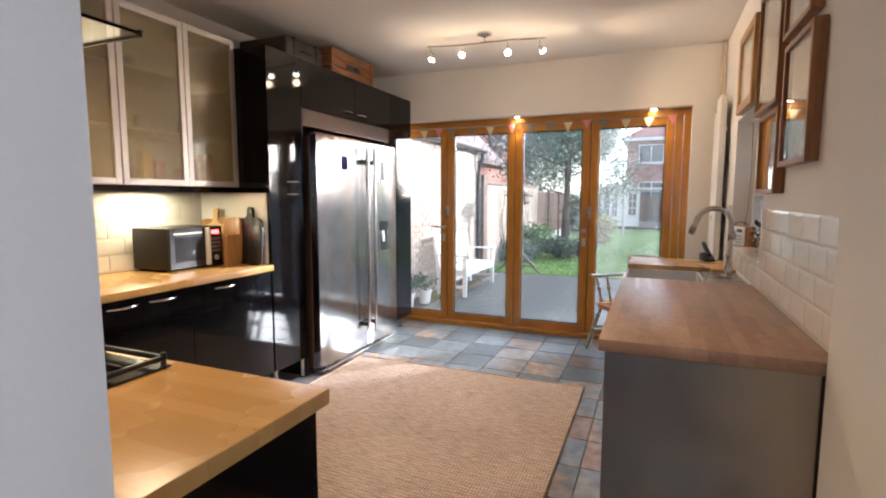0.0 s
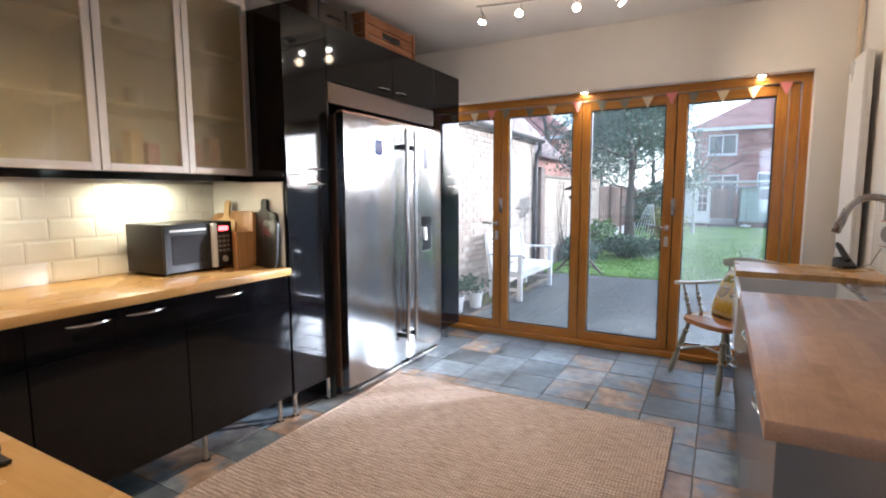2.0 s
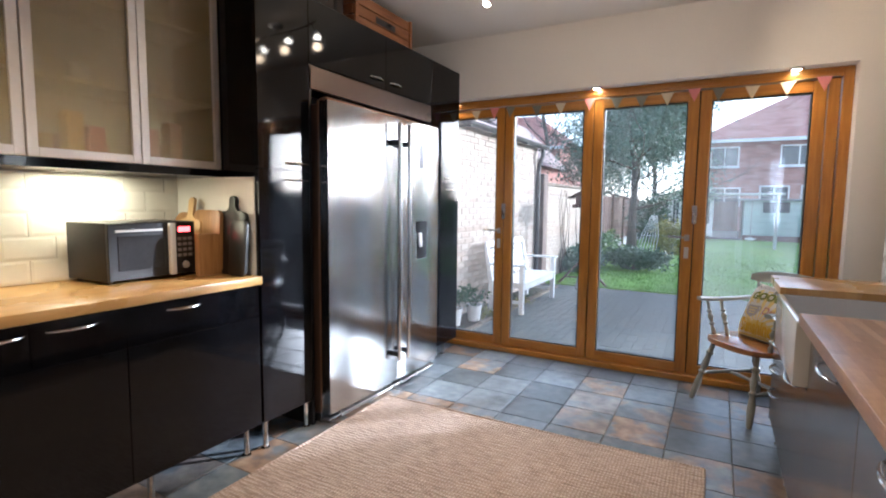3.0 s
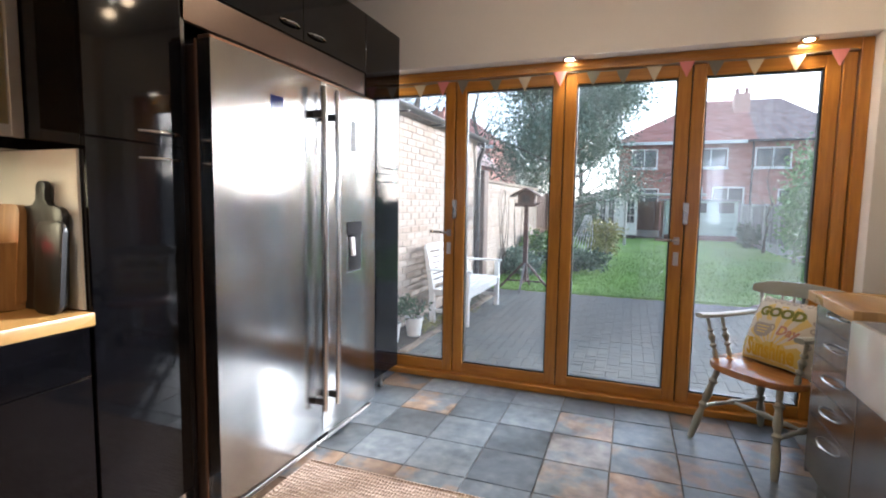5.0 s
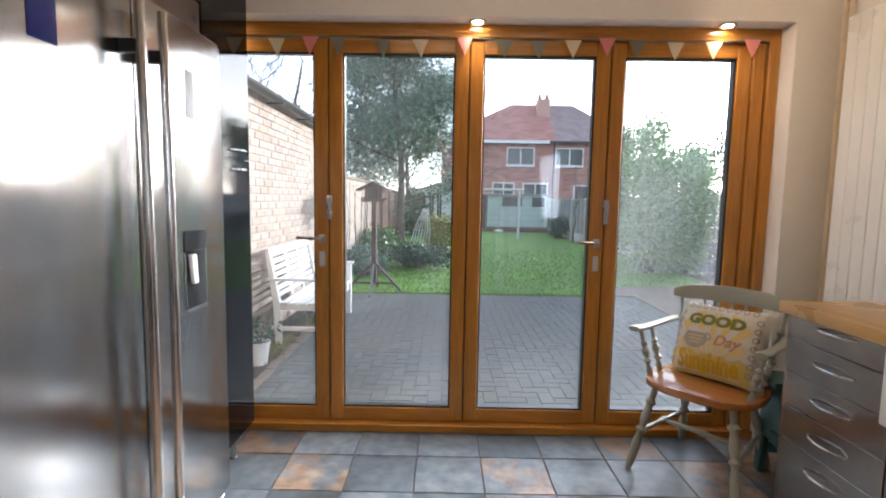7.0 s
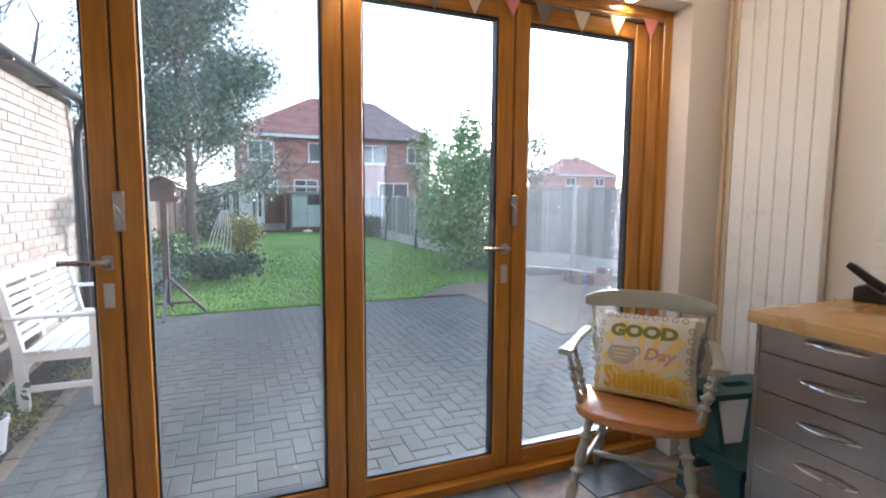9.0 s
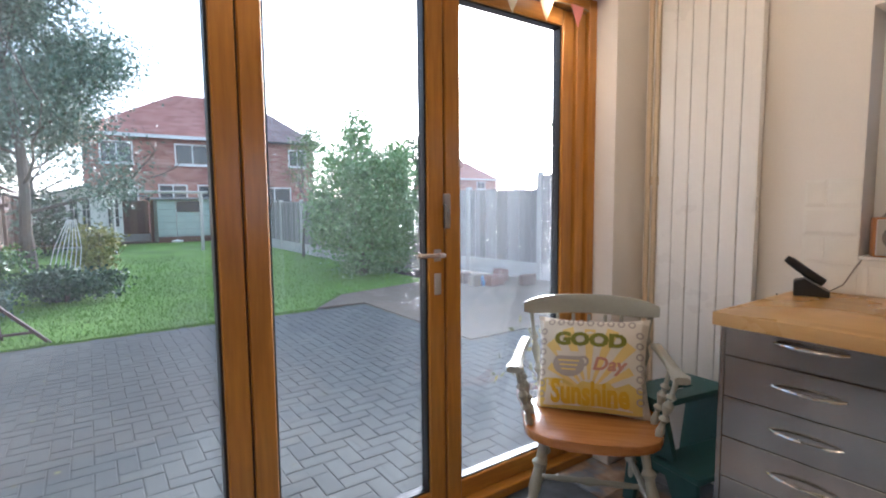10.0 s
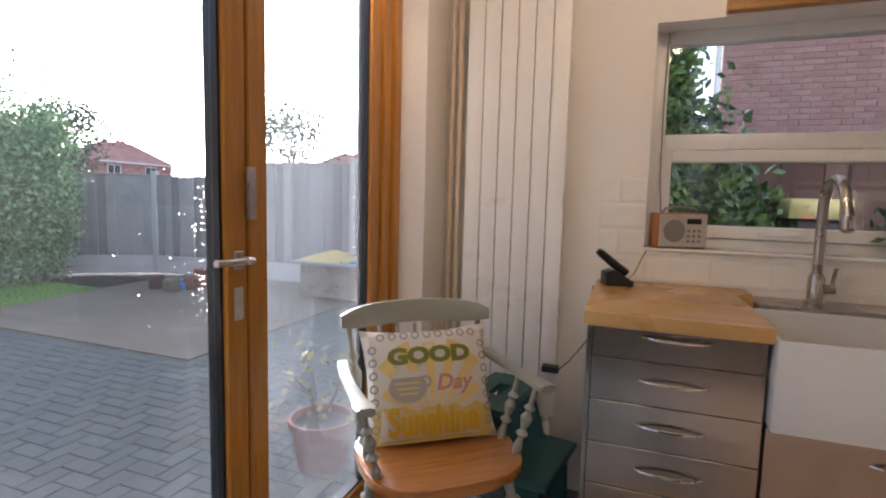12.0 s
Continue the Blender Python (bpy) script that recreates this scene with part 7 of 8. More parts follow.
def house(name, x0, x1, y0, y1, eaves, ridge, wins, label, split=None, chimneys=(), wall="red_brick", seed=1, hip=0.42):
    u = thing(name, ((x0 + x1) / 2, (y0 + y1) / 2, G), label, "house")
    part("wall", boxes((x0, x1, y0, y1, G - 0.1, eaves), bevel=0), M[wall], u, "red brick wall")
    rows = int((eaves - G) / 0.15)
    verts, faces = [], []
    rnd = random.Random(seed)
    bw, bh = 0.45, 0.15
    for r in range(rows):
        c = x0 - (bw / 2 if r % 2 else 0)
        while c < x1:
            a, b = max(c, x0), min(c + bw - 0.02, x1)
            if b - a > 0.05:
                i = len(verts)
                z = G + r * bh
                o = y0 - 0.008 - rnd.uniform(0, 0.006)
                verts += [(a, o, z), (b, o, z), (b, o, z + bh - 0.02), (a, o, z + bh - 0.02)]
                faces.append((i, i + 1, i + 2, i + 3))
            c += bw
    me = bpy.data.meshes.new("brickwork")
    inv = chain(u).inverted()
    me.from_pydata([inv @ Vector(v) for v in verts], [], faces)
    me.materials.append(M[wall])
    ob = new("brickwork", me)
    ob.parent = u
    tagged(ob, "", "", "", "stuff")
    o = 0.35
    rx0, rx1 = x0 + (y1 - y0) * hip, x1 - (y1 - y0) * 0.35
    ym = (y0 + y1) / 2
    cut = split if split is not None else rx1

    def slab(quads, mat, nm, lab):
        """Roof courses: each a thin lapped strip."""
        vs, fs = [], []
        for (a, b, c, d) in quads:
            a, b, c, d = map(Vector, (a, b, c, d))
            n = 18
            nor = (b - a).cross(d - a).normalized()
            for k in range(n):
                m = 12
                for q in range(m):
                    s0, s1 = q / m + 0.004, (q + 1) / m - 0.004
                    p = [a.lerp(b, s0).lerp(d.lerp(c, s0), k / n), a.lerp(b, s1).lerp(d.lerp(c, s1), k / n), a.lerp(b, s1).lerp(d.lerp(c, s1), (k + 1.15) / n), a.lerp(b, s0).lerp(d.lerp(c, s0), (k + 1.15) / n)]
                    i = len(vs)
                    vs += [p[0] + nor * 0.05, p[1] + nor * 0.05, p[2] + nor * 0.005, p[3] + nor * 0.005]
                    fs.append((i, i + 1, i + 2, i + 3))
        me2 = bpy.data.meshes.new(nm)
        me2.from_pydata([inv @ v for v in vs], [], fs)
        me2.materials.append(M[mat])
        ob2 = new(nm, me2)
        ob2.parent = u
        tagged(ob2, lab)
    A, B, C, D = (x0 - o, y0 - o, eaves), (x1 + o, y0 - o, eaves), (x1 + o, y1 + o, eaves), (x0 - o, y1 + o, eaves)
    R0, R1 = (rx0, ym, ridge), (rx1, ym, ridge)
    bm = bmesh.new()
    va, vb, vc, vd, v0, v1 = [bm.verts.new(p) for p in (A, B, C, D, R0, R1)]
    for f in ((va, vb, v1, v0), (vb, vc, v1), (vc, vd, v0, v1), (vd, va, v0), (vd, vc, vb, va)):
        bm.faces.new(f)
    part("roof", bm, M["roof_red"], u, "hipped tiled roof")
    Cm, Rm = (cut, y0 - o, eaves), (min(max(cut, rx0), rx1), ym, ridge)
    slab([(A, Cm, Rm, R0), (D, A, R0, R0)], "roof_red", "roof_tiles", "red roof tiles")
    slab([(Cm, B, R1, Rm), (B, C, R1, R1)], "roof_grey" if split is not None else "roof_red", "roof_tiles", "grey roof tiles" if split is not None else "red roof tiles")
    part("fascia", boxes((x0 - o, cut - 0.45 if split is not None else x1 + o, y0 - o - 0.03, y0 - o, eaves - 0.16, eaves + 0.02), bevel=0), M["white_paint"], u, "white fascia board")
    if split is not None:
        part("gutter", boxes((cut - 0.44, x1 + o, y0 - o - 0.10, y0 - o, eaves - 0.10, eaves + 0.02), bevel=0.02), M["gutter"], u, "dark gutter")
        part("downpipe", tube(bmesh.new(), [(cut - 0.1, y0 - 0.08, G), (cut - 0.1, y0 - 0.08, eaves - 0.1)], 0.05, 8), M["gutter"], u, "dark downpipe")
    for cx in chimneys:
        c = part("chimney", boxes((cx - 0.42, cx + 0.42, ym - 1.5, ym - 0.7, ridge - 1.6, ridge + 0.15), bevel=0.01), M[wall], u, "brick chimney stack")
        for k in (-0.25, 0.25):
            part("pot", lathe(bmesh.new(), [(0, 0), (0.12, 0), (0.10, 0.35), (0, 0.35)], (cx + k, ym - 1.1, ridge + 0.151), 10), M["terracotta"], c)
    for w in wins:
        upvc_window(u, *w, y0 - 0.02)
    return u


house("semi_detached_house", -1.7, 10.1, 34, 42, 4.95, 7.9, ((-1.0, 0.45, 3.45, 4.58), (-0.95, 0.6, 1.3, 2.3), (2.36, 4.1, 3.45, 4.58), (5.4, 7.15, 3.45, 4.58), (8.5, 9.6, 3.55, 4.58), (1.5, 2.9, 1.3, 2.4), (3.4, 5.0, 1.3, 2.4), (6.6, 8.6, 1.2, 2.3)), "two storey red brick house with a hipped roof behind the garden", 5.4, (5.05,), hip=0.60)
house("semi_detached_house", 40, 50, 62, 70, 4.9, 7.6, ((41, 42.7, 3.4, 4.5), (46, 47.6, 3.4, 4.5)), "two storey brick house in the distance", None, (45,), seed=2)
house("semi_detached_house", -19, -9.5, 33, 41, 4.9, 7.6, ((-12.5, -11, 3.4, 4.5),), "two storey brick house in the distance behind trees", None, (-14,), seed=3)
house("semi_detached_house", 58, 70, 38, 47, 4.9, 7.6, ((60, 61.5, 3.4, 4.5), (64, 66, 3.4, 4.5)), "two storey brick house in the distance beyond the fence", None, (64,), seed=4)
house("semi_detached_house", 62, 74, 16, 25, 4.9, 7.6, ((65, 67, 3.4, 4.5),), "two storey brick house in the distance beyond the side fence", None, (68,), seed=5)


def gable_shed():
    u = thing("garage", (-7.6, 19.5, G), "small brick building with a grey gabled roof beyond the wall", "building")
    part("wall", boxes((-9.5, -6.2, 17.5, 21.5, G, 2.6), bevel=0), M["red_brick"], u, "red brick wall")
    part("roof", prism(bmesh.new(), ((-9.8, 2.6), (-5.9, 2.6), (-7.85, 4.5)), "y", 17.2, 21.8), M["roof_grey"], u, "grey tiled gabled roof")


gable_shed()


def summer_house():
    u = thing("summer_house", (-1.6, 25.6, G), "white painted wooden summer house with glazed double doors", "summer house")
    x0, x1, y0, y1, h = -2.75, -0.62, 24.6, 26.6, 1.62
    part("wall", boxes((x0, x1, y0 + 0.04, y1, G + 0.15, h), bevel=0.01), M["white_paint"], u)
    part("base", boxes((x0 + 0.05, x1 - 0.05, y0 + 0.05, y1, G, G + 0.15), bevel=0), M["earth"], u)
    part("roof", prism(bmesh.new(), ((x0 - 0.2, h - 0.05), ((x0 + x1) / 2, h + 0.30), (x1 + 0.2, h - 0.05), (x1 + 0.2, h + 0.0), ((x0 + x1) / 2, h + 0.36), (x0 - 0.2, h)), "y", y0 - 0.3, y1 + 0.1), M["felt"], u, "grey felt gabled roof")
    part("gable", prism(bmesh.new(), ((x0, h), (x1, h), ((x0 + x1) / 2, h + 0.29)), "y", y0 + 0.04, y0 + 0.06), M["white_paint"], u)
    for a, b, lo in ((x0 + 0.06, x0 + 0.50, 0.62), (x0 + 0.56, x0 + 0.89, 0.25), (x0 + 0.91, x0 + 1.24, 0.25), (x1 - 0.50, x1 - 0.06, 0.62)):
        d = part("door", boxes((a, b, y0, y0 + 0.035, G + lo, G + lo + 0.04), (a, b, y0, y0 + 0.035, h - 0.12, h - 0.06), (a, a + 0.05, y0, y0 + 0.035, G + lo + 0.04, h - 0.12), (b - 0.05, b, y0, y0 + 0.035, G + lo + 0.04, h - 0.12), bevel=0), M["white_paint"], u, "white glazed door or window frame")
        zb = max(G + lo + 0.04, 0.45)
        if zb > G + lo + 0.05:
            part("panel", boxes((a + 0.05, b - 0.05, y0 + 0.012, y0 + 0.03, G + lo + 0.04, zb), bevel=0), M["white_paint"], d)
        rows = 3
        for r in range(rows):
            for c in range(2):
                pw, ph = (b - a - 0.1) / 2, (h - 0.12 - zb) / rows
                part("pane", boxes((a + 0.05 + c * pw + 0.012, a + 0.05 + (c + 1) * pw - 0.012, y0 + 0.02, y0 + 0.026, zb + r * ph + 0.015, zb + (r + 1) * ph - 0.015), bevel=0), M["window_dark"], d)


summer_house()


def green_shed():
    u = thing("garden_shed", (1.6, 25.6, G), "pale green painted garden shed with a grey roof", "shed")
    part("wall", boxes((0.5, 3.2, 25.0, 26.3, G, 1.48), bevel=0.01), M["shed_green"], u)
    part("roof", boxes((0.25, 3.24, 24.8, 26.5, 1.481, 1.56), bevel=0.01), M["felt"], u, "grey felt flat roof")
    w = part("window", boxes((1.15, 2.05, 24.96, 24.995, 1.0, 1.42), bevel=0.004), M["window_dark"], u)
    part("window", boxes((2.5, 3.05, 24.96, 24.995, 1.0, 1.42), bevel=0.004), M["window_dark"], u)
    part("base", boxes((0.48, 3.22, 24.9, 24.95, G, G + 0.22), bevel=0.004), M["fence_brown"], u, "dark timber base")
    part("canopy", boxes((-1.0, 0.25, 24.5, 26.3, 1.60, 1.64), bevel=0.005), M["felt"], u, "thin grey canopy roof")
    for k in range(6):
        part("board_line", boxes((0.548, 3.198, 24.994, 24.999, G + 0.25 * (k + 1), G + 0.25 * (k + 1) + 0.012), bevel=0), M["felt"], u)


green_shed()


def swing():
    u = thing("garden_swing", (0.1, 20.5, G), "weathered wooden garden swing frame with a round white seat", "swing")
    for x in (-1.05, 1.25):
        part("post", tube(bmesh.new(), [(x, 20.5, G), (x, 20.5, 1.62)], 0.05, 8), M["concrete_pale"], u)
    part("beam", tube(bmesh.new(), [(-1.3, 20.5, 1.65), (1.45, 20.5, 1.65)], 0.045, 8), M["concrete_pale"], u)
    part("rope", tube(bmesh.new(), [(0.55, 20.5, 1.6), (0.55, 20.5, 0.2)], 0.012, 6), M["cord"], u)
    part("seat", lathe(bmesh.new(), [(0, 0.12), (0.15, 0.14), (0.16, 0.18), (0, 0.22)], (0.55, 20.5, 0), 14), M["white_paint"], u)


swing()


def trellis():
    u = thing("metal_obelisk", (-1.95, 15.4, G), "white metal plant frame in the border", "plant frame")
    for k in range(7):
        a = k / 6
        part("bar", tube(bmesh.new(), [(-2.35 + 0.5 * a, 15.3, G), (-2.20 + 0.42 * a, 15.35, 0.45), (-1.98 + 0.14 * a, 15.4, 0.98)], 0.008, 6), M["white_paint"], u)
    part("hoop", tube(bmesh.new(), [(-2.2, 15.35, 0.45), (-1.78, 15.35, 0.44)], 0.007, 6), M["white_paint"], u)
    part("hoop", tube(bmesh.new(), [(-1.98, 15.4, 0.98), (-1.84, 15.4, 0.97)], 0.008, 6), M["white_paint"], u)


trellis()


def bird_table():
    u = thing("bird_table", (-2.45, 9.75, G), "dark stained wooden bird table on four splayed legs", "bird table")
    x, y = -2.45, 9.75
    part("post", boxes((x - 0.035, x + 0.035, y - 0.035, y + 0.035, G + 0.12, 1.20), bevel=0.004), M["table_wood"], u)
    for dx, dy in ((1, 0), (-1, 0), (0, 1), (0, -1)):
        bm = tube(bmesh.new(), [(x + dx * 0.04, y + dy * 0.04, G + 0.42), (x + dx * 0.42, y + dy * 0.42, G + 0.0)], 0.022, 4)
        part("leg", bm, M["fence"] if dy == -1 else M["table_wood"], u, "splayed wooden leg")
        part("brace", boxes((x + min(0, dx * 0.3) - 0.012, x + max(0, dx * 0.3) + 0.012, y + min(0, dy * 0.3) - 0.012, y + max(0, dy * 0.3) + 0.012, G + 0.12, G + 0.145) , bevel=0), M["table_wood"], u)
    part("tray", boxes((x - 0.17, x + 0.17, y - 0.15, y + 0.15, 1.20, 1.225), (x - 0.17, x + 0.17, y - 0.15, y - 0.135, 1.225, 1.26), (x - 0.17, x + 0.17, y + 0.135, y + 0.15, 1.225, 1.26), bevel=0.002), M["table_wood"], u)
    part("house", prism(bmesh.new(), ((x - 0.13, 1.226), (x + 0.13, 1.226), (x + 0.13, 1.40), (x, 1.47), (x - 0.13, 1.40)), "y", y - 0.09, y + 0.11), M["table_wood"], u)
    part("opening", prism(bmesh.new(), ((x - 0.07, 1.25), (x + 0.07, 1.25), (x + 0.07, 1.36), (x, 1.40), (x - 0.07, 1.36)), "y", y - 0.096, y - 0.091), M["black"], u, "dark arched opening")
    for s in (-1, 1):
        part("roof", prism(bmesh.new(), ((x, 1.475), (x + s * 0.24, 1.355), (x + s * 0.24, 1.375), (x, 1.50)), "y", y - 0.19, y + 0.19), M["table_wood"], u, "pitched wooden roof")


bird_table()


def bench():
    u = thing("garden_bench", (-2.8, 7.45, G), "white painted wooden garden bench beside the brick wall", "bench")
    y0, y1, xf, xb = 6.95, 8.30, -2.55, -3.02
    for y in (y0, y1):
        part("leg", boxes((xf - 0.03, xf + 0.03, y - 0.03, y + 0.03, G, 0.46), bevel=0.005), M["white_paint"], u)
        part("leg", prism(bmesh.new(), ((xb + 0.03, G), (xb + 0.09, G), (xb + 0.08, 0.25), (xb - 0.01, 0.72), (xb - 0.05, 0.72), (xb + 0.02, 0.25)), "y", y - 0.025, y + 0.025), M["white_paint"], u)
        part("armrest", boxes((xb + 0.0, xf + 0.06, y - 0.04, y + 0.04, 0.461, 0.485), bevel=0.006), M["white_paint"], u)
        part("rail", boxes((xb + 0.06, xf, y - 0.015, y + 0.015, G + 0.13, G + 0.17), bevel=0.003), M["white_paint"], u)
        part("rail", boxes((xb + 0.06, xf, y - 0.015, y + 0.015, 0.18, 0.235), bevel=0.003), M["white_paint"], u)
    for k in range(5):
        x = xb + 0.08 + 0.088 * k
        part("seat_slat", boxes((x, x + 0.075, y0 - 0.03, y1 + 0.03, 0.236, 0.256), bevel=0.004), M["white_paint"], u)
    part("apron", boxes((xf - 0.012, xf + 0.012, y0 + 0.03, y1 - 0.03, 0.15, 0.235), bevel=0.003), M["white_paint"], u)
    part("top_rail", boxes((xb - 0.05, xb - 0.02, y0, y1, 0.68, 0.76), bevel=0.006), M["white_paint"], u)
    n = 3
    w = (y1 - y0 - 0.06) / n
    for k in range(n):
        a = y0 + 0.03 + k * w
        for s in range(6):
            f = s / 6
            x, z = xb + 0.04 - 0.075 * f, 0.29 + 0.38 * f
            part("back_slat", boxes((x - 0.008, x + 0.008, a + 0.03, a + w - 0.03, z, z + 0.045), bevel=0.002), M["white_paint"], u)
        part("upright", prism(bmesh.new(), ((xb + 0.03, 0.25), (xb + 0.055, 0.25), (xb - 0.02, 0.68), (xb - 0.045, 0.68)), "y", a - 0.03, a + 0.03), M["white_paint"], u)


bench()


def pot(at, r, h, mat, label, leafmat, n, size, spread, seed, pale=False):
    u = thing("plant_pot", at, label, "plant pot")
    x, y, z = at
    prof = [(0, 0), (r * 0.72, 0), (r * 0.95, h * 0.84), (r * 1.02, h * 0.85), (r * 1.03, h), (r * 0.93, h), (r * 0.9, h * 0.86), (0, h * 0.85)]
    part("pot", lathe(bmesh.new(), prof, at, 24), M[mat], u)
    part("soil", lathe(bmesh.new(), [(0, h * 0.86), (r * 0.88, h * 0.862)], at, 20), M["earth"], u)
    rnd = random.Random(seed)
    bm = bmesh.new()
    for k in range(7):
        a = rnd.uniform(0, 6.28)
        tube(bm, [(x, y, z + h * 0.85), (x + math.cos(a) * spread * 0.3, y + math.sin(a) * spread * 0.3, z + h + spread * 0.5), (x + math.cos(a) * spread * 0.8, y + math.sin(a) * spread * 0.8, z + h + spread * rnd.uniform(0.7, 1.3))], [0.006, 0.004, 0.002], 5)
    part("stems", bm, M["bark"], u)
    leaf_cluster(u, (x, y, z + h + spread * 0.7), (spread, spread, spread * 0.6), n, size, leafmat, "foliage", seed, clumps=9)


pot((0.51, 5.40, G), 0.16, 0.25, "terracotta", "round terracotta pot with a sparse yellow leaved plant", "dry_leaf", 70, 0.05, 0.26, 61)
pot((-2.93, 6.35, G), 0.095, 0.2, "white_paint", "white plant pot with a leafy plant on the patio", "shrub_leaf", 260, 0.05, 0.15, 62)
pot((-3.03, 6.02, G), 0.095, 0.2, "white_paint", "white plant pot beside the brick wall", "shrub_leaf", 260, 0.05, 0.15, 63)


def planter():
    u = thing("garden_table", (4.3, 7.4, G), "grey outdoor box table with a yellow cover and a blue tray", "table")
    part("body", boxes((3.9, 4.75, 6.9, 8.0, G + 0.05, 0.33), bevel=0.02), M["concrete"], u)
    part("top", boxes((3.8, 4.85, 6.8, 8.1, 0.331, 0.37), bevel=0.01), M["fence"], u)
    bm = bmesh.new()
    rnd = random.Random(9)
    g = [[bm.verts.new((3.85 + 0.11 * i, 7.35 + 0.1 * j, 0.372 + (0.10 * math.sin(math.pi * i / 7) * math.sin(math.pi * j / 7) + rnd.uniform(0, 0.025)) * (0 < i < 7 and 0 < j < 7))) for j in range(8)] for i in range(8)]
    for i in range(7):
        for j in range(7):
            bm.faces.new((g[i][j], g[i + 1][j], g[i + 1][j + 1], g[i][j + 1]))
    part("cover", bm, M["yellow_cover"], u, "crumpled yellow cover")
    part("tray", boxes((3.9, 4.4, 6.85, 7.25, 0.371, 0.41), bevel=0.01), M["blue_plastic"], u, "blue plastic tray")
    rnd = random.Random(12)
    for k in range(9):
        x, y = 3.4 + rnd.uniform(0, 0.9), 9.3 + rnd.uniform(0, 1.2)
        b = boxes((x, x + rnd.uniform(0.15, 0.35), y, y + rnd.uniform(0.1, 0.25), G + 0.003, G + rnd.uniform(0.08, 0.22)), bevel=0.01)
        single("garden_clutter", b, M[("blue_plastic", "terracotta", "concrete", "fence_brown")[k % 4]], "small piece of garden clutter on the paving", "clutter", (x, y, G), "garden clutter")


planter()


def neighbour_wall():
    u = thing("neighbouring_house", (6.3, 1.2, G), "red brick side wall of the neighbouring house", "house")
    part("wall", boxes((6.08, 6.5, -4.0, 2.95, G - 0.1, 5.2), bevel=0), M["mortar_dark"], u)
    part("downpipe", tube(bmesh.new(), [(6.02, 3.02, G), (6.02, 3.02, 5.2)], 0.045, 8), M["white_paint"], u, "white downpipe")
    return u


M["mortar_dark"] = surface("grey_mortar", (0.33, 0.26, 0.23), 0.95, var=0.1)
side_house = neighbour_wall()
side_wall_fence = [fence_panel((2.62, 4.4 - 1.83 * k, 0), (2.62, 2.57 - 1.83 * k, 0), 1.56, "fence_brown") for k in range(3)]
bin_thing = thing("storage_bin", (2.35, 2.6, G), "dark storage bin with a pale yellow lid by the fence", "bin")
part("body", boxes((2.16, 2.50, 2.76, 3.04, G, 1.13), bevel=0.02), M["gutter"], bin_thing)
part("lid", boxes((2.13, 2.53, 2.73, 3.07, 1.132, 1.26), bevel=0.02, seg=2), surface("pale_yellow_plastic", (0.62, 0.55, 0.22), 0.5), bin_thing, "pale yellow lid")


def raindrops():
    """Beads of water on the outer faces of the last two panes."""
    rnd = random.Random(15)
    for x0, x1, name in ((-1.207, -0.636, "raindrops"), (-0.489, 0.073, "raindrops")):
        verts, faces = [], []
        for _ in range(260):
            side = rnd.random()
            x = x1 - abs(rnd.gauss(0, 0.03)) - 0.006 if side < 0.9 else rnd.uniform(x0, x1)
            z = rnd.triangular(0.4, 1.6, 1.1)
            r = rnd.uniform(0.0008, 0.0024)
            if not x0 + 0.01 < x < x1 - 0.01:
                continue
            i = len(verts)
            verts += [(x - r, 4.9362, z), (x, 4.9362, z - r), (x + r, 4.9362, z), (x, 4.9362, z + r), (x, 4.9362 + r, z)]
            faces += [(i, i + 1, i + 4), (i + 1, i + 2, i + 4), (i + 2, i + 3, i + 4), (i + 3, i, i + 4)]
        me = bpy.data.meshes.new(name)
        me.from_pydata(verts, [], faces)
        me.materials.append(M["picture_glass"])
        tagged(new(name, me), "beads of rain water on the outside of the glass", "raindrops", "", "stuff").visible_shadow = False


raindrops()


# ---- floor tiles ----
def floor_tiles():
    bed = bpy.data.objects["floor"]
    variants = []
    for k in range(6):
        bm = bmesh.new()
        s = 0.305 / 2 - 0.004
        rnd = random.Random(k)
        n = 3
        grid = [[bm.verts.new((-s + 2 * s * i / n + (rnd.uniform(-0.002, 0.002)), -s + 2 * s * j / n + rnd.uniform(-0.002, 0.002), 0.0 + rnd.uniform(-0.0015, 0.001))) for j in range(n + 1)] for i in range(n + 1)]
        for i in range(n):
            for j in range(n):
                bm.faces.new((grid[i][j], grid[i + 1][j], grid[i + 1][j + 1], grid[i][j + 1]))
        rim = [grid[i][0] for i in range(n + 1)] + [grid[n][j] for j in range(1, n + 1)] + [grid[i][n] for i in range(n - 1, -1, -1)] + [grid[0][j] for j in range(n - 1, 0, -1)]
        low = [bm.verts.new((v.co.x * 1.012, v.co.y * 1.012, -0.008)) for v in rim]
        bridge(bm, low, rim)
        variants.append(mesh_of("slate_tile", bm, M["slate"]))
    rnd = random.Random(5)
    x = -2.12 - 3 * 0.3055 + 0.153
    while x < 0.78:
        y = 4.6125 + 0.153
        while y > -2.6:
            if LEFT - 0.1 < x < (RIGHT + 0.1 if y > 1.66 else 0.55):
                ob = new("slate_tile", rnd.choice(variants))
                ob.matrix_basis = pose(x, y, 0, rnd.uniform(-0.12, 0.12), rnd.uniform(-0.12, 0.12), rnd.choice((0, 90, 180, 270)))
                ob.parent = bed
            y -= 0.3055
        x += 0.3055


floor_tiles()


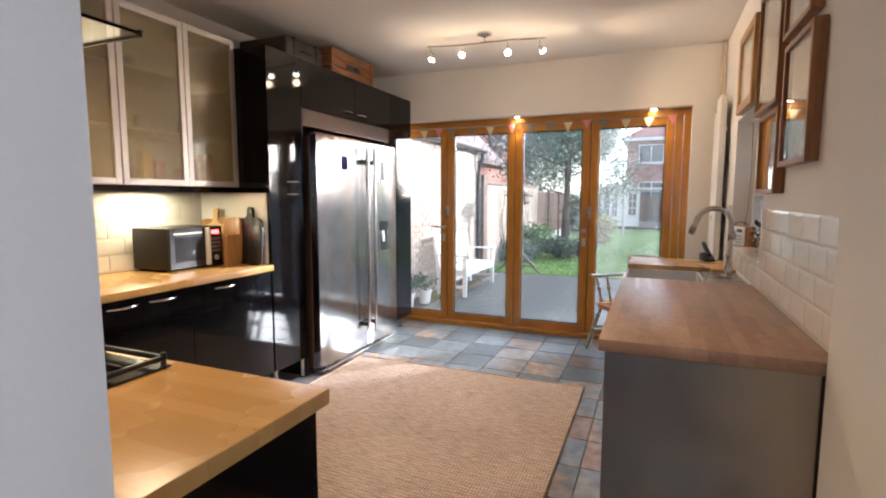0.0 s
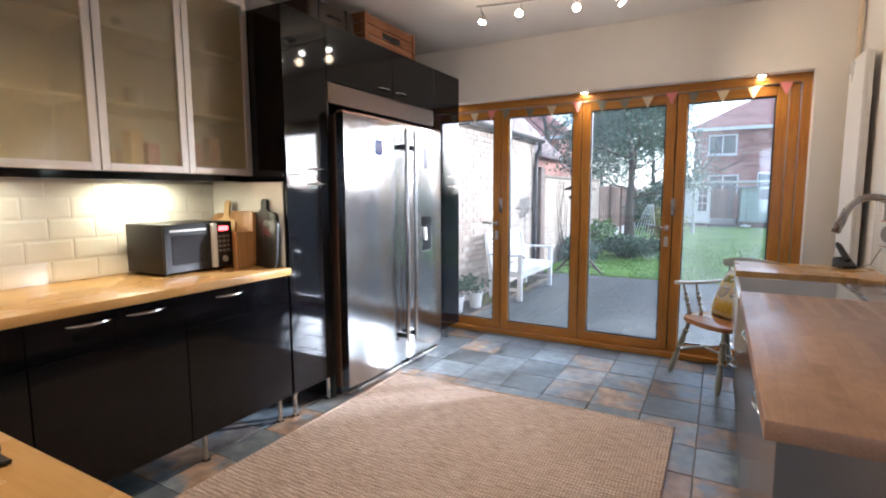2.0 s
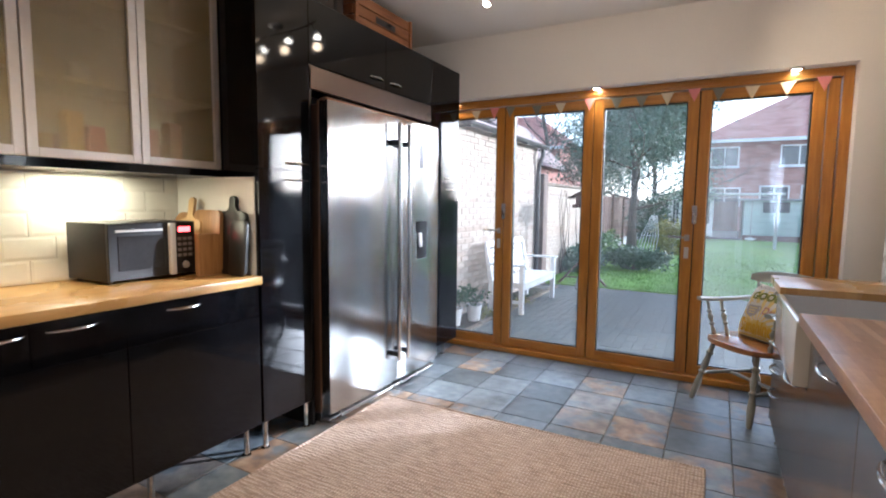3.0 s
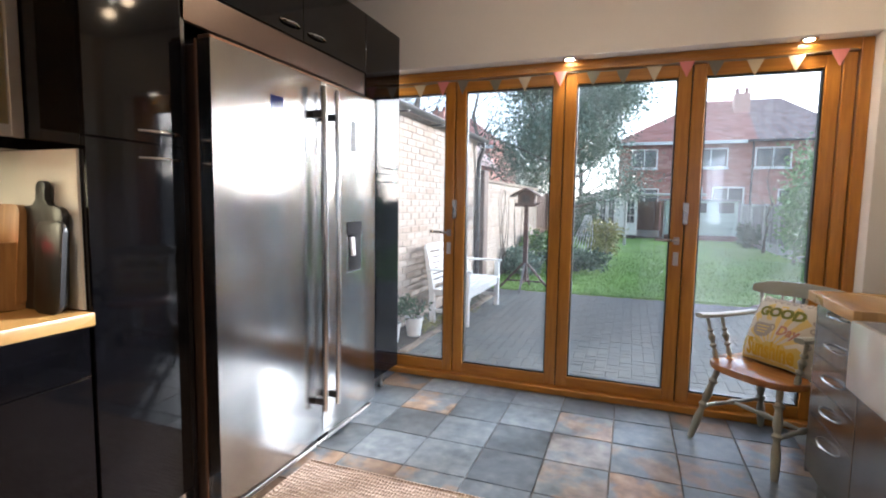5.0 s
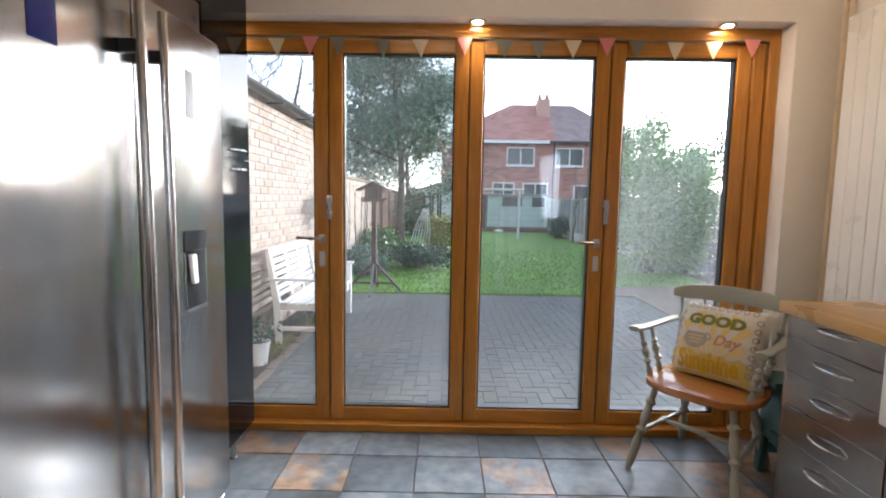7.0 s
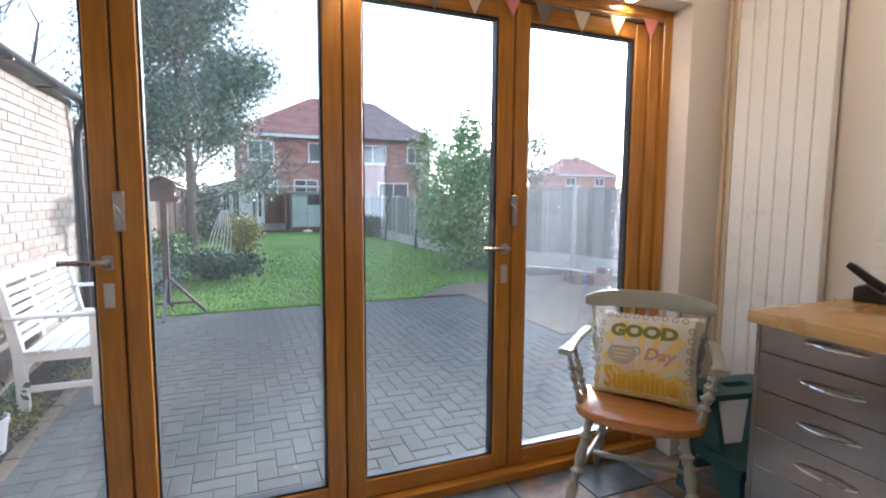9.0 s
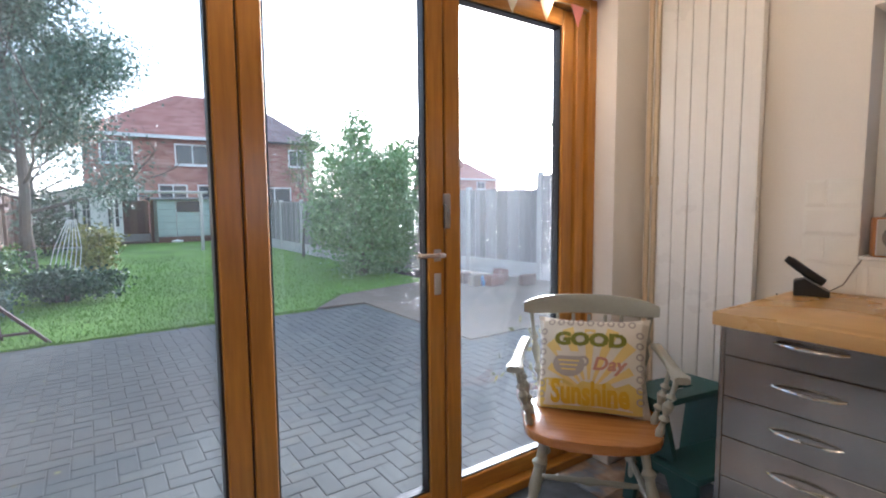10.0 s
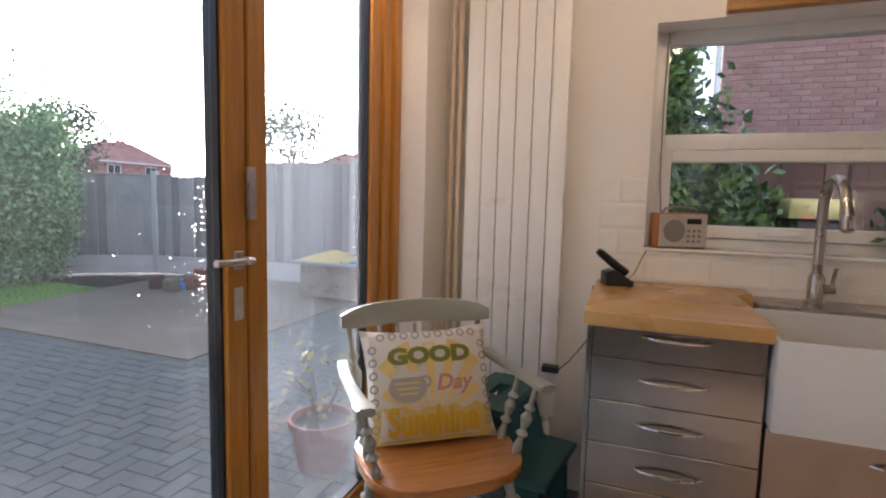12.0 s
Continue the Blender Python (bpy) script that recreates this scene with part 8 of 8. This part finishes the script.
# ---- paving blocks and bricks ----
def herringbone():
    bed = bpy.data.objects["patio"]
    W = 0.1
    me = {}
    for key in ("h", "v"):
        bm = bmesh.new()
        w, h = (W, W / 2) if key == "h" else (W / 2, W)
        g = 0.0018
        b = [bm.verts.new((sx4 * (w - g), sy4 * (h - g), 0)) for sx4, sy4 in ((-1, -1), (1, -1), (1, 1), (-1, 1))]
        m2 = [bm.verts.new((v.co.x, v.co.y, 0.0055)) for v in b]
        c = [bm.verts.new((v.co.x * (1 - 0.005 / w), v.co.y * (1 - 0.005 / h), 0.008)) for v in b]
        bridge(bm, b, m2), bridge(bm, m2, c), bm.faces.new(c)
        me[key] = mesh_of("paving_block", bm, M["grey_block"])
        for p in me[key].polygons:
            p.use_smooth = False
    cells = []
    for i in range(-32, 53):
        for j in range(0, 46):
            k = (i - j) % 4
            x, y = i * W, 5.06 + j * W
            if k == 0:
                cells.append((x + W, y + W / 2, "h"))
            elif k == 3:
                cells.append((x + W / 2, y + W, "v"))
    cells = [c for c in cells if c[1] < 9.6 and (c[0] < 1.42 or c[1] < 7.25) and c[0] < 5.1]
    cells.sort(key=lambda c: (c[0] + 0.6) ** 2 + (c[1] - 5.0) ** 2)
    rnd = random.Random(6)
    for x, y, k in cells[:300]:
        ob = new("paving_block", me[k])
        ob.matrix_basis = pose(x, y, G - 0.0125 + rnd.uniform(-0.001, 0.001), rnd.uniform(-0.12, 0.12), rnd.uniform(-0.12, 0.12), rnd.uniform(-0.4, 0.4))
        ob.parent = bed
    verts, faces = [], []
    for x, y, k in cells[300:]:
        w, h = (W - 0.0018, W / 2 - 0.0018) if k == "h" else (W / 2 - 0.0018, W - 0.0018)
        i = len(verts)
        zs = [G - 0.0045 + rnd.uniform(-0.0006, 0.0005) for _ in range(4)]
        q = ((-1, -1), (1, -1), (1, 1), (-1, 1))
        verts += [(x + a * w, y + b * h, G - 0.0125) for a, b in q]
        verts += [(x + a * (w - 0.003), y + b * (h - 0.003), z) for (a, b), z in zip(q, zs)]
        faces += [(i + 4, i + 5, i + 6, i + 7)] + [(i + s, i + (s + 1) % 4, i + 4 + (s + 1) % 4, i + 4 + s) for s in range(4)]
    far = bpy.data.meshes.new("paving_field")
    far.from_pydata(verts, [], faces)
    far.materials.append(M["grey_block"])
    ob = new("paving_field", far)
    ob.parent = bed
    tagged(ob, "", "", "", "stuff")


herringbone()
bricks(next(o for o in bpy.data.objects["brick_outbuilding"].children if o.name.startswith("wall")), "x", 5.07, 9.41, G, 2.235, -3.215, 1, "buff_brick", 300, (7.5, 1.2))
bricks(next(o for o in bpy.data.objects["garden_wall"].children if o.name.startswith("core")), "x", 9.44, 14.99, G, 1.60, -3.215, 1, "buff_brick", 300, (9.4, 0.9))
bricks(next(o for o in side_house.children if o.name.startswith("wall")), "x", -2.0, 2.94, G, 4.6, 6.08, -1, "side_brick", 300, (1.9, 2.4))
